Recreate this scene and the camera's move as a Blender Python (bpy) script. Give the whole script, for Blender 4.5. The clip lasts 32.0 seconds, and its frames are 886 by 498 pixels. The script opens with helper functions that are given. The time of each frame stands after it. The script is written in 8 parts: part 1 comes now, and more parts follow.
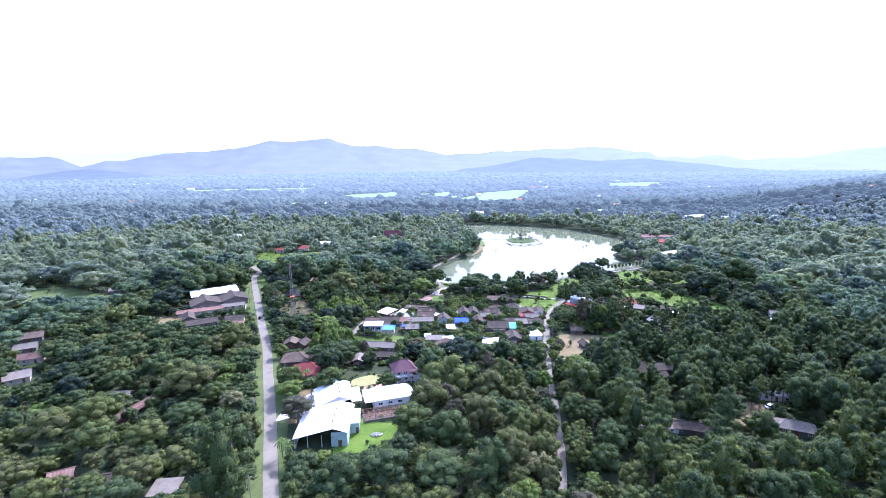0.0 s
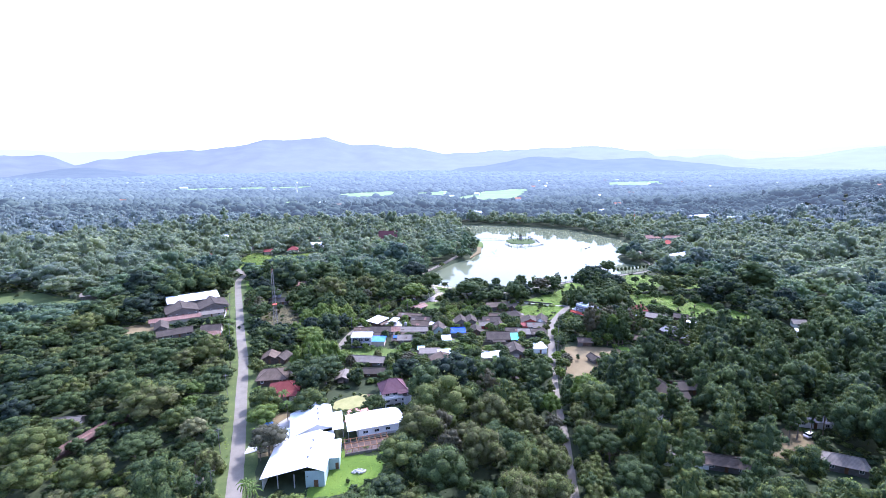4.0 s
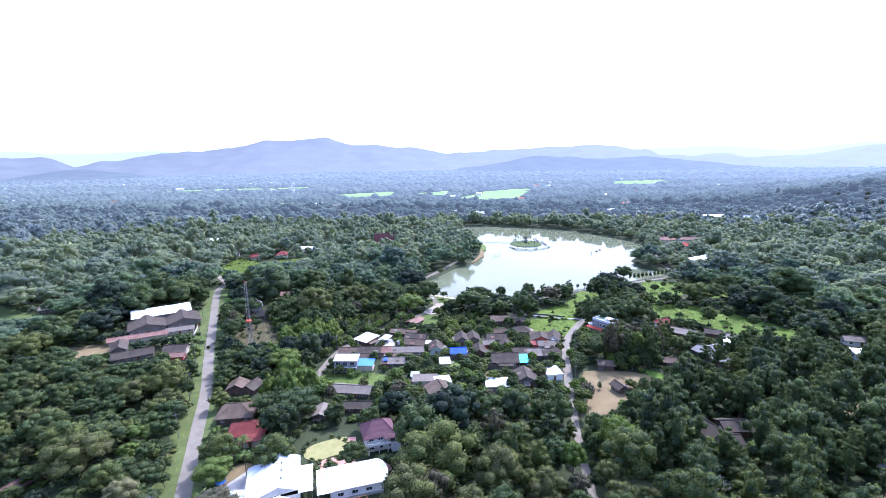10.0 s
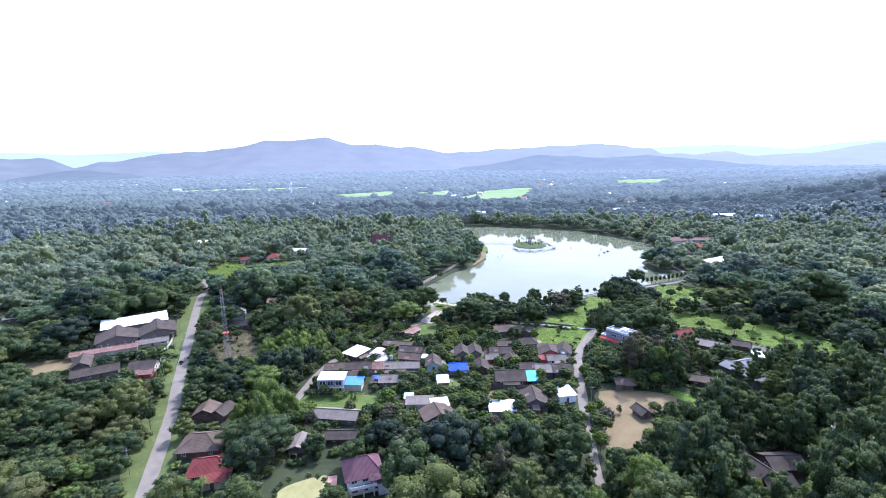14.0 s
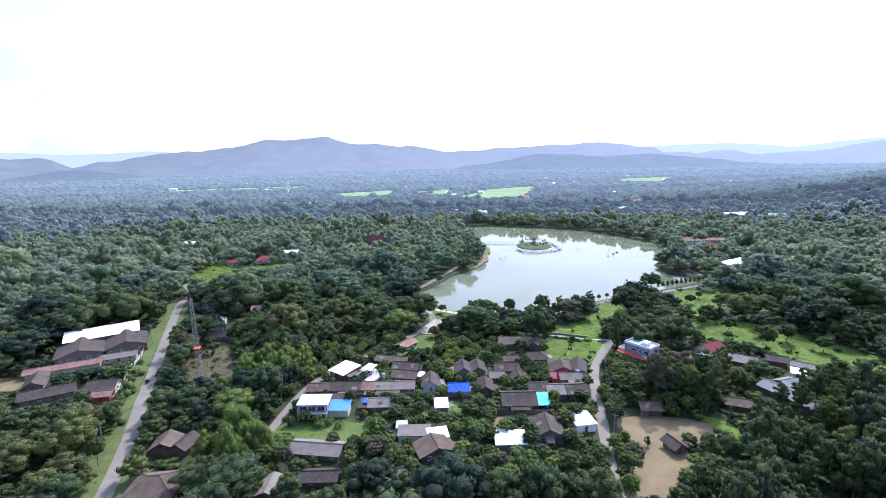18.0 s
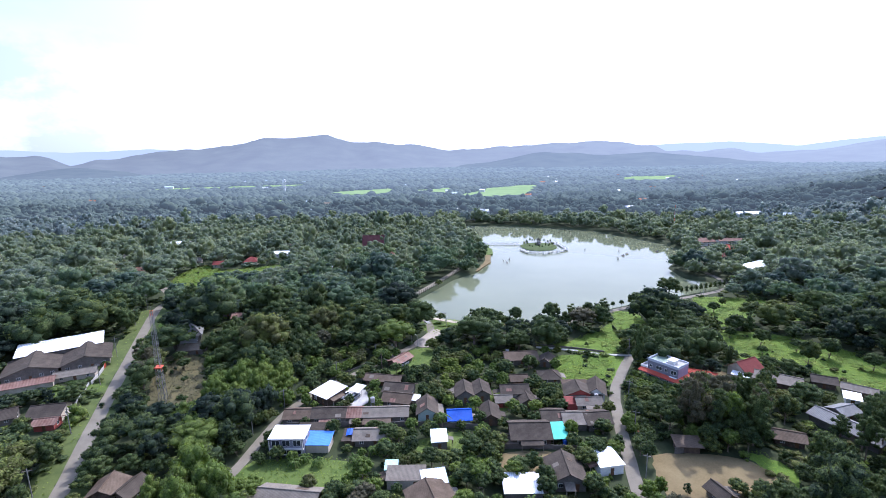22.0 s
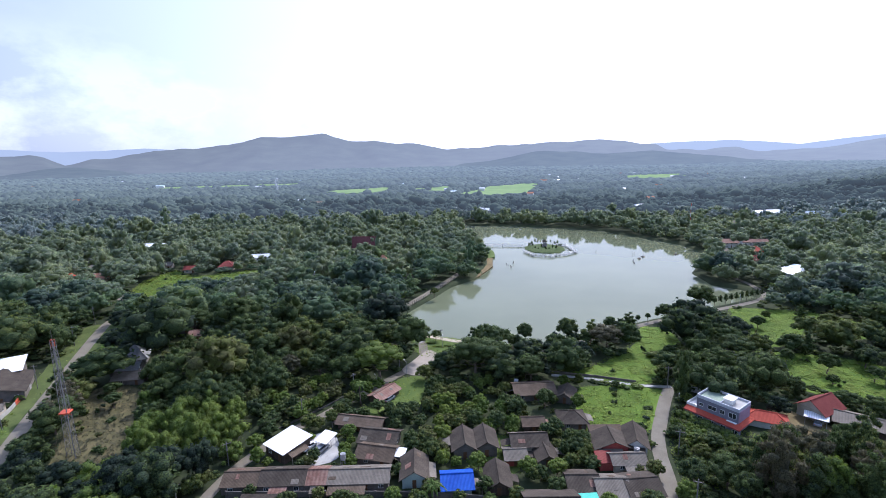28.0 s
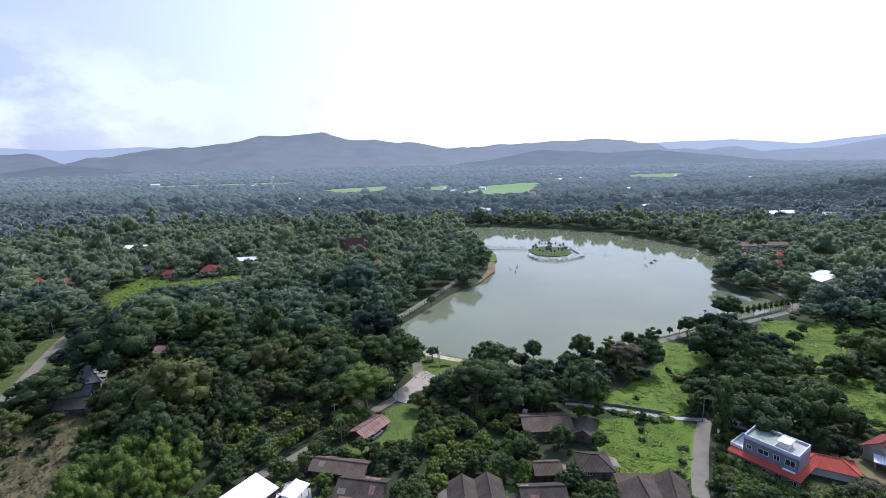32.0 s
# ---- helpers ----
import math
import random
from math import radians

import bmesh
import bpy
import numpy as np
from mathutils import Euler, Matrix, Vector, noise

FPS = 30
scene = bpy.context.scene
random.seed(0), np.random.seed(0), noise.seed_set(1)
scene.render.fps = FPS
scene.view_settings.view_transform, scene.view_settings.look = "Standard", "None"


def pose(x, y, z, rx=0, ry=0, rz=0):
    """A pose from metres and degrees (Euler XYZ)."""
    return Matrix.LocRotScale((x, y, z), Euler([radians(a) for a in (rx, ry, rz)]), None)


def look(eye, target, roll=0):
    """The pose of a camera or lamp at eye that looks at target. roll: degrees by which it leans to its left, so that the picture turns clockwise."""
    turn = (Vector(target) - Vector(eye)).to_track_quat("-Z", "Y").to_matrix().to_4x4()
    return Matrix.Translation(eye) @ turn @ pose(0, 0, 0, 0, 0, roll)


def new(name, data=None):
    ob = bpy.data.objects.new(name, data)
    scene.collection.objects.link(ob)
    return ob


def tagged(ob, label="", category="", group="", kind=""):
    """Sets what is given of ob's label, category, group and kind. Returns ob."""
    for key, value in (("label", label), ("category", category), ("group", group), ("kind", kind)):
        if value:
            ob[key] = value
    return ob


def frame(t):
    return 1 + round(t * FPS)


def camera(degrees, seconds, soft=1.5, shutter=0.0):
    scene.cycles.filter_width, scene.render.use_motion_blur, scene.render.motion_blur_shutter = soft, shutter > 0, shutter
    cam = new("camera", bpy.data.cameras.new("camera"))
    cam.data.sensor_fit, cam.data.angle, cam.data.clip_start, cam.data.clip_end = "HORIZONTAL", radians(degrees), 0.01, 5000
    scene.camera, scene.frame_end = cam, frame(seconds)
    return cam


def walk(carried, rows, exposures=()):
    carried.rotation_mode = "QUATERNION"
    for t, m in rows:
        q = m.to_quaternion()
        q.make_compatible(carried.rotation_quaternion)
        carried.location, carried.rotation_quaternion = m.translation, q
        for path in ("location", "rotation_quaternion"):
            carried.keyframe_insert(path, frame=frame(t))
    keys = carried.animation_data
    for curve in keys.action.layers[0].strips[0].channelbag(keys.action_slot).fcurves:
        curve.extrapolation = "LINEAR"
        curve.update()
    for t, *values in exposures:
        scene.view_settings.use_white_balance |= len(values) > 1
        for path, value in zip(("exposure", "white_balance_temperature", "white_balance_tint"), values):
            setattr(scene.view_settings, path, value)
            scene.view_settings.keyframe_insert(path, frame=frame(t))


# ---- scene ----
# ---- camera and walk ----
cam = camera(86.0, 32.0, soft=0.5)
PATH = [
    (0, (0.133, 1.589, 90.632), (0.024, 3.551, 90.263), -0.6),
    (3, (0.225, 17.856, 89.351), (0.125, 19.819, 88.978), -0.5),
    (6, (0.275, 33.737, 88.144), (0.173, 35.7, 87.772), -0.6),
    (9, (0.518, 49.7, 86.92), (0.411, 51.662, 86.548), -0.8),
    (13, (0.938, 71.414, 84.502), (0.825, 73.376, 84.13), -1.0),
    (19, (0.211, 104.973, 80.795), (0.094, 106.934, 80.419), -1.2),
    (23, (-0.453, 128.072, 78.23), (-0.572, 130.032, 77.849), -1.1),
    (28, (-0.739, 157.648, 74.342), (-0.855, 159.608, 73.96), -1.2),
    (32, (-1.101, 179.812, 72.601), (-1.217, 181.772, 72.216), -1.1),
]
walk(cam, [(t, look(eye, target, roll)) for t, eye, target, roll in PATH], exposures=[(0.0, 1.28, 4950, 30), (9.0, 1.10, 5010, 28), (13.0, 0.98, 5070, 26), (19.0, 0.68, 5200, 23), (23.0, 0.48, 5300, 21), (32.0, 0.02, 5400, 19)])

# ---- world and sun ----
SUN_AZ, SUN_EL = radians(28), radians(46)
SUN_DIR = Vector((math.sin(SUN_AZ) * math.cos(SUN_EL), math.cos(SUN_AZ) * math.cos(SUN_EL), math.sin(SUN_EL)))


def build_world():
    w = bpy.data.worlds.new("sky")
    scene.world = w
    w.use_nodes = True
    nt = w.node_tree
    nt.nodes.clear()
    out = nt.nodes.new("ShaderNodeOutputWorld")
    bg = nt.nodes.new("ShaderNodeBackground")
    bg.inputs["Strength"].default_value = 0.15
    sky = nt.nodes.new("ShaderNodeTexSky")
    sky.sky_type = "NISHITA"
    sky.sun_disc = False
    sky.sun_elevation, sky.sun_rotation = SUN_EL, SUN_AZ
    sky.air_density, sky.dust_density, sky.ozone_density = 1.3, 2.5, 1.5
    co = nt.nodes.new("ShaderNodeTexCoord")
    sep = nt.nodes.new("ShaderNodeSeparateXYZ")
    # white haze low over the land, thinning upwards and away from the sun
    low = nt.nodes.new("ShaderNodeMapRange")
    for k, v in (("From Min", 0.8), ("From Max", 0.28), ("To Min", 0.0), ("To Max", 0.88)):
        low.inputs[k].default_value = v
    west = nt.nodes.new("ShaderNodeMapRange")
    for k, v in (("From Min", 0.0), ("From Max", 0.85), ("To Min", 0.06), ("To Max", 1.0)):
        west.inputs[k].default_value = v
    side = nt.nodes.new("ShaderNodeVectorMath")
    side.operation = "DOT_PRODUCT"
    side.inputs[1].default_value = (math.sin(SUN_AZ + 0.2), math.cos(SUN_AZ + 0.2), 0)
    mp = nt.nodes.new("ShaderNodeMapping")
    mp.inputs["Scale"].default_value = (1.0, 1.0, 1.7)
    no = nt.nodes.new("ShaderNodeTexNoise")
    no.inputs["Scale"].default_value, no.inputs["Detail"].default_value, no.inputs["Roughness"].default_value = 5.5, 10, 0.6
    rp = nt.nodes.new("ShaderNodeValToRGB")
    rp.color_ramp.elements[0].position, rp.color_ramp.elements[1].position = 0.44, 0.60
    bank = nt.nodes.new("ShaderNodeMapRange")
    for k, v in (("From Min", 0.22), ("From Max", 0.13), ("To Min", 0.1), ("To Max", 0.97)):
        bank.inputs[k].default_value = v
    cloud = nt.nodes.new("ShaderNodeMath")
    cloud.operation = "MULTIPLY"
    mix = nt.nodes.new("ShaderNodeMixRGB")
    # the veil is dazzling under the sun and soft grey-blue away from it
    veil = nt.nodes.new("ShaderNodeMixRGB")
    veil.inputs["Color1"].default_value, veil.inputs["Color2"].default_value = (2.7, 3.05, 3.7, 1), (8.4, 8.9, 9.8, 1)
    puff = nt.nodes.new("ShaderNodeMixRGB")
    puff.inputs["Color2"].default_value = (6.3, 6.55, 6.9, 1)
    l = nt.links.new
    l(co.outputs["Generated"], sep.inputs[0]), l(sep.outputs["Z"], low.inputs["Value"]), l(co.outputs["Generated"], side.inputs[0]), l(side.outputs["Value"], west.inputs["Value"])
    l(co.outputs["Generated"], mp.inputs["Vector"]), l(mp.outputs[0], no.inputs["Vector"]), l(no.outputs["Fac"], rp.inputs["Fac"])
    l(sep.outputs["Z"], bank.inputs["Value"]), l(rp.outputs["Color"], cloud.inputs[0]), l(bank.outputs[0], cloud.inputs[1])
    l(west.outputs[0], veil.inputs["Fac"]), l(veil.outputs[0], puff.inputs["Color1"]), l(cloud.outputs[0], puff.inputs["Fac"])
    thick = nt.nodes.new("ShaderNodeMath")
    thick.operation = "MAXIMUM"
    l(low.outputs[0], thick.inputs[0]), l(cloud.outputs[0], thick.inputs[1]), l(thick.outputs[0], mix.inputs["Fac"])
    bright = nt.nodes.new("ShaderNodeMixRGB")
    bright.blend_type, bright.inputs["Fac"].default_value = "LIGHTEN", 1.0
    l(veil.outputs[0], bright.inputs["Color1"]), l(puff.outputs[0], bright.inputs["Color2"])
    blue = nt.nodes.new("ShaderNodeMixRGB")
    blue.blend_type, blue.inputs["Fac"].default_value, blue.inputs["Color2"].default_value = "MULTIPLY", 1.0, (2.0, 1.9, 1.8, 1)
    l(sky.outputs["Color"], blue.inputs["Color1"]), l(blue.outputs[0], mix.inputs["Color1"]), l(bright.outputs[0], mix.inputs["Color2"]), l(mix.outputs["Color"], bg.inputs["Color"]), l(bg.outputs[0], out.inputs[0])


build_world()
sun = new("sun", bpy.data.lights.new("sun", "SUN"))
sun.data.energy, sun.data.angle, sun.data.color = 3.7, radians(0.8), (1.0, 0.93, 0.80)
sun.matrix_world = look(SUN_DIR * 200, (0, 0, 0))

# ---- materials ----
MATS = {}


def base_mat(name):
    m = bpy.data.materials.new(name)
    m.use_nodes = True
    nt = m.node_tree
    return m, nt, nt.nodes["Principled BSDF"]


def node(nt, kind, **values):
    n = nt.nodes.new(kind)
    for k, v in values.items():
        n.inputs[k.replace("_", " ")].default_value = v
    return n


def surface(name, c1, c2, scale=1.0, rough=0.8, fine=8.0, bump=0.3, metal=0.0, stripe=None, stripe_size=0.25, stain=None, spec=0.12, rand=0.0, coord="Object"):
    """Two scales of colour variation, fine relief, and ribs or seams along one axis."""
    m, nt, bs = base_mat(name)
    l = nt.links.new
    co = nt.nodes.new("ShaderNodeTexCoord")
    n1 = node(nt, "ShaderNodeTexNoise", Scale=scale, Detail=6.0, Roughness=0.6)
    n2 = node(nt, "ShaderNodeTexNoise", Scale=scale * fine, Detail=4.0, Roughness=0.6)
    l(co.outputs[coord], n1.inputs["Vector"]), l(co.outputs[coord], n2.inputs["Vector"])
    add = nt.nodes.new("ShaderNodeMath")
    add.operation = "MULTIPLY_ADD"
    add.inputs[1].default_value, add.inputs[2].default_value = 0.45, 0.0
    l(n2.outputs["Fac"], add.inputs[0])
    s = nt.nodes.new("ShaderNodeMath")
    s.operation = "MULTIPLY_ADD"
    s.inputs[1].default_value = 0.9
    l(n1.outputs["Fac"], s.inputs[0]), l(add.outputs[0], s.inputs[2])
    rp = nt.nodes.new("ShaderNodeValToRGB")
    rp.color_ramp.elements[0].position, rp.color_ramp.elements[0].color = 0.45, (*c1, 1)
    rp.color_ramp.elements[1].position, rp.color_ramp.elements[1].color = 0.88, (*c2, 1)
    if stain:
        e = rp.color_ramp.elements.new(0.97)
        e.color = (*stain, 1)
    l(s.outputs[0], rp.inputs["Fac"])
    colour = rp.outputs["Color"]
    height = n2.outputs["Fac"]
    if rand:
        oi = nt.nodes.new("ShaderNodeObjectInfo")
        mr = node(nt, "ShaderNodeMapRange", To_Min=1 - rand, To_Max=1 + rand)
        l(oi.outputs["Random"], mr.inputs["Value"])
        mu = nt.nodes.new("ShaderNodeMixRGB")
        mu.blend_type, mu.inputs["Fac"].default_value = "MULTIPLY", 1.0
        l(colour, mu.inputs["Color1"]), l(mr.outputs[0], mu.inputs["Color2"])
        colour = mu.outputs["Color"]
    if stripe:
        wv = node(nt, "ShaderNodeTexWave", Scale=0.314 / stripe_size, Distortion=0.25, Detail=1.0)
        wv.bands_direction = stripe
        l(co.outputs[coord], wv.inputs["Vector"])
        mr = node(nt, "ShaderNodeMapRange", To_Min=0.82, To_Max=1.08)
        l(wv.outputs["Fac"], mr.inputs["Value"])
        mu = nt.nodes.new("ShaderNodeMixRGB")
        mu.blend_type, mu.inputs["Fac"].default_value = "MULTIPLY", 1.0
        l(colour, mu.inputs["Color1"]), l(mr.outputs[0], mu.inputs["Color2"])
        colour = mu.outputs["Color"]
        height = wv.outputs["Fac"]
    l(colour, bs.inputs["Base Color"])
    bp = node(nt, "ShaderNodeBump", Strength=bump, Distance=0.05)
    l(height, bp.inputs["Height"]), l(bp.outputs[0], bs.inputs["Normal"])
    bs.inputs["Roughness"].default_value, bs.inputs["Metallic"].default_value = rough, metal
    bs.inputs["Specular IOR Level"].default_value = spec
    MATS[name] = m
    return m


def leaf_mat(name, ramp, gloss=0.6, trans=0.35, sheen=0.0, glow=1.45, sat=1.05, grain=2.0, relief=0.8, spec=0.42, speck=0.6):
    """Foliage: colour by the leaf's tint, the tree's own chance and a grain of painted lit leaves and dark gaps; light
    passes through.
    """
    m, nt, bs = base_mat(name)
    l = nt.links.new
    at = nt.nodes.new("ShaderNodeAttribute")
    at.attribute_name = "tint"
    oi = nt.nodes.new("ShaderNodeObjectInfo")
    geo = nt.nodes.new("ShaderNodeNewGeometry")
    ng = node(nt, "ShaderNodeTexNoise", Scale=grain, Detail=3.0, Roughness=0.7)
    l(geo.outputs["Position"], ng.inputs["Vector"])
    gr = node(nt, "ShaderNodeMapRange", From_Min=0.3, From_Max=0.7, To_Min=-0.13, To_Max=0.13)
    l(ng.outputs["Fac"], gr.inputs["Value"])
    a = nt.nodes.new("ShaderNodeMath")
    a.operation = "MULTIPLY_ADD"
    a.inputs[1].default_value = 0.5
    l(oi.outputs["Random"], a.inputs[0]), l(at.outputs["Fac"], a.inputs[2])
    g = nt.nodes.new("ShaderNodeMath")
    l(a.outputs[0], g.inputs[0]), l(gr.outputs[0], g.inputs[1])
    f = nt.nodes.new("ShaderNodeMath")
    f.operation = "PINGPONG"
    f.inputs[1].default_value = 1.0
    l(g.outputs[0], f.inputs[0])
    rp = nt.nodes.new("ShaderNodeValToRGB")
    els = rp.color_ramp.elements
    els[0].position, els[0].color = 0.0, (*ramp[0], 1)
    els[1].position, els[1].color = 1.0, (*ramp[-1], 1)
    for i, c in enumerate(ramp[1:-1]):
        els.new((i + 1) / (len(ramp) - 1)).color = (*c, 1)
    l(f.outputs[0], rp.inputs["Fac"])
    # lit leaves and the shaded gaps between them, painted into the colour as noise
    nf = node(nt, "ShaderNodeTexNoise", Scale=grain * 1.6, Detail=2.0, Roughness=0.75)
    l(geo.outputs["Position"], nf.inputs["Vector"])
    sp = node(nt, "ShaderNodeMapRange", From_Min=0.34, From_Max=0.66, To_Min=1 - speck, To_Max=1 + speck)
    l(nf.outputs["Fac"], sp.inputs["Value"])
    leafy = nt.nodes.new("ShaderNodeMixRGB")
    leafy.blend_type, leafy.inputs["Fac"].default_value = "MULTIPLY", 1.0
    l(rp.outputs["Color"], leafy.inputs["Color1"]), l(sp.outputs[0], leafy.inputs["Color2"])
    l(leafy.outputs["Color"], bs.inputs["Base Color"])
    bp = node(nt, "ShaderNodeBump", Strength=relief, Distance=0.35 / grain)
    l(nf.outputs["Fac"], bp.inputs["Height"]), l(bp.outputs[0], bs.inputs["Normal"])
    bs.inputs["Roughness"].default_value, bs.inputs["Specular IOR Level"].default_value = gloss, spec
    # bluish sheen standing in for haze, strongest on the woods beyond the lake
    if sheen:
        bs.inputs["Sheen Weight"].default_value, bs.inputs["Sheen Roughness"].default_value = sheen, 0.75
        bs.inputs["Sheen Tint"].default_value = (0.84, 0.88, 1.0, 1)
    tr = nt.nodes.new("ShaderNodeBsdfTranslucent")
    hs = node(nt, "ShaderNodeHueSaturation", Saturation=sat, Value=glow)
    l(leafy.outputs["Color"], hs.inputs["Color"]), l(hs.outputs[0], tr.inputs["Color"]), l(bp.outputs[0], tr.inputs["Normal"])
    mx = nt.nodes.new("ShaderNodeMixShader")
    mx.inputs["Fac"].default_value = trans
    l(bs.outputs[0], mx.inputs[1]), l(tr.outputs[0], mx.inputs[2])
    l(mx.outputs[0], nt.nodes["Material Output"].inputs["Surface"])
    MATS[name] = m
    return m


# the darker greens carry some extra blue for haze
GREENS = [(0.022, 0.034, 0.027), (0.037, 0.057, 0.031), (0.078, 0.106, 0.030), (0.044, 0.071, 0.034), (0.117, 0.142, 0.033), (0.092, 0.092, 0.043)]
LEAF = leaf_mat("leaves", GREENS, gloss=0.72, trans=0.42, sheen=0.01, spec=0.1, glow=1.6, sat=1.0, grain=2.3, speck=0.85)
# first hazed copy of the leaves: haze mixed into the base colour
LEAF_MID = leaf_mat("leaves_thin_haze", [(0.044, 0.069, 0.055), (0.064, 0.100, 0.064), (0.113, 0.156, 0.064), (0.074, 0.118, 0.070), (0.156, 0.197, 0.070)], gloss=0.72, trans=0.46, sheen=0.06, spec=0.1, glow=1.65, sat=1.1, grain=1.5, speck=0.5)
LEAF_GRASS = leaf_mat("meadow_weeds", [(0.085, 0.145, 0.020), (0.125, 0.195, 0.026), (0.17, 0.225, 0.034)], trans=0.4, sheen=0.02, spec=0.08, sat=1.1)
LEAF_BRIGHT = leaf_mat("leaves_bright", [(0.066, 0.109, 0.023), (0.108, 0.153, 0.029), (0.150, 0.189, 0.036)], trans=0.44, sheen=0.04, spec=0.1, sat=1.1)
LEAF_DRY = leaf_mat("leaves_olive", [(0.055, 0.060, 0.032), (0.085, 0.082, 0.042), (0.11, 0.098, 0.054)], gloss=0.7, trans=0.42, sheen=0.06, spec=0.1)
LEAF_CREAM = leaf_mat("leaves_flowering", [(0.07, 0.095, 0.030), (0.15, 0.155, 0.062), (0.27, 0.25, 0.13)], gloss=0.7, trans=0.4, sheen=0.04, spec=0.1, sat=1.0)
# haze painted into these two leaf colours too, paler and bluer with distance
HAZED_GREENS = [(0.078, 0.105, 0.071), (0.101, 0.136, 0.079), (0.144, 0.178, 0.082), (0.114, 0.148, 0.083), (0.172, 0.199, 0.083)]
LEAF_MIDFAR = leaf_mat("leaves_thick_haze", HAZED_GREENS, gloss=0.7, trans=0.54, sheen=0.2, glow=1.9, sat=1.0, grain=1.1, spec=0.1, speck=0.4)
LEAF_FAR = leaf_mat("leaves_far_haze", [(0.113, 0.142, 0.142), (0.125, 0.158, 0.147), (0.138, 0.172, 0.147), (0.151, 0.183, 0.147)], trans=0.6, sheen=0.2, glow=2.1, sat=1.0, grain=0.6, spec=0.08, speck=0.3)
BARK = surface("bark", (0.10, 0.075, 0.055), (0.22, 0.18, 0.14), 1.5, 0.9, bump=0.6)
SOIL = surface("forest_floor", (0.024, 0.034, 0.016), (0.052, 0.062, 0.028), 0.06, 0.95, fine=14, bump=0.5, stain=(0.09, 0.075, 0.05))
MEADOW = surface("meadow", (0.072, 0.130, 0.018), (0.138, 0.205, 0.030), 0.16, 0.9, fine=20, bump=0.8, stain=(0.20, 0.22, 0.09))
LAWN = surface("lawn", (0.062, 0.100, 0.022), (0.118, 0.155, 0.038), 0.3, 0.9, fine=12, bump=0.4, stain=(0.2, 0.2, 0.09))
VERGE = surface("verge_grass", (0.055, 0.078, 0.024), (0.105, 0.128, 0.040), 0.25, 0.95, fine=14, bump=0.7, stain=(0.19, 0.155, 0.10))
ROUGH_GRASS = surface("rough_grass", (0.045, 0.072, 0.022), (0.085, 0.112, 0.040), 0.3, 0.95, fine=12, bump=0.6, stain=(0.15, 0.14, 0.08))
DRYLAWN = surface("dry_lawn", (0.20, 0.20, 0.07), (0.28, 0.26, 0.11), 0.4, 0.9, fine=10)
EARTH = surface("bare_earth", (0.126, 0.096, 0.046), (0.202, 0.159, 0.082), 0.12, 0.95, fine=18, bump=0.4, stain=(0.14, 0.15, 0.06))
PAVE = surface("sandy_paving", (0.26, 0.225, 0.18), (0.37, 0.325, 0.265), 0.4, 0.9, fine=10, stain=(0.24, 0.20, 0.15))
SAND = surface("pale_sand", (0.36, 0.30, 0.22), (0.52, 0.45, 0.34), 0.2, 0.95, fine=12)
ROADM = surface("worn_concrete", (0.142, 0.126, 0.096), (0.205, 0.184, 0.143), 0.25, 0.85, fine=14, bump=0.2, stain=(0.2, 0.17, 0.13))
CONC = surface("concrete", (0.30, 0.29, 0.27), (0.45, 0.44, 0.41), 0.5, 0.85, fine=10)
WEEDY = surface("weedy_dry_ground", (0.085, 0.085, 0.035), (0.15, 0.125, 0.062), 0.25, 0.95, fine=9, bump=0.8, stain=(0.21, 0.17, 0.11))
BRICKPAVE = surface("red_paving", (0.42, 0.21, 0.16), (0.52, 0.30, 0.23), 0.5, 0.85, fine=12)
PLASTER = surface("white_plaster", (0.60, 0.59, 0.55), (0.80, 0.79, 0.76), 0.5, 0.8, rand=0.08, stain=(0.5, 0.46, 0.4))
CREAM = surface("cream_plaster", (0.36, 0.31, 0.24), (0.50, 0.44, 0.35), 0.5, 0.8, rand=0.1)
MINT = surface("mint_plaster", (0.34, 0.42, 0.39), (0.43, 0.51, 0.47), 0.4, 0.8)
LILAC = surface("grey_lilac_paint", (0.17, 0.17, 0.21), (0.22, 0.22, 0.265), 0.5, 0.7)
PINKW = surface("mauve_paint", (0.38, 0.25, 0.32), (0.46, 0.32, 0.40), 0.5, 0.7)
DARKWOOD = surface("dark_boards", (0.06, 0.045, 0.035), (0.14, 0.10, 0.075), 0.8, 0.85, stripe="X", stripe_size=0.3, rand=0.15)
BRICKW = surface("grey_block_wall", (0.09, 0.08, 0.07), (0.18, 0.16, 0.14), 0.6, 0.9, rand=0.15)
REDWALL = surface("red_painted_wall", (0.30, 0.06, 0.05), (0.40, 0.11, 0.09), 0.6, 0.8)
GLASSD = surface("dark_window", (0.02, 0.025, 0.03), (0.05, 0.055, 0.06), 1.0, 0.12, bump=0.0, spec=0.6)
FRAMEW = surface("white_frame", (0.66, 0.66, 0.64), (0.8, 0.8, 0.78), 1.0, 0.5, bump=0.05)
DOORM = surface("brown_door", (0.10, 0.055, 0.03), (0.16, 0.09, 0.05), 1.0, 0.6)
STEEL = surface("galvanised_steel", (0.26, 0.27, 0.28), (0.38, 0.38, 0.38), 0.6, 0.55, metal=0.3, bump=0.05)
REDSTEEL = surface("red_painted_steel", (0.5, 0.09, 0.05), (0.6, 0.15, 0.08), 0.6, 0.5)
TARP_BLUE = surface("blue_tarpaulin", (0.02, 0.07, 0.36), (0.05, 0.13, 0.5), 0.6, 0.5)
TEAL = surface("teal_netting", (0.08, 0.44, 0.33), (0.13, 0.55, 0.41), 0.5, 0.7)
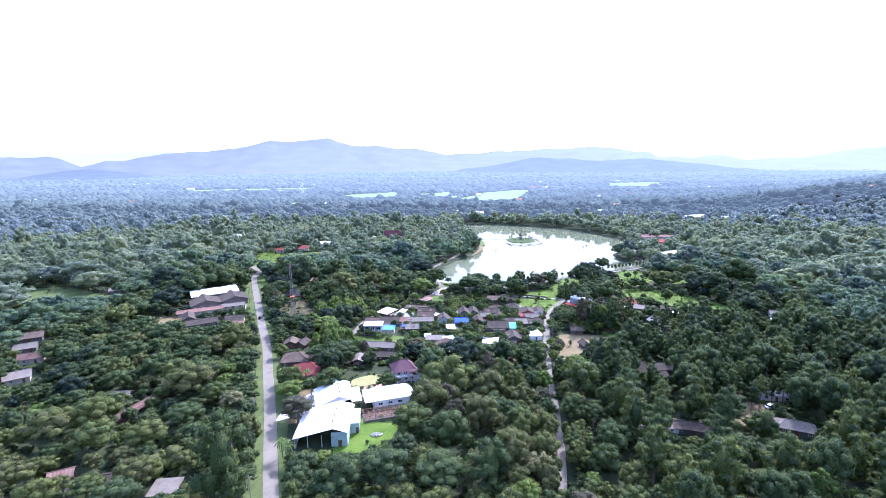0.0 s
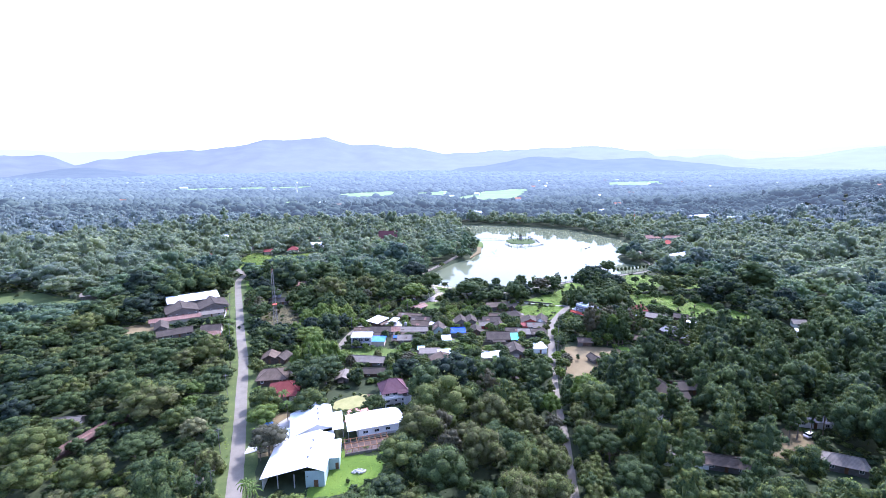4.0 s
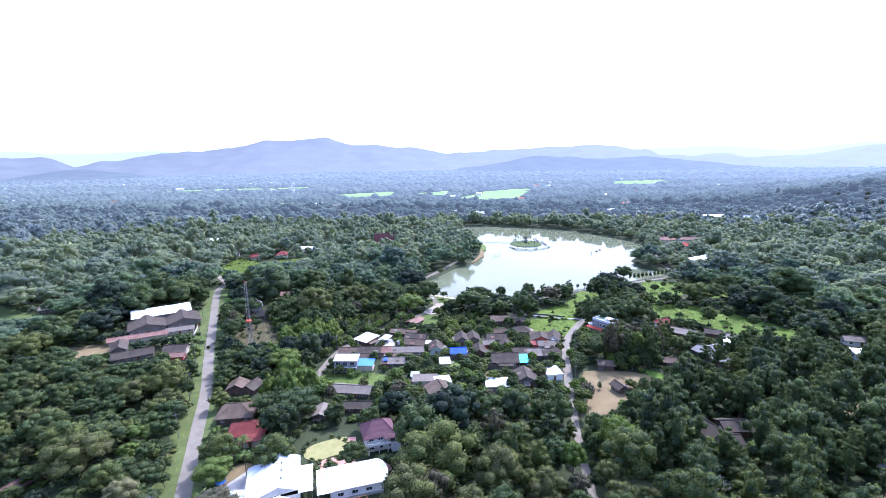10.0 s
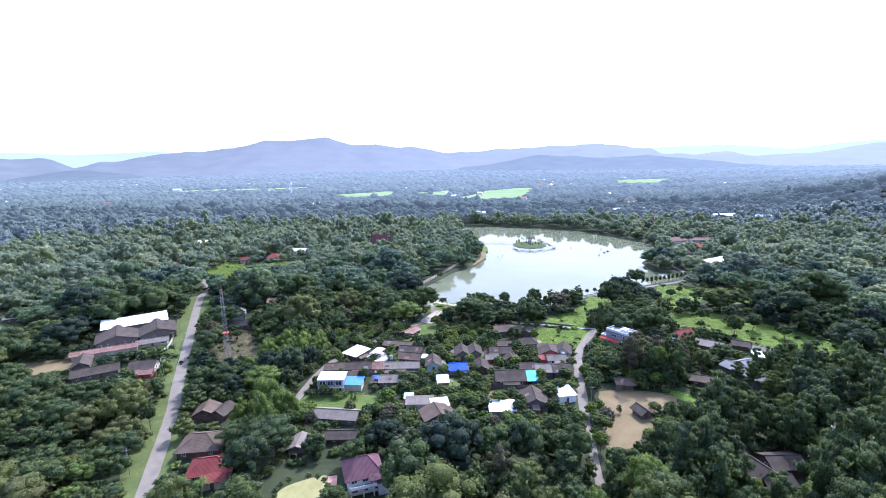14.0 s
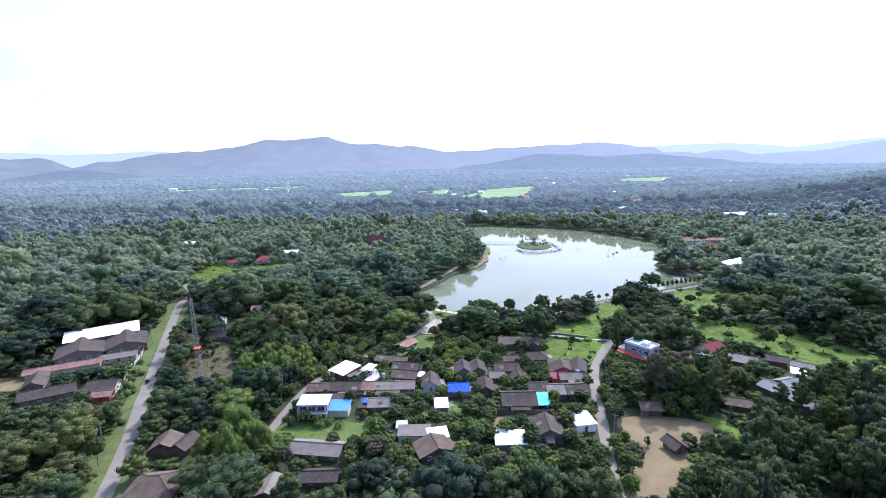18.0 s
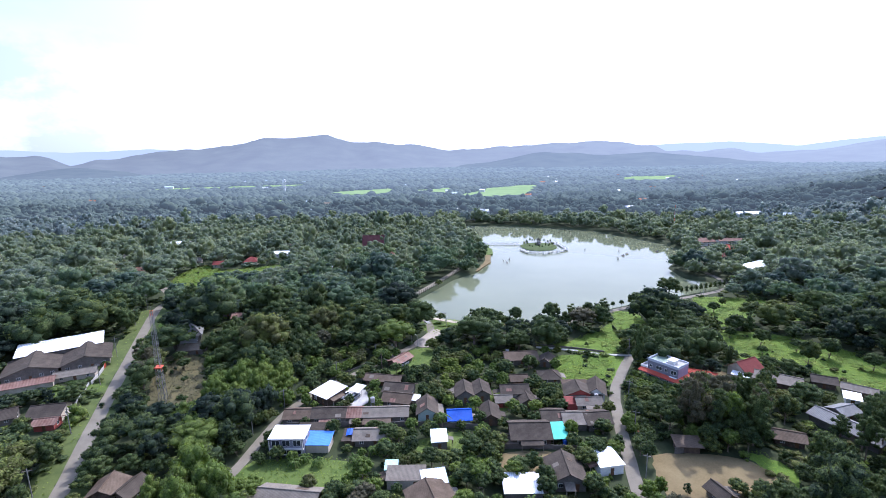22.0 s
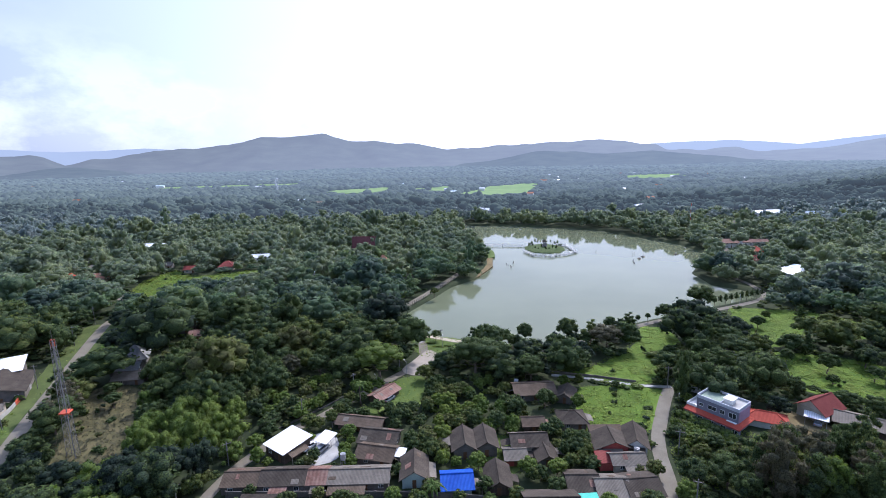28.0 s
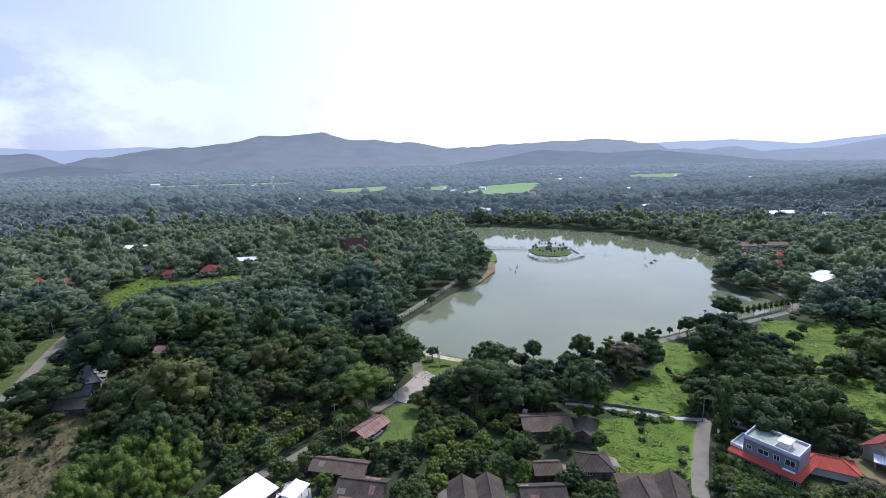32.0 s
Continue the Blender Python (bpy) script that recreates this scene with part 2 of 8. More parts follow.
DECK = surface("green_roof_coating", (0.20, 0.26, 0.20), (0.30, 0.35, 0.27), 0.6, 0.8, stain=(0.34, 0.31, 0.26))
PALEPAINT = surface("pale_lilac_paint", (0.44, 0.45, 0.50), (0.54, 0.55, 0.60), 0.6, 0.7)
POLEGREY = surface("weathered_pole_concrete", (0.15, 0.145, 0.135), (0.24, 0.23, 0.215), 0.6, 0.9)
STONE = surface("grey_rock", (0.16, 0.15, 0.14), (0.30, 0.28, 0.26), 0.6, 0.9, bump=0.6)
CABLE = surface("black_cable", (0.02, 0.02, 0.02), (0.04, 0.04, 0.04), 1.0, 0.95, bump=0.0, spec=0.0)
RAWWOOD = surface("raw_timber", (0.20, 0.10, 0.05), (0.33, 0.19, 0.10), 0.9, 0.85)
WOODPOLE = surface("weathered_post", (0.20, 0.17, 0.13), (0.34, 0.29, 0.23), 1.2, 0.9)


def roof_pair(name, c1, c2, rough=0.75, stain=None, size=0.3, metal=0.0, bump=0.35):
    for ax in "XY":
        surface(name + ax, c1, c2, 0.35, rough, fine=7, bump=bump, stripe=ax, stripe_size=size, stain=stain, rand=0.12, metal=metal)


roof_pair("roof_white", (0.72, 0.73, 0.74), (0.82, 0.82, 0.82), 0.4, size=0.5, bump=0.15)
roof_pair("roof_paleblue", (0.55, 0.66, 0.72), (0.70, 0.78, 0.82), 0.4, size=0.5, bump=0.15)
roof_pair("roof_brown", (0.072, 0.052, 0.036), (0.142, 0.108, 0.078), 0.85, stain=(0.23, 0.19, 0.145))
roof_pair("roof_dark", (0.042, 0.034, 0.026), (0.090, 0.074, 0.058), 0.85, stain=(0.15, 0.125, 0.10))
roof_pair("roof_grey", (0.125, 0.108, 0.086), (0.215, 0.188, 0.152), 0.8, stain=(0.30, 0.255, 0.205))
roof_pair("roof_sheet", (0.15, 0.15, 0.145), (0.25, 0.25, 0.24), 0.8, size=0.4, stain=(0.30, 0.26, 0.22))
roof_pair("roof_oldrust", (0.075, 0.042, 0.034), (0.165, 0.105, 0.085), 0.9, stain=(0.26, 0.22, 0.19), size=0.8)
roof_pair("roof_rust", (0.135, 0.062, 0.044), (0.28, 0.185, 0.145), 0.85, stain=(0.42, 0.36, 0.31), size=0.9)
roof_pair("roof_maroon", (0.11, 0.042, 0.042), (0.17, 0.072, 0.068), 0.8)
roof_pair("roof_red", (0.135, 0.030, 0.026), (0.21, 0.056, 0.046), 0.75)
roof_pair("roof_redskirt", (0.33, 0.055, 0.035), (0.43, 0.09, 0.055), 0.7)
roof_pair("roof_orange", (0.36, 0.07, 0.032), (0.47, 0.115, 0.055), 0.7)
roof_pair("roof_purple", (0.082, 0.042, 0.050), (0.135, 0.072, 0.080), 0.7)
roof_pair("roof_terracotta", (0.34, 0.15, 0.09), (0.48, 0.25, 0.16), 0.8)
roof_pair("roof_blue", (0.015, 0.06, 0.34), (0.03, 0.11, 0.48), 0.5)
roof_pair("roof_skyblue", (0.07, 0.19, 0.56), (0.11, 0.27, 0.66), 0.45)
roof_pair("roof_teal", (0.35, 0.55, 0.52), (0.5, 0.68, 0.64), 0.6)


def water_mat():
    m, nt, bs = base_mat("lake_water")
    l = nt.links.new
    co = nt.nodes.new("ShaderNodeTexCoord")
    n0 = node(nt, "ShaderNodeTexNoise", Scale=0.012, Detail=5.0)
    rp = nt.nodes.new("ShaderNodeValToRGB")
    rp.color_ramp.elements[0].position, rp.color_ramp.elements[0].color = 0.35, (0.118, 0.132, 0.078, 1)
    rp.color_ramp.elements[1].position, rp.color_ramp.elements[1].color = 0.65, (0.145, 0.160, 0.096, 1)
    n1 = node(nt, "ShaderNodeTexNoise", Scale=0.5, Detail=4.0)
    bp = node(nt, "ShaderNodeBump", Strength=0.05, Distance=0.08)
    l(co.outputs["Object"], n0.inputs["Vector"]), l(n0.outputs["Fac"], rp.inputs["Fac"]), l(rp.outputs[0], bs.inputs["Base Color"])
    l(co.outputs["Object"], n1.inputs["Vector"]), l(n1.outputs["Fac"], bp.inputs["Height"]), l(bp.outputs[0], bs.inputs["Normal"])
    bs.inputs["Roughness"].default_value, bs.inputs["IOR"].default_value = 0.05, 1.24
    return m


WATER = water_mat()


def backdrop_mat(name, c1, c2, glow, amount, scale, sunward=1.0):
    """Hills, woods and fields at the edge of sight: haze put in as emission, stronger towards the sun."""
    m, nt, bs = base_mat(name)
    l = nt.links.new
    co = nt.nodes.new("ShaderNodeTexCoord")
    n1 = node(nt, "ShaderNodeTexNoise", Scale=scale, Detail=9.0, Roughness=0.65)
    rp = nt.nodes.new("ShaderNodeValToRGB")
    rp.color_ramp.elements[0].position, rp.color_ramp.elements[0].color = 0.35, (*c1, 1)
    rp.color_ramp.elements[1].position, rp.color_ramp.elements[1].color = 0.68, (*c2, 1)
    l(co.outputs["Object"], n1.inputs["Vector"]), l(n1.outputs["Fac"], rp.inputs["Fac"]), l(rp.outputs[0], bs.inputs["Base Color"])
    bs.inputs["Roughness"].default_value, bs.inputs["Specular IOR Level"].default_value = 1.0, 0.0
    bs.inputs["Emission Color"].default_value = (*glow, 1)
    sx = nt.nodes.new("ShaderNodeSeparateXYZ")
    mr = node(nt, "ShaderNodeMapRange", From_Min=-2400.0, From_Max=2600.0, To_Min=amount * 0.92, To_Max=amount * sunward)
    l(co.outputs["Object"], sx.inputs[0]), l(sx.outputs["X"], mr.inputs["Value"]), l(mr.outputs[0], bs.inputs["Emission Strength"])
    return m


# emission acts as painted haze, raised band by band with distance
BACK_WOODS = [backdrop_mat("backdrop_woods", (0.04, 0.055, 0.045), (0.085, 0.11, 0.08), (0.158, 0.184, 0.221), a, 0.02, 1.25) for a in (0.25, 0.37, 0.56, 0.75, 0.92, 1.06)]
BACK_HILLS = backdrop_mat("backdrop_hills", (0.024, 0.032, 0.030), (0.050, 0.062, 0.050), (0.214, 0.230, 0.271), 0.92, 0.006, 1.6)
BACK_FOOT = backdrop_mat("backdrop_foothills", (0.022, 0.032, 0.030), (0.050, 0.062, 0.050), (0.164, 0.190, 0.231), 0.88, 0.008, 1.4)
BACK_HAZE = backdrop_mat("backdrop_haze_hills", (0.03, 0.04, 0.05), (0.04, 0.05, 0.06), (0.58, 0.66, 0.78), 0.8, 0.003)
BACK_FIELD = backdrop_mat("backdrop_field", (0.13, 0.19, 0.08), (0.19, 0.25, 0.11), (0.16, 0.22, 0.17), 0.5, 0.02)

# ---- small builders ----
GZ = 1.5                                     # level of the village ground over the lake


def part(name, bm, material, parent, label=""):
    me = bpy.data.meshes.new(name)
    bm.to_mesh(me)
    bm.free()
    me.materials.append(material)
    ob = new(name, me)
    ob.parent = parent
    if label:
        ob["label"] = label
    return ob


def empty(name, m, label, category, group=""):
    e = new(name)
    e.empty_display_size = 0.5
    e.matrix_world = m
    return tagged(e, label, category, group)


def add_box(bm, x0, x1, y0, y1, z0, z1):
    v = [bm.verts.new(p) for p in ((x0, y0, z0), (x1, y0, z0), (x1, y1, z0), (x0, y1, z0), (x0, y0, z1), (x1, y0, z1), (x1, y1, z1), (x0, y1, z1))]
    for f in ((3, 2, 1, 0), (4, 5, 6, 7), (0, 1, 5, 4), (1, 2, 6, 5), (2, 3, 7, 6), (3, 0, 4, 7)):
        bm.faces.new([v[i] for i in f])
    return bm


def box(x0, x1, y0, y1, z0, z1):
    return add_box(bmesh.new(), x0, x1, y0, y1, z0, z1)


def slab(points, thick):
    """A sloping sheet with thickness below its upper corners."""
    bm = bmesh.new()
    top = [bm.verts.new(p) for p in points]
    low = [bm.verts.new((p[0], p[1], p[2] - thick)) for p in points]
    bm.faces.new(top)
    bm.faces.new(low[::-1])
    n = len(points)
    for i in range(n):
        bm.faces.new((top[i], low[i], low[(i + 1) % n], top[(i + 1) % n]))
    bmesh.ops.recalc_face_normals(bm, faces=bm.faces)
    return bm


def beam(bm, a, b, r, sides=4):
    """A bar from a to b."""
    a, b = Vector(a), Vector(b)
    q = (b - a).to_track_quat("Z", "Y")
    ring = []
    for p in (a, b):
        ring.append([bm.verts.new(p + q @ Vector((r * math.cos(6.2832 * (i + 0.5) / sides), r * math.sin(6.2832 * (i + 0.5) / sides), 0))) for i in range(sides)])
    for i in range(sides):
        bm.faces.new((ring[0][i], ring[0][(i + 1) % sides], ring[1][(i + 1) % sides], ring[1][i]))
    bm.faces.new(ring[0][::-1])
    bm.faces.new(ring[1])
    return bm


def raw_mesh(name, verts, tris, material, tint=None, smooth=False, normals=None):
    """A triangle mesh straight from arrays."""
    me = bpy.data.meshes.new(name)
    n, k = len(verts), len(tris)
    me.vertices.add(n)
    me.vertices.foreach_set("co", np.ascontiguousarray(verts, dtype=np.float32).ravel())
    me.loops.add(k * 3)
    me.loops.foreach_set("vertex_index", np.ascontiguousarray(tris, dtype=np.int32).ravel())
    me.polygons.add(k)
    me.polygons.foreach_set("loop_start", np.arange(0, k * 3, 3, dtype=np.int32))
    if smooth:
        me.polygons.foreach_set("use_smooth", np.ones(k, dtype=bool))
    if tint is not None:
        at = me.attributes.new("tint", "FLOAT", "FACE")
        at.data.foreach_set("value", np.ascontiguousarray(tint, dtype=np.float32))
    me.update(calc_edges=True)
    if normals is not None:
        cn = me.attributes.new("custom_normal", "FLOAT_VECTOR", "POINT")
        cn.data.foreach_set("vector", np.ascontiguousarray(normals, dtype=np.float32).ravel())
    me.materials.append(material)
    return me


def polygon_sheet(name, pts, z, thick, material, kind="structure", label="", category="", rough_edge=0.0, seed=1):
    """A level piece of ground with its edge rounded and made uneven."""
    rnd = random.Random(seed)
    n = len(pts)
    out = []
    for i in range(n):
        p0, p1, p2, p3 = (Vector(pts[(i + k) % n]) for k in (-1, 0, 1, 2))
        for s in range(5):
            u = s / 5
            q = 0.5 * ((2 * p1) + (p2 - p0) * u + (2 * p0 - 5 * p1 + 4 * p2 - p3) * u * u + (3 * p1 - p0 - 3 * p2 + p3) * u ** 3)
            out.append((q.x + rnd.uniform(-1, 1) * rough_edge, q.y + rnd.uniform(-1, 1) * rough_edge, z))
    ob = part(name, slab(out, thick), material, None)
    return tagged(ob, label, category, kind=kind)


def smooth_line(pts, step=4.0):
    """Points every few metres along a curve through pts."""
    out = []
    n = len(pts)
    for i in range(n - 1):
        p = [Vector(pts[min(max(i + k, 0), n - 1)]) for k in (-1, 0, 1, 2)]
        m = max(2, int((p[2] - p[1]).length / step))
        for s in range(m):
            u = s / m
            out.append(0.5 * ((2 * p[1]) + (p[2] - p[0]) * u + (2 * p[0] - 5 * p[1] + 4 * p[2] - p[3]) * u * u + (3 * p[1] - p[0] - 3 * p[2] + p[3]) * u ** 3))
    out.append(Vector(pts[-1]))
    return out


def ribbon(name, pts, width, z, thick, material, label, category, wobble=0.0, seed=3, left=None):
    """A strip of even width along a line."""
    rnd = random.Random(seed)
    line = smooth_line(pts)
    bm = bmesh.new()
    rows = []
    for i, p in enumerate(line):
        d = (line[min(i + 1, len(line) - 1)] - line[max(i - 1, 0)]).normalized()
        nrm = Vector((-d.y, d.x))
        a = p + nrm * (width / 2 + rnd.uniform(-wobble, wobble))
        b = p - nrm * (width / 2 + rnd.uniform(-wobble, wobble))
        rows.append([bm.verts.new((q.x, q.y, h)) for q, h in ((a, z), (b, z), (b, z - thick), (a, z - thick))])
    for r0, r1 in zip(rows, rows[1:]):
        for k in range(4):
            bm.faces.new((r0[k], r0[(k + 1) % 4], r1[(k + 1) % 4], r1[k]))
    bm.faces.new(rows[0][::-1])
    bm.faces.new(rows[-1])
    bmesh.ops.recalc_face_normals(bm, faces=bm.faces)
    return tagged(part(name, bm, material, None), label, category, kind="structure")


# ---- plan: lake, roads, clearings ----
LAKE = [(-35, 367), (-30, 381), (-21, 401), (-12, 423), (3, 442), (11, 475), (12, 518), (6, 550), (-2, 604), (-19, 676), (9, 667), (38, 660), (91, 646), (128, 622),
        (149, 583), (169, 545), (171, 518), (154, 480), (136, 452), (135, 424), (146, 414), (145, 400), (122, 387), (103, 378), (82, 367), (69, 360), (50, 349), (32, 338),
        (12, 333), (-4, 338), (-17, 343), (-26, 350), (-32, 358)]
ROAD = [(-20, 40), (-38, 78), (-53, 112), (-62, 133), (-70, 152), (-86, 188), (-99, 217), (-113, 244), (-128, 274), (-140, 298), (-158, 334), (-169, 358), (-173, 375), (-190, 396), (-222, 424), (-262, 462), (-300, 510)]
LANE = [(22, 100), (27, 125), (29, 139), (31, 156), (34, 190), (38, 222), (42, 248), (46, 268), (51, 280), (58, 294), (62, 300)]
LANE_LOW, LANE_UP = LANE[:6], LANE[5:]
VROAD = [(-76, 204), (-66, 212), (-61, 226), (-60, 240), (-58, 256), (-51, 272), (-44, 281), (-35, 294), (-26, 307), (-18, 318)]
SHORE = [(-18, 320), (-22, 340), (-34, 352), (-42, 363), (-35, 380), (-25, 404), (-13, 436), (-4, 466), (2, 500), (0, 540), (-8, 590)]
RSHORE = [(-10, 329), (12, 326), (32, 331), (52, 343), (74, 357), (97, 369), (119, 379), (141, 391), (150, 402), (153, 420), (153, 440), (164, 472), (184, 505), (200, 540)]
MEADOWS = [
    [(32, 309), (46, 318), (61, 333), (71, 353), (80, 351), (80, 336), (66, 325), (62, 310), (56, 302), (42, 304)],
    [(34, 299), (58, 298), (46, 275), (30, 276)],
    [(101, 352), (117, 370), (121, 378), (141, 376), (153, 371), (163, 360), (166, 350), (148, 340), (138, 352), (124, 338), (116, 333), (107, 333), (112, 350)],
    [(104, 327), (132, 321), (151, 297), (160, 280), (156, 268), (141, 264), (128, 274), (115, 288), (99, 302)],
    [(-180, 388), (-198, 417), (-204, 436), (-203, 463), (-181, 446), (-153, 459), (-137, 467), (-124, 451), (-143, 433), (-156, 422), (-169, 427), (-168, 402), (-168, 386)],
    [(-328, 307), (-300, 324), (-262, 310), (-225, 300), (-222, 288), (-262, 284), (-296, 275)],
    [(-41, 152), (-28, 150), (-24, 158), (-20, 152), (-24, 142), (-33, 134), (-42, 131)],
    [(70.5, 236), (74, 238), (78, 231), (74, 222), (64, 220.5), (73.5, 226)],
    [(-148, 322), (-162, 350), (-161, 356), (-151, 341), (-141, 325)],
]
LAWNS = [
    [(-59, 221), (-57, 231), (-36, 232), (-28, 228), (-33, 222)],
    [(-146, 262), (-144, 269), (-132, 273), (-129, 266)],
    [(-4, 270), (8, 272), (10, 258), (0, 258)],
    [(-20, 238), (-4, 246), (2, 238), (-6, 232)],
    [(-21, 325), (-23, 344), (2, 336), (2, 330), (-5, 326), (-9, 319)],
    [(-26, 298), (-25, 304), (-18, 306.5), (-15, 298), (-17, 287), (-31, 281), (-33, 286), (-27, 287)],
]
EARTHS = [
    [(46.4, 236), (57, 237.4), (69, 235.4), (72.5, 226), (62, 222), (58, 214), (49, 204), (45, 199), (39, 199), (42.6, 214), (44.6, 226)],
    [(-190, 254), (-169, 263), (-164, 253), (-176, 245)],
    [(-124, 290), (-120, 299), (-106, 294), (-97, 281), (-91, 270), (-90, 257), (-101, 254), (-108, 262)],
    [(8, 236), (20, 237), (20, 230), (8, 229)],
    [(-95, 208), (-91, 209), (-80, 184), (-73, 165), (-77, 164), (-86, 183)],
    [(86, 290), (96, 276), (90, 268), (82, 276)],
    [(-64, 150), (-58, 152), (-60, 172), (-66, 172)],
    [(91, 154), (98, 166), (109, 171), (104, 156)],
    [(121, 197), (125, 212), (134, 215), (128, 199)],
]
PLAZA = [(-25, 311.5), (-21.5, 320), (-19, 326), (-17, 328.5), (-14, 326), (-11, 321.5), (-13, 315), (-16, 310), (-20.5, 307)]


# ---- geometry tests on the plan ----
def inside(px, py, poly):
    """Which of the points lie inside the outline."""
    res = np.zeros(px.shape, bool)
    n = len(poly)
    for i in range(n):
        (x0, y0), (x1, y1) = poly[i], poly[(i + 1) % n]
        if y0 == y1:
            continue
        cross = ((y0 > py) != (y1 > py)) & (px < (x1 - x0) * (py - y0) / (y1 - y0) + x0)
        res ^= cross
    return res


def line_dist(px, py, pts, closed=False):
    """Distance to a line of segments."""
    best = np.full(px.shape, 1e9)
    seq = list(zip(pts, pts[1:])) + ([(pts[-1], pts[0])] if closed else [])
    for (x0, y0), (x1, y1) in seq:
        dx, dy = x1 - x0, y1 - y0
        t = np.clip(((px - x0) * dx + (py - y0) * dy) / (dx * dx + dy * dy + 1e-9), 0, 1)
        best = np.minimum(best, np.hypot(px - x0 - t * dx, py - y0 - t * dy))
    return best


def ground_z(px, py):
    """Height of the land."""
    hill = 62 * np.exp(-(((px - 1080) / 330) ** 2 + ((py - 980) / 300) ** 2)) + 30 * np.exp(-(((px - 620) / 160) ** 2 + ((py - 760) / 160) ** 2))
    d = line_dist(px, py, LAKE, True) * np.where(inside(px, py, LAKE), -1, 1)
    shore = np.clip((d + 3.0) / 5.0, 0, 1)
    base = -2.2 + (GZ + 2.2) * shore * shore * (3 - 2 * shore)
    return base + hill


# ---- ground, water, distance ----
def spaced(fine0, fine1, step, far0, far1, grow=1.18):
    mid = list(np.arange(fine0, fine1 + 0.1, step))
    a, s = fine0, step
    low = []
    while a > far0:
        s *= grow
        a -= s
        low.append(max(a, far0))
    b, s = fine1, step
    high = []
    while b < far1:
        s *= grow
        b += s
        high.append(min(b, far1))
    return np.array(low[::-1] + mid + high)


def build_ground():
    xs, ys = spaced(-130, 210, 2.6, -4600, 4600), spaced(300, 700, 2.6, -1500, 4900)
    gx, gy = np.meshgrid(xs, ys)
    gz = ground_z(gx, gy)
    v = np.stack([gx, gy, gz], -1).reshape(-1, 3)
    nx, ny = len(xs), len(ys)
    i = (np.arange(ny - 1)[:, None] * nx + np.arange(nx - 1)[None]).ravel()
    t = np.concatenate([np.stack([i, i + 1, i + nx + 1], 1), np.stack([i, i + nx + 1, i + nx], 1)])
    tagged(new("ground", raw_mesh("ground", v, t, SOIL, smooth=True)), "green and brown valley floor under trees and scrub", "ground", kind="structure")


build_ground()
tagged(part("water", slab([(-70, 310, 0), (230, 310, 0), (230, 700, 0), (-70, 700, 0)], 0.05), WATER, None), "still olive-brown lake reflecting a pale sky", "lake", kind="structure")

ribbon("road", ROAD, 4.1, GZ + 0.09, 0.12, ROADM, "pale worn two-lane country road", "road", 0.08)
ribbon("road", LANE_LOW, 2.3, GZ + 0.09, 0.12, ROADM, "narrow concrete lane between woodland trees", "road", 0.14)
ribbon("road", LANE_UP, 3.4, GZ + 0.095, 0.12, ROADM, "narrow concrete lane between trees and houses", "road", 0.1)
ribbon("road", VROAD, 2.9, GZ + 0.08, 0.12, ROADM, "concrete village road past the long shed", "road", 0.12)
ribbon("road", SHORE, 3.4, GZ + 0.07, 0.12, ROADM, "concrete path along the lake bank", "path", 0.1)
ribbon("road", RSHORE, 3.0, GZ + 0.10, 0.12, ROADM, "pale lakeside path behind the shore trees", "path", 0.1)
ribbon("road", [(62, 300), (52, 301), (40, 305), (26, 308)], 1.6, GZ + 0.12, 0.12, CONC, "narrow concrete track beside the meadow", "path", 0.05)
ribbon("verge", [(p[0] - 4.4, p[1] - 2.1) for p in ROAD[2:12]], 6.0, GZ + 0.05, 0.1, VERGE, "grassy roadside verge", "verge", 0.6)
ribbon("verge", [(p[0] + 3.3, p[1] + 1.5) for p in ROAD[2:12]], 3.6, GZ + 0.05, 0.1, VERGE, "grassy roadside verge", "verge", 0.5)
for i, pl in enumerate(MEADOWS):
    polygon_sheet("meadow", pl, GZ + 0.04, 0.1, VERGE if i == 5 else MEADOW, label="bright green overgrown meadow", category="meadow", rough_edge=0.7, seed=i)
for i, pl in enumerate(LAWNS):
    polygon_sheet("lawn", pl, GZ + 0.06, 0.1, LAWN, label="mown green lawn between the houses", category="lawn", rough_edge=0.4, seed=i + 20)
for i, pl in enumerate(EARTHS):
    polygon_sheet("bare_ground", pl, GZ + 0.045, 0.1, WEEDY if i == 2 else EARTH, label="dry weedy brown ground below the mast" if i == 2 else "dry bare brown earth yard", category="ground", rough_edge=0.5, seed=i + 40)
polygon_sheet("plaza", PLAZA, GZ + 0.12, 0.12, PAVE, label="pale concrete square at the lake", category="pavement", rough_edge=0.1, seed=60)
polygon_sheet("lawn", [(-48, 179), (-48, 182), (-45, 185), (-39, 188), (-37, 187), (-36, 181), (-40, 178), (-43, 176), (-47, 177)], GZ + 0.1, 0.1, DRYLAWN, label="oval yellow-green garden lawn with a hedge", category="lawn", seed=61)
ribbon("garden_path", [(-36, 188), (-35, 183), (-35, 179), (-39, 175.5), (-44, 174.5)], 2.4, GZ + 0.13, 0.1, BRICKPAVE, "curved pink paved garden path", "path", 0.03)

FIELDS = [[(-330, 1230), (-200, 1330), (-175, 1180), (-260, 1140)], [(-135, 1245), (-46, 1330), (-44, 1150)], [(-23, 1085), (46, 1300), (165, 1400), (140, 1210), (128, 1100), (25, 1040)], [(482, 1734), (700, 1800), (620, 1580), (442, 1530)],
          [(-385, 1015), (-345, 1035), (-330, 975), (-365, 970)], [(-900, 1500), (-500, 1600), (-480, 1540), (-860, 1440)]]
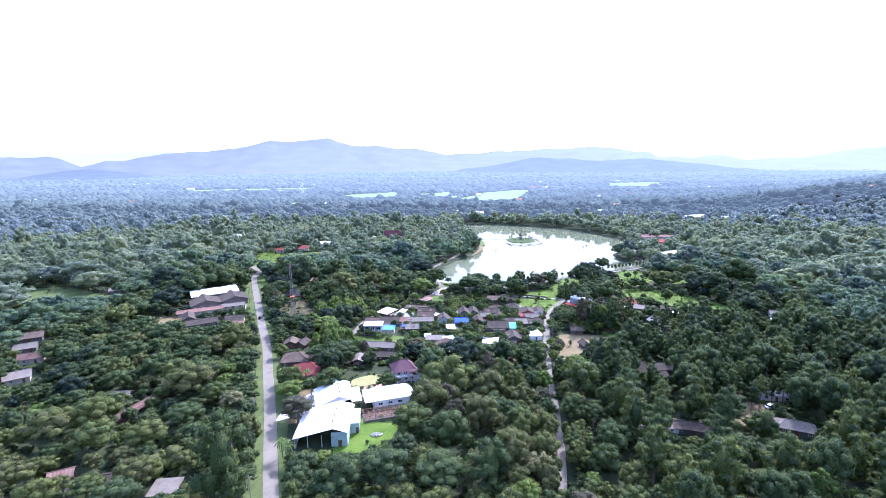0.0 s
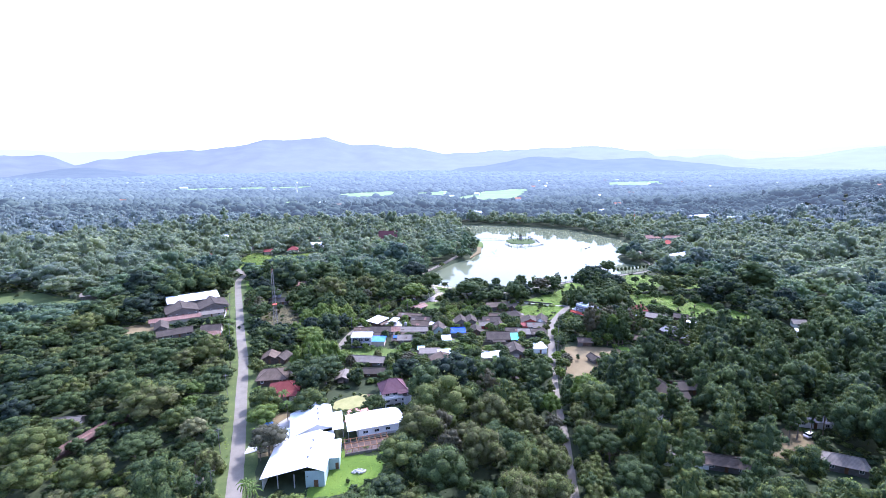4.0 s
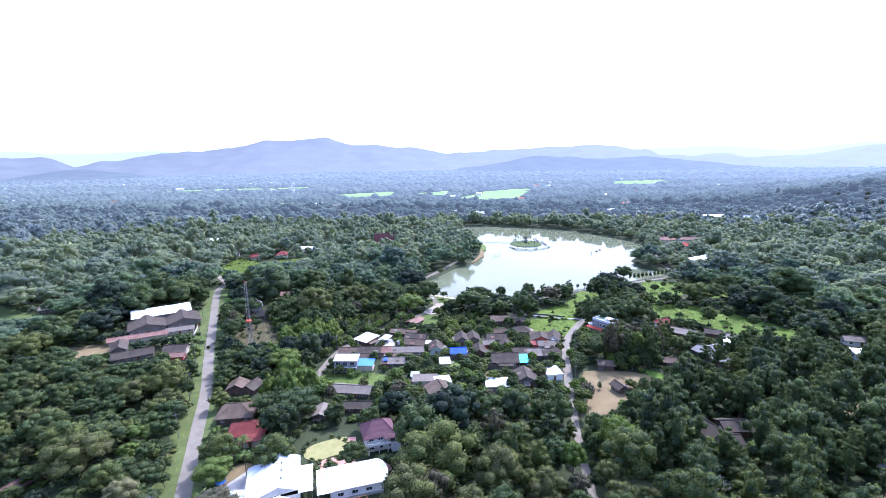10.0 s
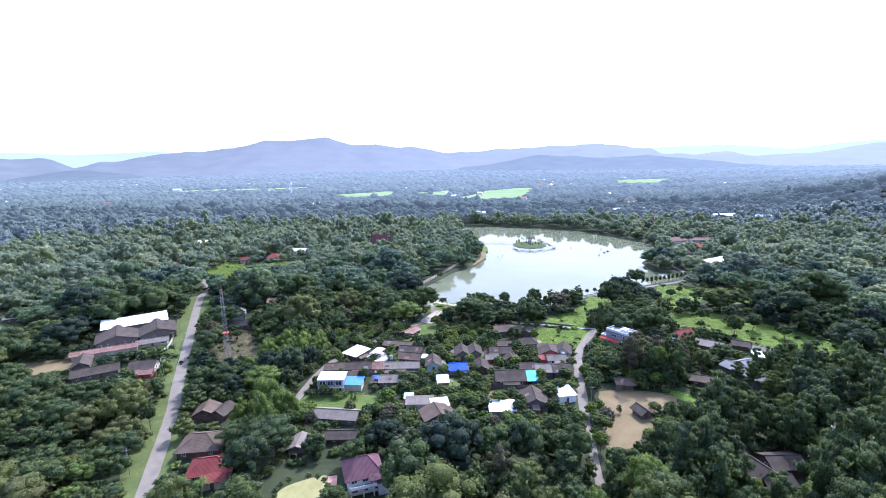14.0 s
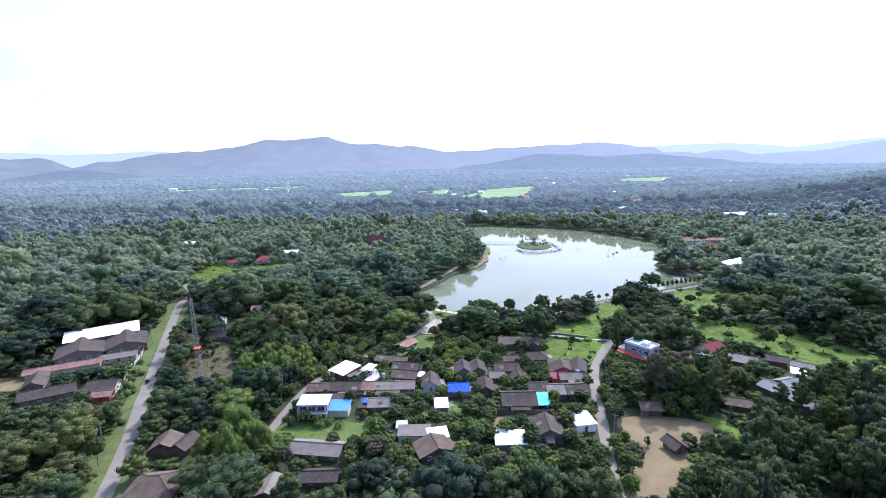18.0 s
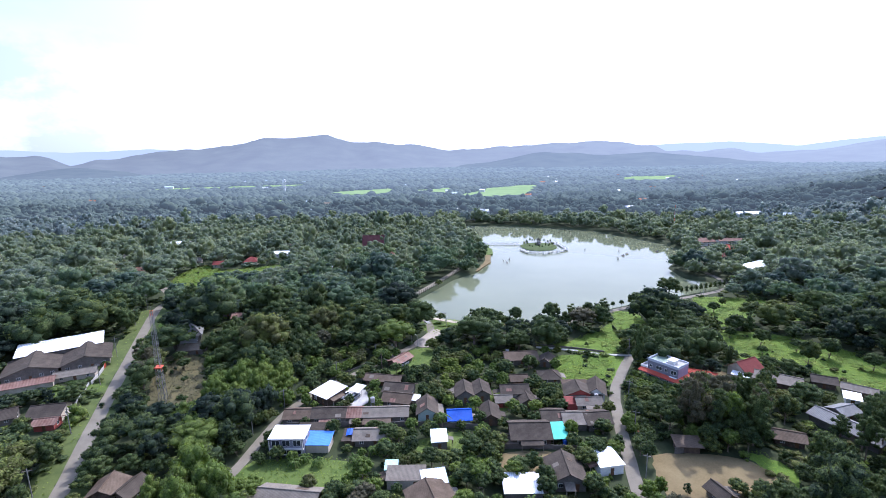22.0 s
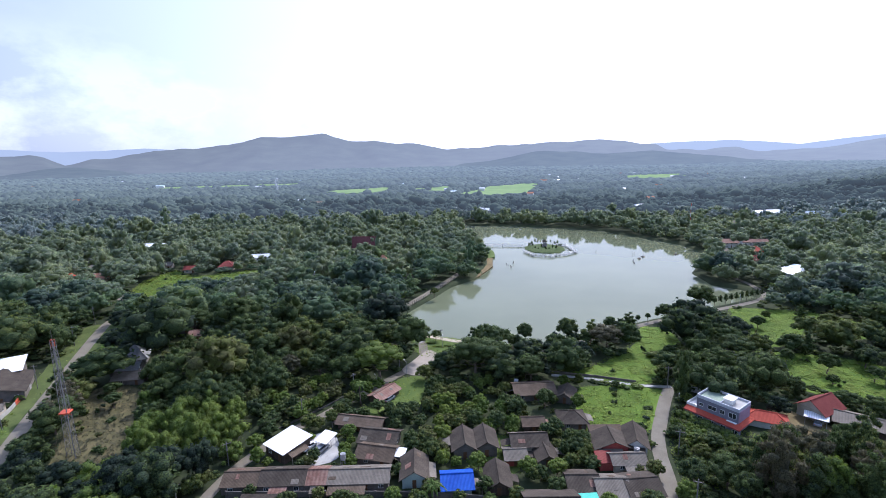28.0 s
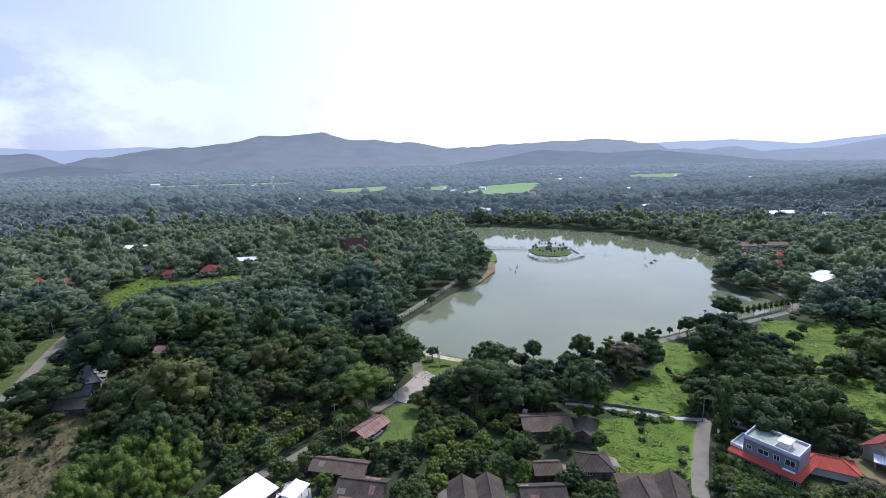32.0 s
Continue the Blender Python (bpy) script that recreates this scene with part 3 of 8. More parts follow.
# the field sheets glow faintly in place of haze
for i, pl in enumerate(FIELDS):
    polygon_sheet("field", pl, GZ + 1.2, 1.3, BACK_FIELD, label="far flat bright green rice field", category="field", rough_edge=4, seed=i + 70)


def ridge_profile(x, table):
    xs, hs = zip(*table)
    return np.interp(x, xs, hs)


def build_range(name, table, dist, depth, material, label, rug, seed, low=0.0):
    """A range of hills across the view: crest heights along an arc, with spurs and gullies on the slope."""
    na, nr = 260, 16
    az = np.linspace(-62, 62, na)
    crest = ridge_profile(az, table)
    v = np.zeros((nr, na, 3))
    for j in range(nr):
        u = j / (nr - 1)
        for i in range(na):
            a = radians(az[i])
            rough = noise.fractal(Vector((az[i] * 0.33 + seed, u * 1.4, seed)), 0.8, 2.1, 5)
            spur = abs(noise.noise(Vector((az[i] * 0.16 + seed, u * 0.6, 3.1))))
            r = dist - depth * (1 - u) * (1 + 0.25 * spur)
            h = crest[i] * (u ** 1.25 + 0.22 * math.sin(u * math.pi) * (spur - 0.25)) + rug * rough * (0.25 + u * 0.25) * min(1, u * 3)
            if j == 0:
                h = -4
            v[j, i] = (r * math.sin(a), r * math.cos(a), h + low)
    k = (np.arange(nr - 1)[:, None] * na + np.arange(na - 1)[None]).ravel()
    t = np.concatenate([np.stack([k, k + 1, k + na + 1], 1), np.stack([k, k + na + 1, k + na], 1)])
    tagged(new(name, raw_mesh(name, v.reshape(-1, 3), t, material, smooth=True)), label, "hills", kind="structure")


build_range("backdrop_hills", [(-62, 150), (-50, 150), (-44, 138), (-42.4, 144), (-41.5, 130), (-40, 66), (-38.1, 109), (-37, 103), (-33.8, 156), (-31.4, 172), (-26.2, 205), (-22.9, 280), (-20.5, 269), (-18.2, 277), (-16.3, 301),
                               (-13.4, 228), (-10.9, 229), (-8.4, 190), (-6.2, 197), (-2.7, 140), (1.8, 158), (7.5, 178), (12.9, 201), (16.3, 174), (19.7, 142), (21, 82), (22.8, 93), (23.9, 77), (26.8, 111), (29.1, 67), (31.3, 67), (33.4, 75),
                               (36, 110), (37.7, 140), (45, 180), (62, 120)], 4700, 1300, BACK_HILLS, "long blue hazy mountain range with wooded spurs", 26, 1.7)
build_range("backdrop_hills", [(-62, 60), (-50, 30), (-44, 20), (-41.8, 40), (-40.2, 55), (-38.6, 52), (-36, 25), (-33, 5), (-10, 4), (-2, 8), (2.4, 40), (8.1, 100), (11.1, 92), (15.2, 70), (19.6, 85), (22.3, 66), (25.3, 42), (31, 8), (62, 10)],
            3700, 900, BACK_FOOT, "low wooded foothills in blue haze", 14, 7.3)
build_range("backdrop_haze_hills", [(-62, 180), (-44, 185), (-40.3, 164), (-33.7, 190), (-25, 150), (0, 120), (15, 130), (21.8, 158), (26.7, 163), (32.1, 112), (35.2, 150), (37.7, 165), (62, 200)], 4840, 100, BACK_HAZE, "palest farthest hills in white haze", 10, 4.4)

# ---- buildings ----
FOOT2 = []                                   # footprints of houses sunk in the trees
FOOT = []                                    # footprints: x, y, half width, half depth, turn


def roof_of(kind, axis):
    return MATS["roof_" + kind + axis]


def window(parent, x, y, z, w, h, face):
    """A framed window set on a wall face: 'f' front, 'r' right, 'l' left."""
    bm = bmesh.new()
    t = 0.07
    if face == "f":
        for a in ((x - w / 2, x + w / 2, z, z + t), (x - w / 2, x + w / 2, z + h - t, z + h), (x - w / 2, x - w / 2 + t, z, z + h), (x + w / 2 - t, x + w / 2, z, z + h), (x - t / 2, x + t / 2, z, z + h)):
            add_box(bm, a[0], a[1], y - 0.06, y, a[2], a[3])
        pane = box(x - w / 2 + t, x + w / 2 - t, y - 0.03, y + 0.005, z + t, z + h - t)
    else:
        s = 1 if face == "r" else -1
        y0, y1 = y - w / 2, y + w / 2
        xa, xb = sorted((x, x + 0.06 * s))
        for a in ((y0, y1, z, z + t), (y0, y1, z + h - t, z + h), (y0, y0 + t, z, z + h), (y1 - t, y1, z, z + h)):
            add_box(bm, xa, xb, a[0], a[1], a[2], a[3])
        xa, xb = sorted((x - 0.005 * s, x + 0.03 * s))
        pane = box(xa, xb, y0 + t, y1 - t, z + t, z + h - t)
    fr = part("window", bm, FRAMEW, parent)
    part("pane", pane, GLASSD, fr)


def walls(e, w, d, h, mat, t=0.15, z0=-0.1, open_front=False):
    x, y = w / 2, d / 2
    if not open_front:
        part("wall", box(-x, x, -y, -y + t, z0, h), mat, e)
    part("wall", box(-x, x, y - t, y, z0, h), mat, e)
    part("wall", box(-x, -x + t, -y + t, y - t, z0, h), mat, e)
    part("wall", box(x - t, x, -y + t, y - t, z0, h), mat, e)


def gable_roof(e, w, d, h, rise, axis, mat, wallmat, over=0.6, off=0.0, patches=0, rnd=None, ends=True, lift=0.0):
    """Two slopes, a ridge cap, gable walls. axis: the ridge's direction. lift: how much the far eave stands higher."""
    x, y, t = w / 2 + over, d / 2 + over, 0.12
    if axis == "X":
        k1 = rise / (d / 2 + off)
        zf, zb = h - k1 * over, h + lift - (rise - lift) / (d / 2 - off) * over
        slopes = [[(-x, -y, zf), (x, -y, zf), (x, off, h + rise), (-x, off, h + rise)], [(-x, off, h + rise), (x, off, h + rise), (x, y, zb), (-x, y, zb)]]
        cap = beam(bmesh.new(), (-x, off, h + rise + 0.02), (x, off, h + rise + 0.02), 0.16, 6)
        tri = [[(s * w / 2 - 0.07, -d / 2, h), (s * w / 2 - 0.07, d / 2, h), (s * w / 2 - 0.07, off, h + rise - 0.1)] for s in (-1, 1)]
        sh = Vector((0.14, 0, 0))
    else:
        k1 = rise / (w / 2 + off)
        zl, zr = h - k1 * over, h + lift - (rise - lift) / (w / 2 - off) * over
        slopes = [[(-x, -y, zl), (off, -y, h + rise), (off, y, h + rise), (-x, y, zl)], [(off, -y, h + rise), (x, -y, zr), (x, y, zr), (off, y, h + rise)]]
        cap = beam(bmesh.new(), (off, -y, h + rise + 0.02), (off, y, h + rise + 0.02), 0.16, 6)
        tri = [[(-w / 2, s * d / 2 - 0.07, h), (w / 2, s * d / 2 - 0.07, h), (off, s * d / 2 - 0.07, h + rise - 0.1)] for s in (-1, 1)]
        sh = Vector((0, 0.14, 0))
    stripe = axis
    for s in slopes:
        ob = part("roof_slope", slab(s, t), roof_of(mat, stripe), e)
        if patches and rnd:
            a, b, c, q = (Vector(p) for p in s)
            for _ in range(patches):
                u, v, du, dv = rnd.uniform(0.02, 0.75), rnd.uniform(0.05, 0.5), rnd.uniform(0.08, 0.2), rnd.uniform(0.2, 0.45)
                if axis == "Y" and s is slopes[0] or axis == "Y":
                    pt = lambda i, j: a.lerp(q, i).lerp(b.lerp(c, i), j)
                else:
                    pt = lambda i, j: a.lerp(b, i).lerp(q.lerp(c, i), j)
                up = Vector((0, 0, 0.045))
                ps = [pt(u, v) + up, pt(u + du, v) + up, pt(u + du, min(v + dv, 0.97)) + up, pt(u, min(v + dv, 0.97)) + up]
                part("roof_sheet", slab(ps, 0.03), roof_of(rnd.choice(["grey", "rust", "brown", "grey"]), stripe), ob, "replaced roof sheet of another shade")
    part("ridge_cap", cap, roof_of(mat, stripe), e)
    if ends:
        for p in tri:
            bm = bmesh.new()
            f = [bm.verts.new(Vector(q)) for q in p]
            g = [bm.verts.new(Vector(q) + sh) for q in p]
            bm.faces.new(f), bm.faces.new(g[::-1])
            for i in range(3):
                bm.faces.new((f[i], g[i], g[(i + 1) % 3], f[(i + 1) % 3]))
            bmesh.ops.recalc_face_normals(bm, faces=bm.faces)
            part("gable", bm, wallmat, e)


def hip_roof(e, w, d, h, rise, mat, over=0.7, ridge=None, z=0.0):
    x, y = w / 2 + over, d / 2 + over
    r = ridge if ridge is not None else max(0.2, (w - d) / 2)
    he = h - rise * over / (d / 2)
    a, b, c, q = (-x, -y, he), (x, -y, he), (x, y, he), (-x, y, he)
    m, n = (-r, 0, h + rise), (r, 0, h + rise)
    part("roof_slope", slab([a, b, n, m], 0.12), roof_of(mat, "X"), e)
    part("roof_slope", slab([m, n, c, q], 0.12), roof_of(mat, "X"), e)
    part("roof_slope", slab([b, c, n], 0.12), roof_of(mat, "Y"), e)
    part("roof_slope", slab([a, m, q], 0.12), roof_of(mat, "Y"), e)
    bm = bmesh.new()
    beam(bm, m, n, 0.15, 6)
    for p, s in ((a, m), (b, n), (c, n), (q, m)):
        beam(bm, p, s, 0.12, 5)
    part("ridge_cap", bm, roof_of(mat, "X"), e)


def shed_roof(e, w, d, front, back, mat, over=0.4, stripe="X"):
    x, y = w / 2 + over, d / 2 + over
    part("roof_slope", slab([(-x, -y, front), (x, -y, front), (x, y, back), (-x, y, back)], 0.1), roof_of(mat, stripe), e)


def house(x, y, w, d, ang, eave, rise, shape, roof, wall, label, axis="X", category="house", name="house", patches=0, over=0.75, off=0.0, group="village houses", windows=True, storeys=1, lift=0.0, ridge=None, sunk=False):
    """A house at its place: walls, roof, windows and a door on the side towards the open yard."""
    rnd = random.Random(int(x * 13 + y * 7))
    if len(label.replace("-", " ").split()) < 5 or len(label.split()) < 4:
        label += " standing among garden trees"
    e = empty(name, pose(x, y, GZ, 0, 0, ang), label, category, group)
    (FOOT2 if sunk else FOOT).append((x, y, w / 2 + over, d / 2 + over, ang))
    wm = wall
    walls(e, w, d, eave if shape != "shed" else min(eave, eave + rise) - 0.12, wm)
    if shape == "gable":
        gable_roof(e, w, d, eave, rise, axis, roof, wm, over, off, patches, rnd, lift=lift)
    elif shape == "hip":
        hip_roof(e, w, d, eave, rise, roof, over, ridge)
    elif shape == "shed":
        shed_roof(e, w, d, eave, eave + rise, roof, over)
        top = max(eave, eave + rise) - 0.1
        part("wall_top", box(-w / 2, w / 2, *((d / 2 - 0.15, d / 2) if rise > 0 else (-d / 2, -d / 2 + 0.15)), eave - 0.12, top - abs(rise) * 0.12), wm, e)
    if group == "village houses" and name == "house" and storeys == 1 and not sunk:
        # a lean-to of odd sheets on posts
        sd, dep, hz = rnd.choice("flr"), rnd.uniform(1.6, 2.5), eave - 0.3
        side = w if sd == "f" else d
        u0, u1 = sorted((rnd.uniform(-0.5, -0.1) * side, rnd.uniform(0.1, 0.5) * side))
        turn = {"f": lambda a, b: (a, -d / 2 - b), "l": lambda a, b: (-w / 2 - b, -a), "r": lambda a, b: (w / 2 + b, a)}[sd]
        lean = part("lean_to", slab([(*turn(u0, over * 0.6 + dep), hz - 0.6), (*turn(u1, over * 0.6 + dep), hz - 0.6), (*turn(u1, 0.1), hz), (*turn(u0, 0.1), hz)], 0.06), roof_of(rnd.choice(["brown", "grey", "rust", "dark", "grey"]), "X" if sd == "f" else "Y"), e, "lean-to roof of odd sheets")
        for uu in (u0 + 0.2, u1 - 0.2):
            px, py = turn(uu, over * 0.6 + dep - 0.25)
            part("post", box(px - 0.07, px + 0.07, py - 0.07, py + 0.07, -0.1, hz - 0.66), WOODPOLE, lean)
    if windows:
        h0 = eave / storeys
        for s in range(storeys):
            n = max(1, int(w / 3.2))
            for i in range(n):
                u = -w / 2 + (i + 0.5) * w / n
                if s == 0 and i == n // 2:
                    dr = part("door", box(u - 0.45, u + 0.45, -d / 2 - 0.05, -d / 2 + 0.01, 0, min(2.0, h0 - 0.3)), DOORM, e)
                    part("handle", box(u + 0.3, u + 0.36, -d / 2 - 0.1, -d / 2 - 0.05, 0.95, 1.1), STEEL, dr)
                else:
                    window(e, u, -d / 2, s * h0 + h0 * 0.35, 1.1, min(1.1, h0 * 0.45), "f")
            for sx, face in ((w / 2, "r"), (-w / 2, "l")):
                window(e, sx, 0, s * h0 + h0 * 0.35, 1.1, min(1.1, h0 * 0.45), face)
    return e


def canopy(x, y, w, d, ang, h, rise, roof, label, shape="shed", axis="X", name="carport"):
    """An open roof on posts."""
    e = empty(name, pose(x, y, GZ, 0, 0, ang), label, name.replace("_", " "), "village sheds")
    FOOT.append((x, y, w / 2, d / 2, ang))
    for sx in (-1, 1):
        for sy in (-1, 0, 1):
            part("post", beam(bmesh.new(), (sx * (w / 2 - 0.2), sy * (d / 2 - 0.2), -0.1), (sx * (w / 2 - 0.2), sy * (d / 2 - 0.2), h + (rise * (sy + 1) / 2 if shape == "shed" else 0) - 0.1), 0.07, 6), STEEL, e)
    if shape == "shed":
        shed_roof(e, w, d, h, h + rise, roof, 0.2)
    else:
        gable_roof(e, w, d, h, rise, axis, roof, PLASTER, 0.2, ends=False)
    return e


# village rows
house(-47.4, 264.1, 7.4, 8.0, -33, 3.0, 0.7, "shed", "white", DARKWOOD, "open-fronted house under a single white sheet roof", over=0.5)
canopy(-38.5, 266.7, 3.6, 4.4, -22, 2.4, 0.4, "white", "small white sheet carport roof on steel posts")
house(-52.6, 251.3, 8.4, 6.4, 4, 2.2, 1.3, "gable", "brown", BRICKW, "long row shed with brown corrugated roof", over=0.3, patches=1)
house(-43.4, 251.9, 10.0, 6.6, 4, 2.3, 1.5, "gable", "dark", BRICKW, "long row shed with dark corrugated roof", over=0.3, patches=1)
house(-36.0, 252.4, 4.6, 6.4, 4, 2.2, 1.4, "gable", "rust", BRICKW, "row shed with rusty striped sheet roof", over=0.25)
house(-26.5, 253.0, 13.6, 6.2, 4, 2.2, 1.3, "gable", "grey", BRICKW, "long row shed with grey-brown sheet roof", over=0.3, patches=2)
house(-14.2, 255.2, 5.4, 7.6, 6, 2.8, 1.7, "gable", "dark", MINT, "small house with dark roof and pale blue gable", "Y", patches=1)
e = house(-49.6, 236.0, 9.0, 5.4, 2, 5.3, 0.4, "shed", "white", LILAC, "grey-blue two-storey house with flat white roof", storeys=2, over=0.4, windows=False)
for s in (0, 1):
    for u in (-3.0, -0.2, 2.7):
        window(e, u, -2.7, 0.5 + 2.5 * s, 2.1, 1.7, "f")
    window(e, 4.5, 0, 0.8 + 2.5 * s, 1.4, 1.3, "r")
part("balcony", box(-4.6, 4.6, -3.6, -2.705, 2.35, 2.55), CONC, e)
for u in (-4.5, 4.3):
    part("column", box(u, u + 0.2, -3.68, -3.48, -0.1, 5.1), CONC, e)
house(-45.6, 242.6, 8.0, 3.4, 2, 2.6, 0.7, "shed", "dark", DARKWOOD, "low dark-roofed shed behind the white house", over=0.2, name="shed", category="shed", windows=False)
house(-42.2, 237.4, 6.4, 5.0, 1, 2.6, 0.7, "shed", "skyblue", CREAM, "lean-to under a clear blue sheet roof", over=0.4, name="shed", category="shed", windows=False)
house(-29.0, 240.9, 7.4, 5.4, 4, 2.5, 1.2, "gable", "grey", BRICKW, "small house with grey-brown sheet roof", patches=2)
house(-34.3, 240.4, 2.6, 4.2, 4, 2.0, 0.5, "shed", "dark", DARKWOOD, "low shed beside a blue sheet", windows=False, name="shed", category="shed")
house(-31.2, 275.6, 12.0, 4.6, -9, 2.2, 1.0, "gable", "brown", DARKWOOD, "narrow long house with brown roof by the road", patches=1)
house(-24.5, 268.0, 9.0, 6.4, -8, 2.5, 1.5, "gable", "dark", BRICKW, "brown-roofed timber house with patched sheets", patches=2)
house(-24.0, 261.4, 8.4, 5.6, -10, 2.5, 1.3, "gable", "brown", BRICKW, "low brown house with one white roof panel", patches=1)
canopy(-18.8, 260.9, 3.2, 2.8, -12, 2.3, 0.5, "white", "white sheet porch roof beside the brown house", name="porch_roof")
house(-27.9, 292.0, 8.4, 4.8, 58, 2.0, 0.9, "gable", "rust", DARKWOOD, "open barn with rust-striped roof beside the road", name="barn", category="barn", patches=2, windows=False)
house(-16.4, 223.6, 9.0, 4.2, 3, 2.6, 0.8, "shed", "grey", CREAM, "low house with pale grey sheet roof", over=0.3)
house(-20.4, 226.2, 3.0, 3.2, 4, 3.0, 0.4, "shed", "teal", CREAM, "small annex with pale green sheet roof", over=0.2, windows=False, name="annex", category="annex")
house(-9.6, 222.6, 5.6, 4.6, 14, 2.7, 0.5, "shed", "paleblue", BRICKW, "low annex with bright white-blue sheet roof", over=0.3, windows=False, name="annex", category="annex")
house(-10.0, 216.6, 9.4, 6.4, 22, 2.6, 1.7, "gable", "brown", DARKWOOD, "brown-roofed house among the trees", "Y")
house(-9.5, 239.3, 4.0, 5.0, 8, 2.8, 0.6, "shed", "paleblue", BRICKW, "narrow house with pale blue sheet roof", over=0.3)
house(11.0, 221.6, 8.6, 6.4, 3, 2.2, 0.5, "shed", "white", BRICKW, "yard roof of bright white sheets", over=0.2, name="shed", category="shed", windows=False)
house(21.9, 226.2, 7.8, 8.4, 2, 3.0, 2.0, "gable", "dark", BRICKW, "grey-brown gabled house with a light gable board", "Y", patches=1)
house(33.0, 231.4, 6.0, 6.6, 13, 2.7, 0.4, "shed", "white", PLASTER, "small white-roofed house beside the lane", over=0.3)
house(-42.5, 216.2, 13.6, 5.8, -5, 2.2, 1.2, "gable", "grey", BRICKW, "long low house with dull grey roof under trees", patches=1)
house(-38.0, 204.6, 8.0, 4.2, 4, 2.2, 1.0, "gable", "dark", DARKWOOD, "dark-roofed house half hidden by trees")
house(-20.8, 205.6, 6.6, 4.0, 12, 2.2, 1.0, "gable", "grey", DARKWOOD, "grey-roofed hut among trees")
house(20.1, 204.2, 4.4, 3.6, 1, 2.5, 0.9, "gable", "rust", BRICKW, "little rust-roofed hut among trees")
house(-49.5, 200.6, 4.4, 6.4, 4, 2.0, 0.8, "gable", "grey", BRICKW, "small grey-roofed outbuilding", "Y")
house(-2.9, 265.6, 5.4, 7.2, 6, 3.0, 1.7, "gable", "dark", BRICKW, "twin-gabled house with dark tile roof", "Y")
house(2.4, 266.6, 5.0, 7.2, 6, 3.0, 1.5, "gable", "dark", BRICKW, "brown gabled wing beside the dark house", "Y")
house(-4.3, 251.6, 6.0, 5.6, 6, 2.5, 1.3, "gable", "blue", MINT, "small house under a bright blue tarpaulin roof", patches=0)
house(4.8, 253.0, 4.8, 7.2, 3, 2.5, 1.4, "gable", "dark", DARKWOOD, "narrow brown-roofed house", "Y")
house(13.2, 266.6, 8.2, 5.4, 5, 3.1, 1.4, "gable", "dark", CREAM, "raised house with dark roof and cream walls", patches=1)
house(9.4, 261.8, 4.4, 4.4, 5, 2.3, 0.9, "gable", "grey", REDWALL, "low annex with a red wall and grey roof")
house(16.8, 262.6, 4.2, 6.0, 6, 2.2, 1.1, "gable", "dark", BRICKW, "small dark-roofed outhouse", "Y")
house(33.6, 266.6, 8.4, 6.0, 1, 2.8, 1.8, "gable", "dark", REDWALL, "dark-roofed house with red-brown gable wall", "Y")
house(39.8, 268.0, 5.2, 7.8, -12, 3.0, 1.8, "gable", "dark", PLASTER, "steep dark-gabled wing with white gable wall", "Y")
house(35.4, 259.9, 7.0, 4.0, 4, 2.8, 1.0, "gable", "grey", CREAM, "low cream house with grey-brown roof beside the lane", patches=1)
house(30.4, 260.2, 3.2, 3.4, 4, 2.3, 0.5, "shed", "red", REDWALL, "small red-roofed annex beside the cream house", over=0.4, windows=False, name="annex", category="annex")
house(33.6, 271.6, 8.0, 2.6, 2, 2.6, 0.5, "shed", "brown", DARKWOOD, "narrow brown-roofed back shed", over=0.3, windows=False, name="shed", category="shed")
house(23.1, 251.8, 6.0, 6.6, 2, 2.6, 1.3, "gable", "dark", DARKWOOD, "dark-roofed house beside the yard", patches=1)
house(29.0, 250.6, 6.0, 6.4, 2, 2.6, 1.4, "gable", "grey", BRICKW, "grey-roofed middle house of the row", patches=1)
house(35.4, 251.0, 6.4, 7.0, 8, 2.6, 1.3, "gable", "dark", BRICKW, "brown-roofed end house near the lane", patches=1)
house(15.3, 243.4, 10.4, 9.0, 3, 2.9, 1.9, "gable", "dark", DARKWOOD, "large dark timber house with brown-black gabled roof", over=0.6)
house(9.6, 240.4, 3.2, 4.0, 3, 2.0, 0.7, "gable", "dark", DARKWOOD, "small lean-to beside the timber house", windows=False)
house(18.0, 294.4, 11.6, 7.6, 6, 2.6, 1.4, "gable", "brown", BRICKW, "long brown-roofed lakeside house", patches=1)
house(26.4, 278.2, 6.4, 6.0, 2, 2.6, 1.5, "hip", "dark", BRICKW, "small dark hip-roofed house", ridge=0.8)
house(27.6, 292.0, 4.2, 6.0, -20, 2.4, 1.2, "gable", "dark", BRICKW, "dark-roofed shed beside the meadow", "Y")
house(15.6, 276.4, 5.0, 4.0, 4, 2.2, 1.0, "gable", "brown", DARKWOOD, "little brown-roofed hut in the garden")
house(55.6, 220.6, 3.4, 4.4, 20, 2.2, 1.0, "gable", "dark", BRICKW, "dark hut on the bare field", "Y")

# houses by the big road
house(-69.0, 188.0, 10.0, 7.6, 16, 3.0, 2.0, "hip", "red", CREAM, "cream house with dark red hipped roof", ridge=1.6, group="roadside houses")
house(-66.0, 183.2, 5.0, 3.0, 16, 2.4, 0.6, "shed", "red", CREAM, "front wing with faded red roof", group="roadside houses")
house(-77.6, 199.0, 11.0, 9.4, 10, 2.8, 2.3, "hip", "brown", DARKWOOD, "broad brown hip-roofed timber house", ridge=1.2, group="roadside houses")
house(-86.4, 216.8, 6.0, 6.0, 12, 2.7, 1.6, "gable", "brown", DARKWOOD, "little brown-roofed house by the road", "Y", group="roadside houses")
house(-81.0, 217.0, 4.6, 6.0, -8, 2.6, 1.3, "gable", "dark", DARKWOOD, "dark-roofed hut by the road", "Y", group="roadside houses")

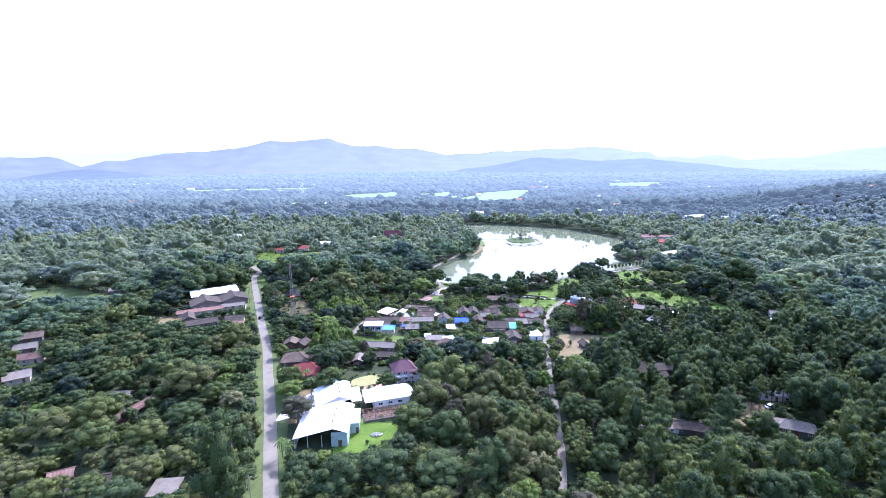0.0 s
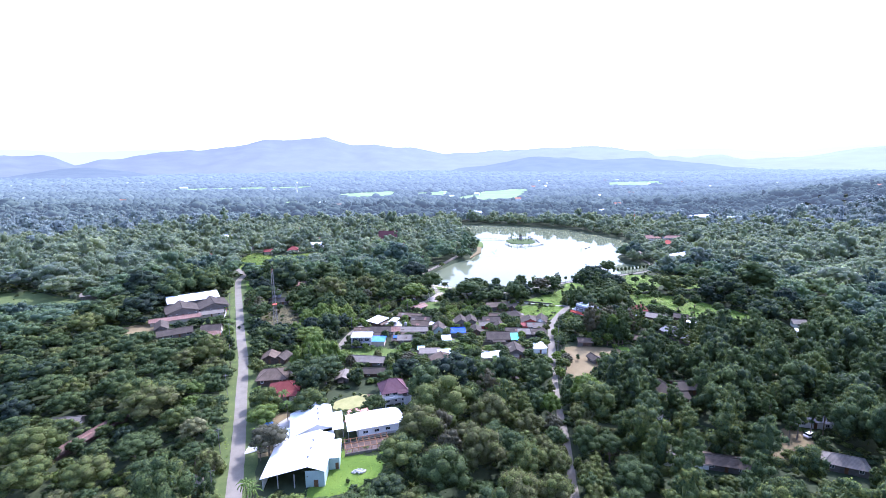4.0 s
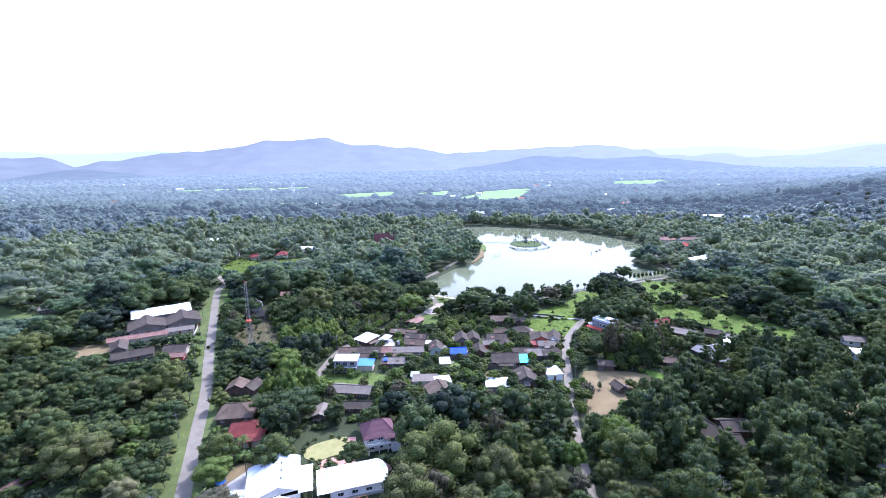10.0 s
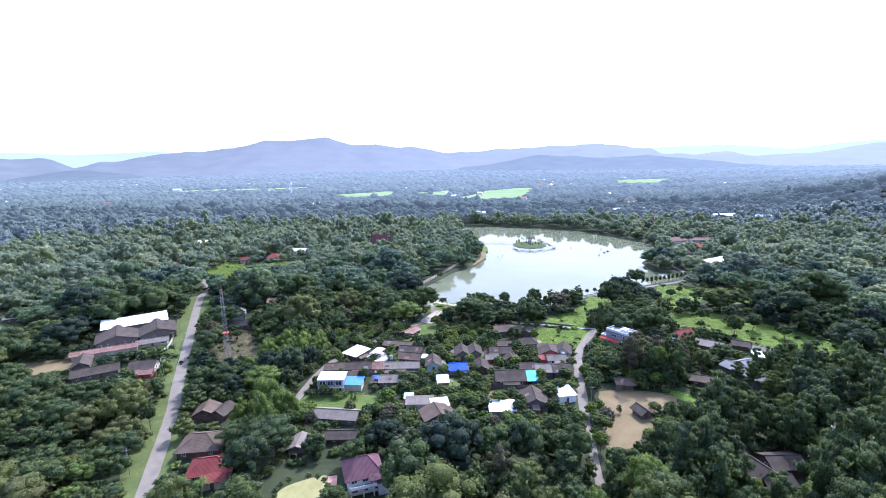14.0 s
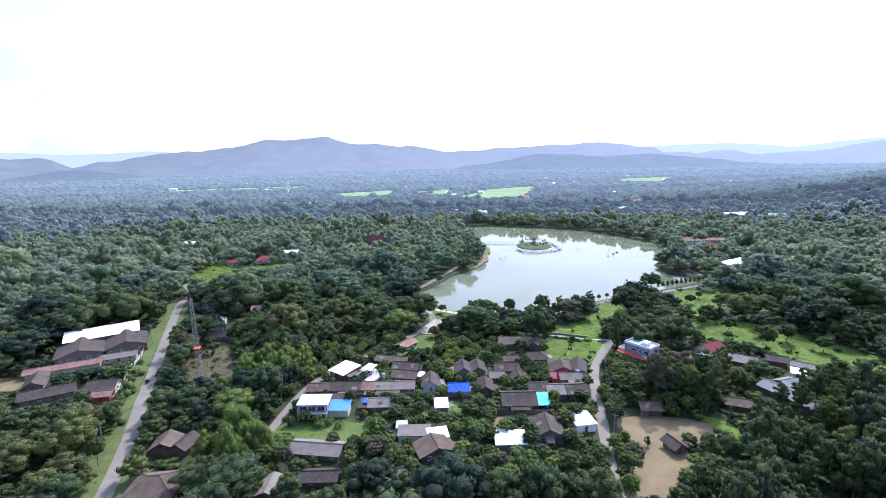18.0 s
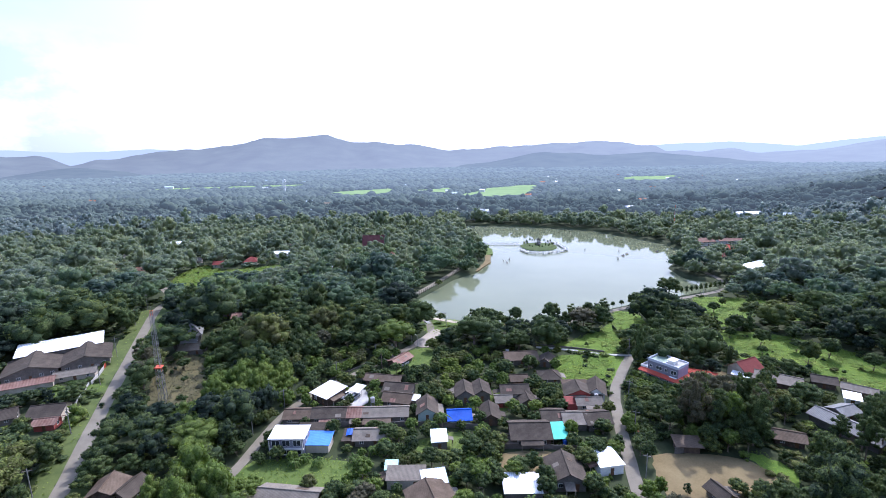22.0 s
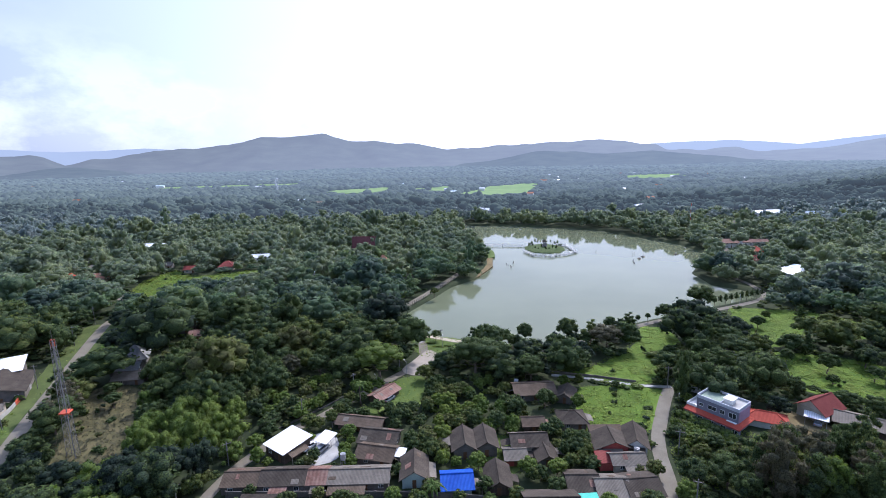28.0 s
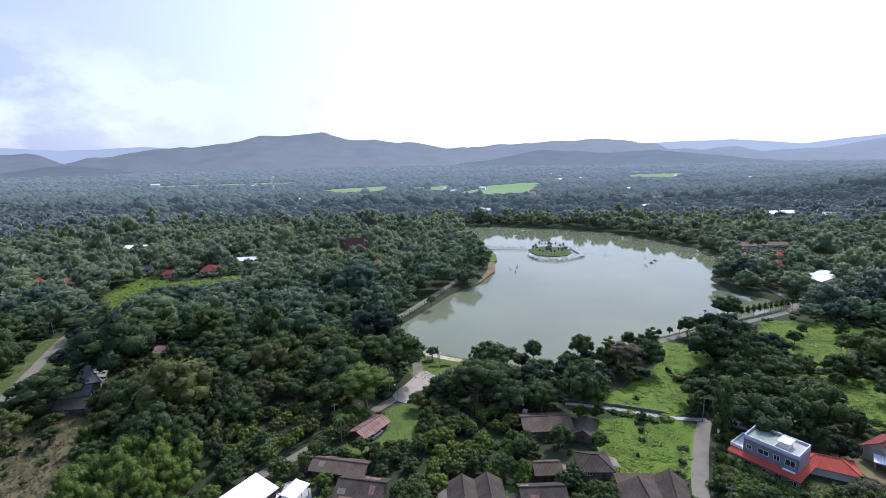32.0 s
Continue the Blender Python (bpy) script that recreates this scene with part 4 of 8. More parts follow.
# long storehouse beside the road and its neighbours
house(-167.2, 295.6, 27.0, 10.0, 36, 5.0, 1.7, "shed", "white", BRICKW, "long storehouse with white sheet roof", group="storehouses", name="storehouse", category="storehouse", windows=False)
house(-166.0, 281.2, 16.0, 17.0, 36, 3.4, 2.4, "gable", "dark", BRICKW, "wide storehouse with brown gabled roof", "Y", group="storehouses", name="storehouse", category="storehouse")
house(-152.8, 291.0, 15.0, 17.0, 36, 3.4, 2.4, "gable", "dark", BRICKW, "wide storehouse with dull brown roof", "Y", group="storehouses", name="storehouse", category="storehouse")
house(-160.6, 266.6, 24.0, 4.6, 30, 2.4, 0.9, "gable", "rust", CREAM, "long low building with faded red roof", group="storehouses", windows=False)
house(-146.2, 277.6, 12.0, 4.6, 28, 2.3, 1.0, "gable", "grey", CREAM, "grey-roofed low house behind a wall", group="storehouses")
house(-147.8, 245.4, 15.0, 6.0, 33, 2.5, 1.6, "gable", "dark", BRICKW, "long dark-roofed house", group="storehouses")
house(-160.6, 254.0, 5.4, 11.0, 33, 2.5, 1.5, "gable", "dark", BRICKW, "dark brown-roofed wing", "Y", group="storehouses")
house(-131.0, 250.0, 8.6, 7.0, 14, 3.0, 1.8, "gable", "dark", CREAM, "dark-roofed house by the road", group="storehouses")
house(-127.4, 245.0, 5.4, 4.0, 14, 2.4, 0.8, "gable", "rust", REDWALL, "low rust-roofed annex", group="storehouses")
house(-125.2, 316.6, 7.6, 8.4, 26, 3.2, 3.6, "hip", "sheet", BRICKW, "house with a steep weathered hipped roof", ridge=0.3, group="hamlet houses")
house(-122.4, 308.0, 8.6, 6.4, 14, 2.6, 1.4, "gable", "sheet", BRICKW, "weathered grey-roofed hamlet house", group="hamlet houses")
house(-115.6, 301.6, 9.6, 6.0, 10, 2.4, 1.3, "gable", "grey", BRICKW, "low grey-brown roofed hamlet house", group="hamlet houses")
house(-124.6, 349.0, 6.0, 6.0, 14, 2.6, 1.4, "gable", "dark", BRICKW, "grey hut under trees", group="hamlet houses")
house(-115.0, 341.0, 6.0, 6.0, 14, 2.4, 1.2, "gable", "rust", REDWALL, "reddish hut under trees", group="hamlet houses")

# right of the lane
house(95.4, 284.0, 8.6, 6.6, 28, 3.4, 2.4, "gable", "red", CREAM, "house with a steep red gabled roof", group="eastern houses")
canopy(91.6, 279.6, 5.0, 3.0, -36, 2.3, 0.3, "white", "white sheet carport with a car beneath")
house(102.6, 277.6, 12.6, 7.4, -34, 2.3, 1.2, "gable", "grey", DARKWOOD, "long low shed with grey-brown roof", group="eastern houses", windows=False, name="shed", category="shed")
house(116.6, 276.4, 6.0, 5.0, -26, 2.4, 1.1, "gable", "dark", DARKWOOD, "dark-roofed shed", group="eastern houses", name="shed", category="shed")
house(103.6, 247.6, 17.0, 6.4, -66, 2.8, 1.2, "gable", "sheet", BRICKW, "long grey sheet-roofed workshop", group="eastern houses", windows=False, name="workshop", category="workshop")
house(107.6, 255.6, 6.0, 4.6, 20, 3.2, 0.9, "gable", "sheet", BRICKW, "workshop wing with grey roof", group="eastern houses", name="workshop", category="workshop")
house(84.6, 243.6, 6.6, 5.0, -20, 2.2, 1.0, "gable", "brown", DARKWOOD, "small brown-roofed hut", group="eastern houses")
house(116.6, 264.2, 3.2, 3.6, -30, 2.6, 0.5, "shed", "white", PLASTER, "small white-roofed shed", group="eastern houses", name="shed", category="shed")
house(73.8, 149.0, 11.0, 5.0, -14, 2.4, 0.9, "gable", "brown", BRICKW, "grey sheet-roofed house in the woods", group="woodland houses", patches=2)
house(63.0, 150.6, 12.4, 4.6, -8, 2.2, 0.9, "gable", "grey", PLASTER, "low pale house with grey roof in the woods", group="woodland houses", sunk=True)
house(107.0, 149.6, 10.0, 5.4, -22, 2.8, 1.4, "hip", "grey", BRICKW, "grey hip-roofed house in the woods", ridge=3.0, group="woodland houses", patches=1)
house(72.8, 193.0, 6.4, 12.0, 20, 3.2, 2.0, "gable", "dark", CREAM, "steep dark-gabled house in the woods", "Y", group="woodland houses", sunk=True)
house(82.6, 194.4, 8.2, 6.4, 4, 2.8, 1.4, "gable", "dark", DARKWOOD, "dark-roofed wing in the woods", group="woodland houses")
house(76.6, 187.0, 6.4, 5.0, 4, 2.6, 1.2, "gable", "dark", DARKWOOD, "low dark-roofed house in the woods", group="woodland houses", sunk=True)
house(114.0, 172.0, 10.0, 4.0, -12, 2.6, 0.5, "shed", "sheet", PLASTER, "pale-roofed yard building in the woods", group="woodland houses")
house(104.0, 216.0, 12.0, 6.0, -36, 3.0, 0.6, "shed", "sheet", PLASTER, "grey flat-roofed building in the woods", group="woodland houses", sunk=True)
house(165.4, 251.0, 7.4, 3.4, -10, 3.0, 0.8, "shed", "white", PLASTER, "white-roofed house at the forest edge", group="woodland houses")
house(173.6, 267.0, 8.0, 5.0, -14, 2.8, 1.2, "gable", "grey", PLASTER, "grey-roofed house at the forest edge", group="woodland houses")
house(227.0, 309.0, 13.0, 7.0, -16, 3.0, 1.6, "gable", "sheet", PLASTER, "house with blue-grey roof at the forest edge", group="woodland houses")

house(123.6, 270.6, 8.0, 4.0, -36, 2.2, 0.8, "gable", "grey", DARKWOOD, "low grey-brown shed beside the meadow", group="eastern houses", windows=False, name="shed", category="shed")
house(56.2, 239.2, 5.6, 3.2, -4, 2.2, 0.7, "shed", "brown", DARKWOOD, "weathered lean-to at the edge of the bare field", group="eastern houses", windows=False, name="shed", category="shed")

# west woods
house(-120.8, 155.5, 25.0, 3.4, 77, 2.0, 0.9, "gable", "oldrust", DARKWOOD, "long decayed rusty roof sunk in the scrub", group="western houses", windows=False, patches=4, name="old_shed", category="shed")
house(-135.0, 163.0, 9.8, 4.6, 12, 2.2, 1.1, "gable", "grey", BRICKW, "low grey-roofed shed in the scrub", group="western houses", sunk=True)
house(-187.6, 176.6, 8.0, 7.0, 40, 3.0, 1.6, "gable", "grey", CREAM, "grey-roofed house in the scrub", group="western houses")
house(-224.0, 221.0, 10.0, 8.0, 33, 3.0, 1.6, "gable", "brown", BRICKW, "brown-roofed house in the scrub", group="western houses")
house(-214.0, 208.0, 8.0, 6.0, 33, 2.6, 1.4, "gable", "grey", BRICKW, "grey hut in the scrub", group="western houses")
house(-199.6, 195.8, 8.4, 6.0, 25, 3.0, 1.5, "gable", "oldrust", CREAM, "rust-roofed house in the scrub", group="western houses")
house(-241.0, 313.0, 19.0, 7.0, 27, 2.6, 1.3, "gable", "grey", BRICKW, "long grey-roofed farm shed", group="western houses", sunk=True)
house(-104.0, 113.0, 9.0, 6.0, 24, 2.8, 1.4, "gable", "dark", BRICKW, "dark-roofed house in the trees", group="western houses", patches=1, sunk=True)
house(-116.0, 117.0, 5.0, 4.0, 30, 2.4, 1.0, "gable", "rust", DARKWOOD, "little rust-roofed shed in the trees", group="western houses", sunk=True)
house(-82.0, 112.0, 6.0, 5.0, 10, 2.6, 0.6, "shed", "grey", CREAM, "grey sheet-roofed house in the trees", group="western houses", sunk=True)

# round the lake and far off
house(-255.0, 436.0, 9.0, 8.0, 25, 3.0, 2.4, "hip", "orange", CREAM, "house with an orange hipped roof", ridge=1.0, group="far houses")
house(-235.0, 436.0, 9.0, 8.0, 15, 3.0, 2.2, "hip", "terracotta", CREAM, "house with a faded red hipped roof", ridge=1.0, group="far houses")
house(-167.0, 466.0, 9.0, 10.0, 15, 3.4, 2.6, "hip", "red", CREAM, "red-roofed house at the meadow", ridge=0.8, group="far houses")
house(-188.0, 458.0, 7.0, 6.0, 15, 3.0, 1.6, "gable", "red", CREAM, "small red-roofed house at the meadow", group="far houses")
house(-213.0, 470.0, 8.0, 6.0, 15, 3.0, 1.6, "gable", "grey", CREAM, "blue-grey roofed house at the meadow", group="far houses")
house(-268.0, 540.0, 16.0, 9.0, 5, 4.0, 1.6, "gable", "white", CREAM, "white-roofed farm building", group="far houses")
house(-154.0, 494.0, 16.0, 8.0, 10, 3.5, 1.4, "gable", "white", PLASTER, "pale-roofed long house", group="far houses")
house(-154.0, 520.0, 8.0, 7.0, 10, 3.5, 2.0, "gable", "terracotta", PLASTER, "red-tiled house behind trees", group="far houses")
e = house(-84.0, 528.0, 19.0, 9.0, 6, 5.0, 6.5, "gable", "maroon", PLASTER, "large temple hall with steep dark red roof", over=1.6, name="temple", category="temple", group="far houses")
house(-60.0, 470.0, 6.0, 6.0, 10, 5.0, 3.4, "hip", "terracotta", PLASTER, "small temple pavilion with red roof", ridge=0.2, group="far houses", name="pavilion", category="pavilion")
house(-100.0, 448.0, 7.0, 6.0, 5, 3.0, 1.4, "gable", "paleblue", PLASTER, "pale blue-roofed house in trees", group="far houses")
house(-40.0, 440.0, 8.0, 6.0, 10, 2.6, 1.4, "gable", "grey", BRICKW, "grey hut beyond the lake bank", group="far houses")
house(183.0, 436.0, 10.0, 12.0, -60, 3.6, 0.8, "shed", "white", PLASTER, "white-roofed lakeside hall", group="far houses")
house(196.0, 446.0, 9.0, 7.0, -60, 3.4, 0.6, "shed", "paleblue", PLASTER, "pale blue-roofed lakeside hall", group="far houses")
house(186.0, 470.0, 10.0, 8.0, -30, 3.6, 2.6, "hip", "red", CREAM, "red-roofed lakeside house", ridge=1.2, group="far houses")
house(200.0, 500.0, 10.0, 8.0, -20, 3.6, 2.4, "hip", "redskirt", CREAM, "red-tiled lakeside house", ridge=1.2, group="far houses")
house(196.0, 530.0, 14.0, 9.0, 5, 4.0, 2.2, "gable", "rust", PLASTER, "cream resort building", group="far houses", storeys=2)
house(219.0, 534.0, 18.0, 8.0, -5, 3.5, 1.6, "gable", "rust", PLASTER, "long cream resort building", group="far houses")
house(249.0, 634.0, 18.0, 10.0, 5, 4.0, 1.8, "gable", "grey", PLASTER, "grey-roofed far building", group="far houses")
house(320.0, 690.0, 30.0, 14.0, 10, 7.0, 2.0, "gable", "white", PLASTER, "long white-roofed hall among trees", group="far houses", over=1.0, name="hall", category="hall")


# ---- the white workshops beside the road ----
def workshops():
    g = "white workshops"
    e = empty("workshop", pose(-47.6, 144.0, GZ, 0, 0, 7), "white-roofed workshop with a dark open front", "workshop", g)
    FOOT.append((-47.6, 144.0, 9, 10, 7))
    w, d, h = 16.6, 17.0, 3.6
    x, y = w / 2, d / 2
    part("wall", box(-x, x, y - 0.15, y, -0.1, h), PLASTER, e)
    part("wall", box(-x, -x + 0.15, -y, y - 0.15, -0.1, h), PLASTER, e)
    part("wall", box(x - 0.15, x, -y, y - 0.15, -0.1, h), MINT, e)
    part("wall", box(3.2, x - 0.15, -y, -y + 0.15, -0.1, h + 1.3), MINT, e, "pale mint front wall")
    for px in (-x + 0.2, -4.2, 0.2):
        part("post", box(px - 0.12, px + 0.12, -y, -y + 0.24, -0.1, h + 0.4), CONC, e)
    gable_roof(e, w, d, h, 2.9, "Y", "white", MINT, 0.4, off=4.0, lift=1.4, ends=False)
    for v in (-4.5, -0.5, 3.5):
        vt = part("roof_vent", beam(bmesh.new(), (3.3, v, h + 2.5), (3.3, v, h + 3.3), 0.28, 8), STEEL, e)
        part("cap", beam(bmesh.new(), (3.3, v, h + 3.3), (3.3, v, h + 3.45), 0.4, 8), STEEL, vt)
    dr = part("door", box(5.4, 6.6, -y - 0.05, -y, 0, 2.2), DOORM, e)
    part("handle", box(6.4, 6.46, -y - 0.1, -y - 0.05, 0.95, 1.1), STEEL, dr)
    part("wall_lamp", box(3.6, 3.9, -y - 0.15, -y, 3.2, 3.4), DOORM, e)
    e = empty("workshop", pose(-39.2, 147.6, GZ, 0, 0, 12), "small white side hall of the workshop", "workshop", g)
    FOOT.append((-39.2, 147.6, 3, 5, 12))
    walls(e, 4.4, 8.0, 3.8, MINT)
    shed_roof(e, 4.4, 8.0, 3.9, 4.4, "white", 0.3)
    part("door", box(1.0, 1.9, -4.06, -4.0, 0, 2.1), DOORM, e)
    e = empty("workshop", pose(-50.3, 162.6, GZ, 0, 0, 20), "rear white-roofed workshop with roof vents", "workshop", g)
    FOOT.append((-50.3, 162.6, 7, 8, 20))
    walls(e, 13.0, 14.4, 3.5, PLASTER)
    gable_roof(e, 13.0, 14.4, 3.5, 3.0, "Y", "white", PLASTER, 0.3, off=1.6, lift=1.2, ends=False)
    part("gable", slab([(-6.5, -7.2, 3.6), (6.5, -7.2, 4.7), (1.6, -7.19, 6.4)], 0.1), PLASTER, e)
    for v in (-4, -0.5, 2.5):
        vt = part("roof_vent", beam(bmesh.new(), (2.2, v, 6.0), (2.2, v, 6.9), 0.28, 8), STEEL, e)
        part("cap", beam(bmesh.new(), (2.2, v, 6.9), (2.2, v, 7.05), 0.4, 8), STEEL, vt)
    e = empty("annex", pose(-58.2, 156.6, GZ, 0, 0, 12), "low white-roofed annex beside the workshop", "annex", g)
    FOOT.append((-58.2, 156.6, 2.5, 3, 12))
    walls(e, 4.2, 5.0, 2.4, PLASTER)
    shed_roof(e, 4.2, 5.0, 2.5, 2.9, "paleblue", 0.3)
    # link roofs
    for x0, y0, ww, dd, hh, a in ((-42.2, 164.0, 3.4, 10.4, 3.4, 18), (-37.0, 162.6, 3.4, 9.4, 3.5, 19)):
        e = empty("link_roof", pose(x0, y0, GZ, 0, 0, a), "white sheet roof linking two workshops", "roof", g)
        FOOT.append((x0, y0, ww / 2, dd / 2, a))
        for sx in (-1, 1):
            for sy in (-1, 1):
                part("post", beam(bmesh.new(), (sx * (ww / 2 - 0.2), sy * (dd / 2 - 0.2), -0.1), (sx * (ww / 2 - 0.2), sy * (dd / 2 - 0.2), hh - 0.05), 0.08, 6), STEEL, e)
        shed_roof(e, ww, dd, hh, hh + 0.3, "white", 0.1)
    # eastern workshop with a rounded end
    e = empty("workshop", pose(-29.4, 165.2, GZ, 0, 0, 20), "long white-roofed workshop with a rounded end", "workshop", g)
    FOOT.append((-29.4, 165.2, 8, 5, 20))
    walls(e, 13.4, 7.6, 3.2, PLASTER)
    pts = [(-7.0, -4.2, 3.3), (6.2, -4.2, 3.3)]
    pts += [(6.2 + 2.4 * math.sin(k * math.pi / 8), -4.2 * math.cos(k * math.pi / 8), 3.3 + 1.2 * k / 8) for k in range(1, 8)]
    pts += [(6.2, 4.2, 4.5), (-7.0, 4.2, 4.5)]
    part("roof_slope", slab(pts, 0.15), MATS["roof_whiteX"], e)
    part("plinth", box(-6.6, 6.6, -4.0, -3.81, -0.1, 0.7), CONC, e)
    for u in (-4.2, -0.6, 3.0):
        window(e, u, -3.8, 1.3, 1.6, 1.0, "f")
    # timber frame court
    e = empty("timber_frame", pose(-30.6, 155.0, GZ, 0, 0, 20), "unfinished timber roof frame on brick footings", "frame", g)
    FOOT.append((-30.6, 155.0, 7, 3.4, 20))
    part("floor_slab", box(-6.8, 6.8, -2.9, 2.9, -0.1, 0.25), DARKWOOD, e)
    part("low_wall", box(-7.0, 7.0, -3.1, -2.9, -0.1, 0.9), BRICKW, e)
    part("low_wall", box(-7.0, 7.0, 2.9, 3.1, -0.1, 0.9), BRICKW, e)
    for k in range(8):
        u = -6.6 + k * 1.886
        for s in (-1, 1):
            part("post", box(u - 0.08, u + 0.08, s * 2.6 - 0.08, s * 2.6 + 0.08, 0.2, 1.9), RAWWOOD, e)
        part("beam", box(u - 0.07, u + 0.07, -2.8, 2.8, 1.9, 2.05), RAWWOOD, e)
    for s in (-1, 0, 1):
        part("rail", box(-6.8, 6.8, s * 2.6 - 0.06, s * 2.6 + 0.06, 2.05, 2.18), RAWWOOD, e)


workshops()


def purple_house():
    e = empty("house", pose(-27.2, 185.2, GZ, 0, 0, 21), "two-storey white house with purple-brown hipped roof", "house", "roadside houses")
    FOOT.append((-27.2, 185.2, 6, 6, 21))
    walls(e, 8.2, 7.6, 5.4, PLASTER)
    hip_roof(e, 8.2, 7.6, 5.4, 2.7, "purple", 0.9, ridge=1.4)
    bm = bmesh.new()
    part("roof_slope", slab([(1.0, -4.2, 5.5), (4.9, -4.2, 5.1), (4.9, -6.0, 4.7), (1.0, -6.0, 4.7)], 0.12), MATS["roof_purpleX"], e)
    part("balcony", box(-3.9, 4.6, -5.6, -3.85, 2.6, 2.8), CONC, e)
    for u in (-3.7, -0.6, 2.0, 4.4):
        part("column", box(u - 0.16, u + 0.16, -5.5, -5.18, -0.1, 3.7 if u < 3 else 4.7), PLASTER, e)
    part("railing", box(-3.9, 4.6, -5.6, -5.5, 2.8, 3.6), FRAMEW, e)
    for s in (0, 1):
        for u in (-2.6, 0.1, 2.7):
            window(e, u, -3.8, 0.8 + s * 2.6, 1.4, 1.4, "f")
        window(e, 4.1, 0.5, 0.8 + s * 2.6, 1.4, 1.3, "r")
        window(e, -4.1, 0.5, 0.8 + s * 2.6, 1.4, 1.3, "l")
    e = empty("annex", pose(-22.0, 184.0, GZ, 0, 0, 21), "low white wing beside the purple-roofed house", "annex", "roadside houses")
    FOOT.append((-22.0, 184.0, 2, 3, 21))
    walls(e, 2.6, 5.4, 3.4, PLASTER)
    shed_roof(e, 2.6, 5.4, 3.6, 3.9, "grey", 0.4)


purple_house()


def roof_terrace_house():
    """The grey-lilac house with the flat roof and red lower roofs."""
    e = empty("house", pose(67.5, 280.6, GZ, 0, 0, -51), "grey-lilac two-storey house with flat roof terrace", "house", "eastern houses")
    FOOT.append((68.0, 280.0, 9, 6.4, -51))
    w, d, h = 10.6, 6.8, 6.4
    walls(e, w, d, h, LILAC)
    part("roof_deck", box(-w / 2 + 0.2, 0.6, -d / 2 + 0.2, d / 2 - 0.2, h - 0.25, h - 0.05), DECK, e, "dull green roof deck")
    part("roof_deck", box(0.6, w / 2 - 0.2, -d / 2 + 0.2, d / 2 - 0.2, h - 0.25, h + 0.05), CONC, e, "stained concrete roof deck")
    for a in ((-w / 2 - 0.1, w / 2 + 0.1, -d / 2 - 0.1, -d / 2 + 0.12), (-w / 2 - 0.1, w / 2 + 0.1, d / 2 - 0.12, d / 2 + 0.1), (-w / 2 - 0.1, -w / 2 + 0.12, -d / 2 + 0.12, d / 2 - 0.12), (w / 2 - 0.12, w / 2 + 0.1, -d / 2 + 0.12, d / 2 - 0.12), (0.5, 0.68, -d / 2 + 0.12, d / 2 - 0.12)):
        part("parapet", box(a[0], a[1], a[2], a[3], h - 0.3, h + 0.6), PALEPAINT, e, "pale bluish parapet")
    part("stair_head", box(0.9, 2.8, -1.6, 1.0, h - 0.05, h + 1.3), PLASTER, e, "white box on the roof terrace")
    part("stair_roof", box(0.6, 3.1, -1.9, 1.3, h + 1.3, h + 1.45), FRAMEW, e, "white flat canopy")
    for s, u, ww, hh in ((1, -4.1, 1.1, 1.0), (1, -1.2, 2.2, 1.2), (1, 1.4, 1.2, 1.3), (1, 4.0, 1.9, 1.5), (0, -4.0, 1.2, 1.0), (0, -0.8, 1.6, 1.2), (0, 4.0, 1.9, 1.3)):
        window(e, u, -d / 2 - (0.14 if u == 4.0 else 0.0), 0.9 + s * 3.0, ww, hh, "f")
    for s in (0, 1):
        window(e, w / 2, -1.4, 0.9 + s * 3.0, 1.2, 1.4, "r")
        window(e, w / 2, 1.6, 0.9 + s * 3.0, 1.2, 1.4, "r")
    part("window_hood", box(2.8, 5.2, -d / 2 - 0.75, -d / 2 - 0.14, 2.95, 3.1), FRAMEW, e, "white ledge over the lower window")
    part("mauve_bay", box(w / 2 + 0.004, w / 2 + 0.2, -d / 2 + 0.2, d / 2 - 0.2, 0, h - 0.35), PINKW, e, "mauve painted end wall")
    part("bay", box(2.6, w / 2 + 0.1, -d / 2 - 0.14, -d / 2 + 0.02, 0, h - 0.35), LILAC, e)
    part("roof_slope", slab([(-w / 2 - 2.6, -d / 2 - 1.8, 2.3), (w / 2 + 1.4, -d / 2 - 1.8, 2.3), (w / 2 + 1.2, -d / 2 - 0.18, 3.0), (-w / 2 - 2.4, -d / 2 - 0.18, 3.0)], 0.12), MATS["roof_redskirtX"], e, "red tiled lower roof along the front")
    part("roof_slope", slab([(w / 2 + 1.4, -d / 2 - 1.8, 2.3), (w / 2 + 1.4, d / 2 + 1.0, 2.3), (w / 2 + 0.24, d / 2 - 0.4, 3.0), (w / 2 + 0.24, -d / 2 - 0.18, 3.0)], 0.12), MATS["roof_redskirtY"], e, "red tiled lower roof at the end")
    part("fascia", box(-w / 2 - 2.6, w / 2 + 1.4, -d / 2 - 1.86, -d / 2 - 1.81, 2.0, 2.28), REDWALL, e)
    part("lower_wall", box(-w / 2 - 2.3, w / 2 + 1.0, -d / 2 - 1.5, -d / 2 - 0.2, -0.1, 2.2), LILAC, e)
    for u in (-6.4, -3.4, -0.4, 2.6, 5.4):
        window(e, u, -d / 2 - 1.5, 0.7, 1.3, 1.1, "f")
    part("side_terrace", box(-w / 2 - 2.6, -w / 2 - 0.12, -d / 2 + 0.2, d / 2 - 0.4, -0.1, 2.9), FRAMEW, e, "white side terrace")
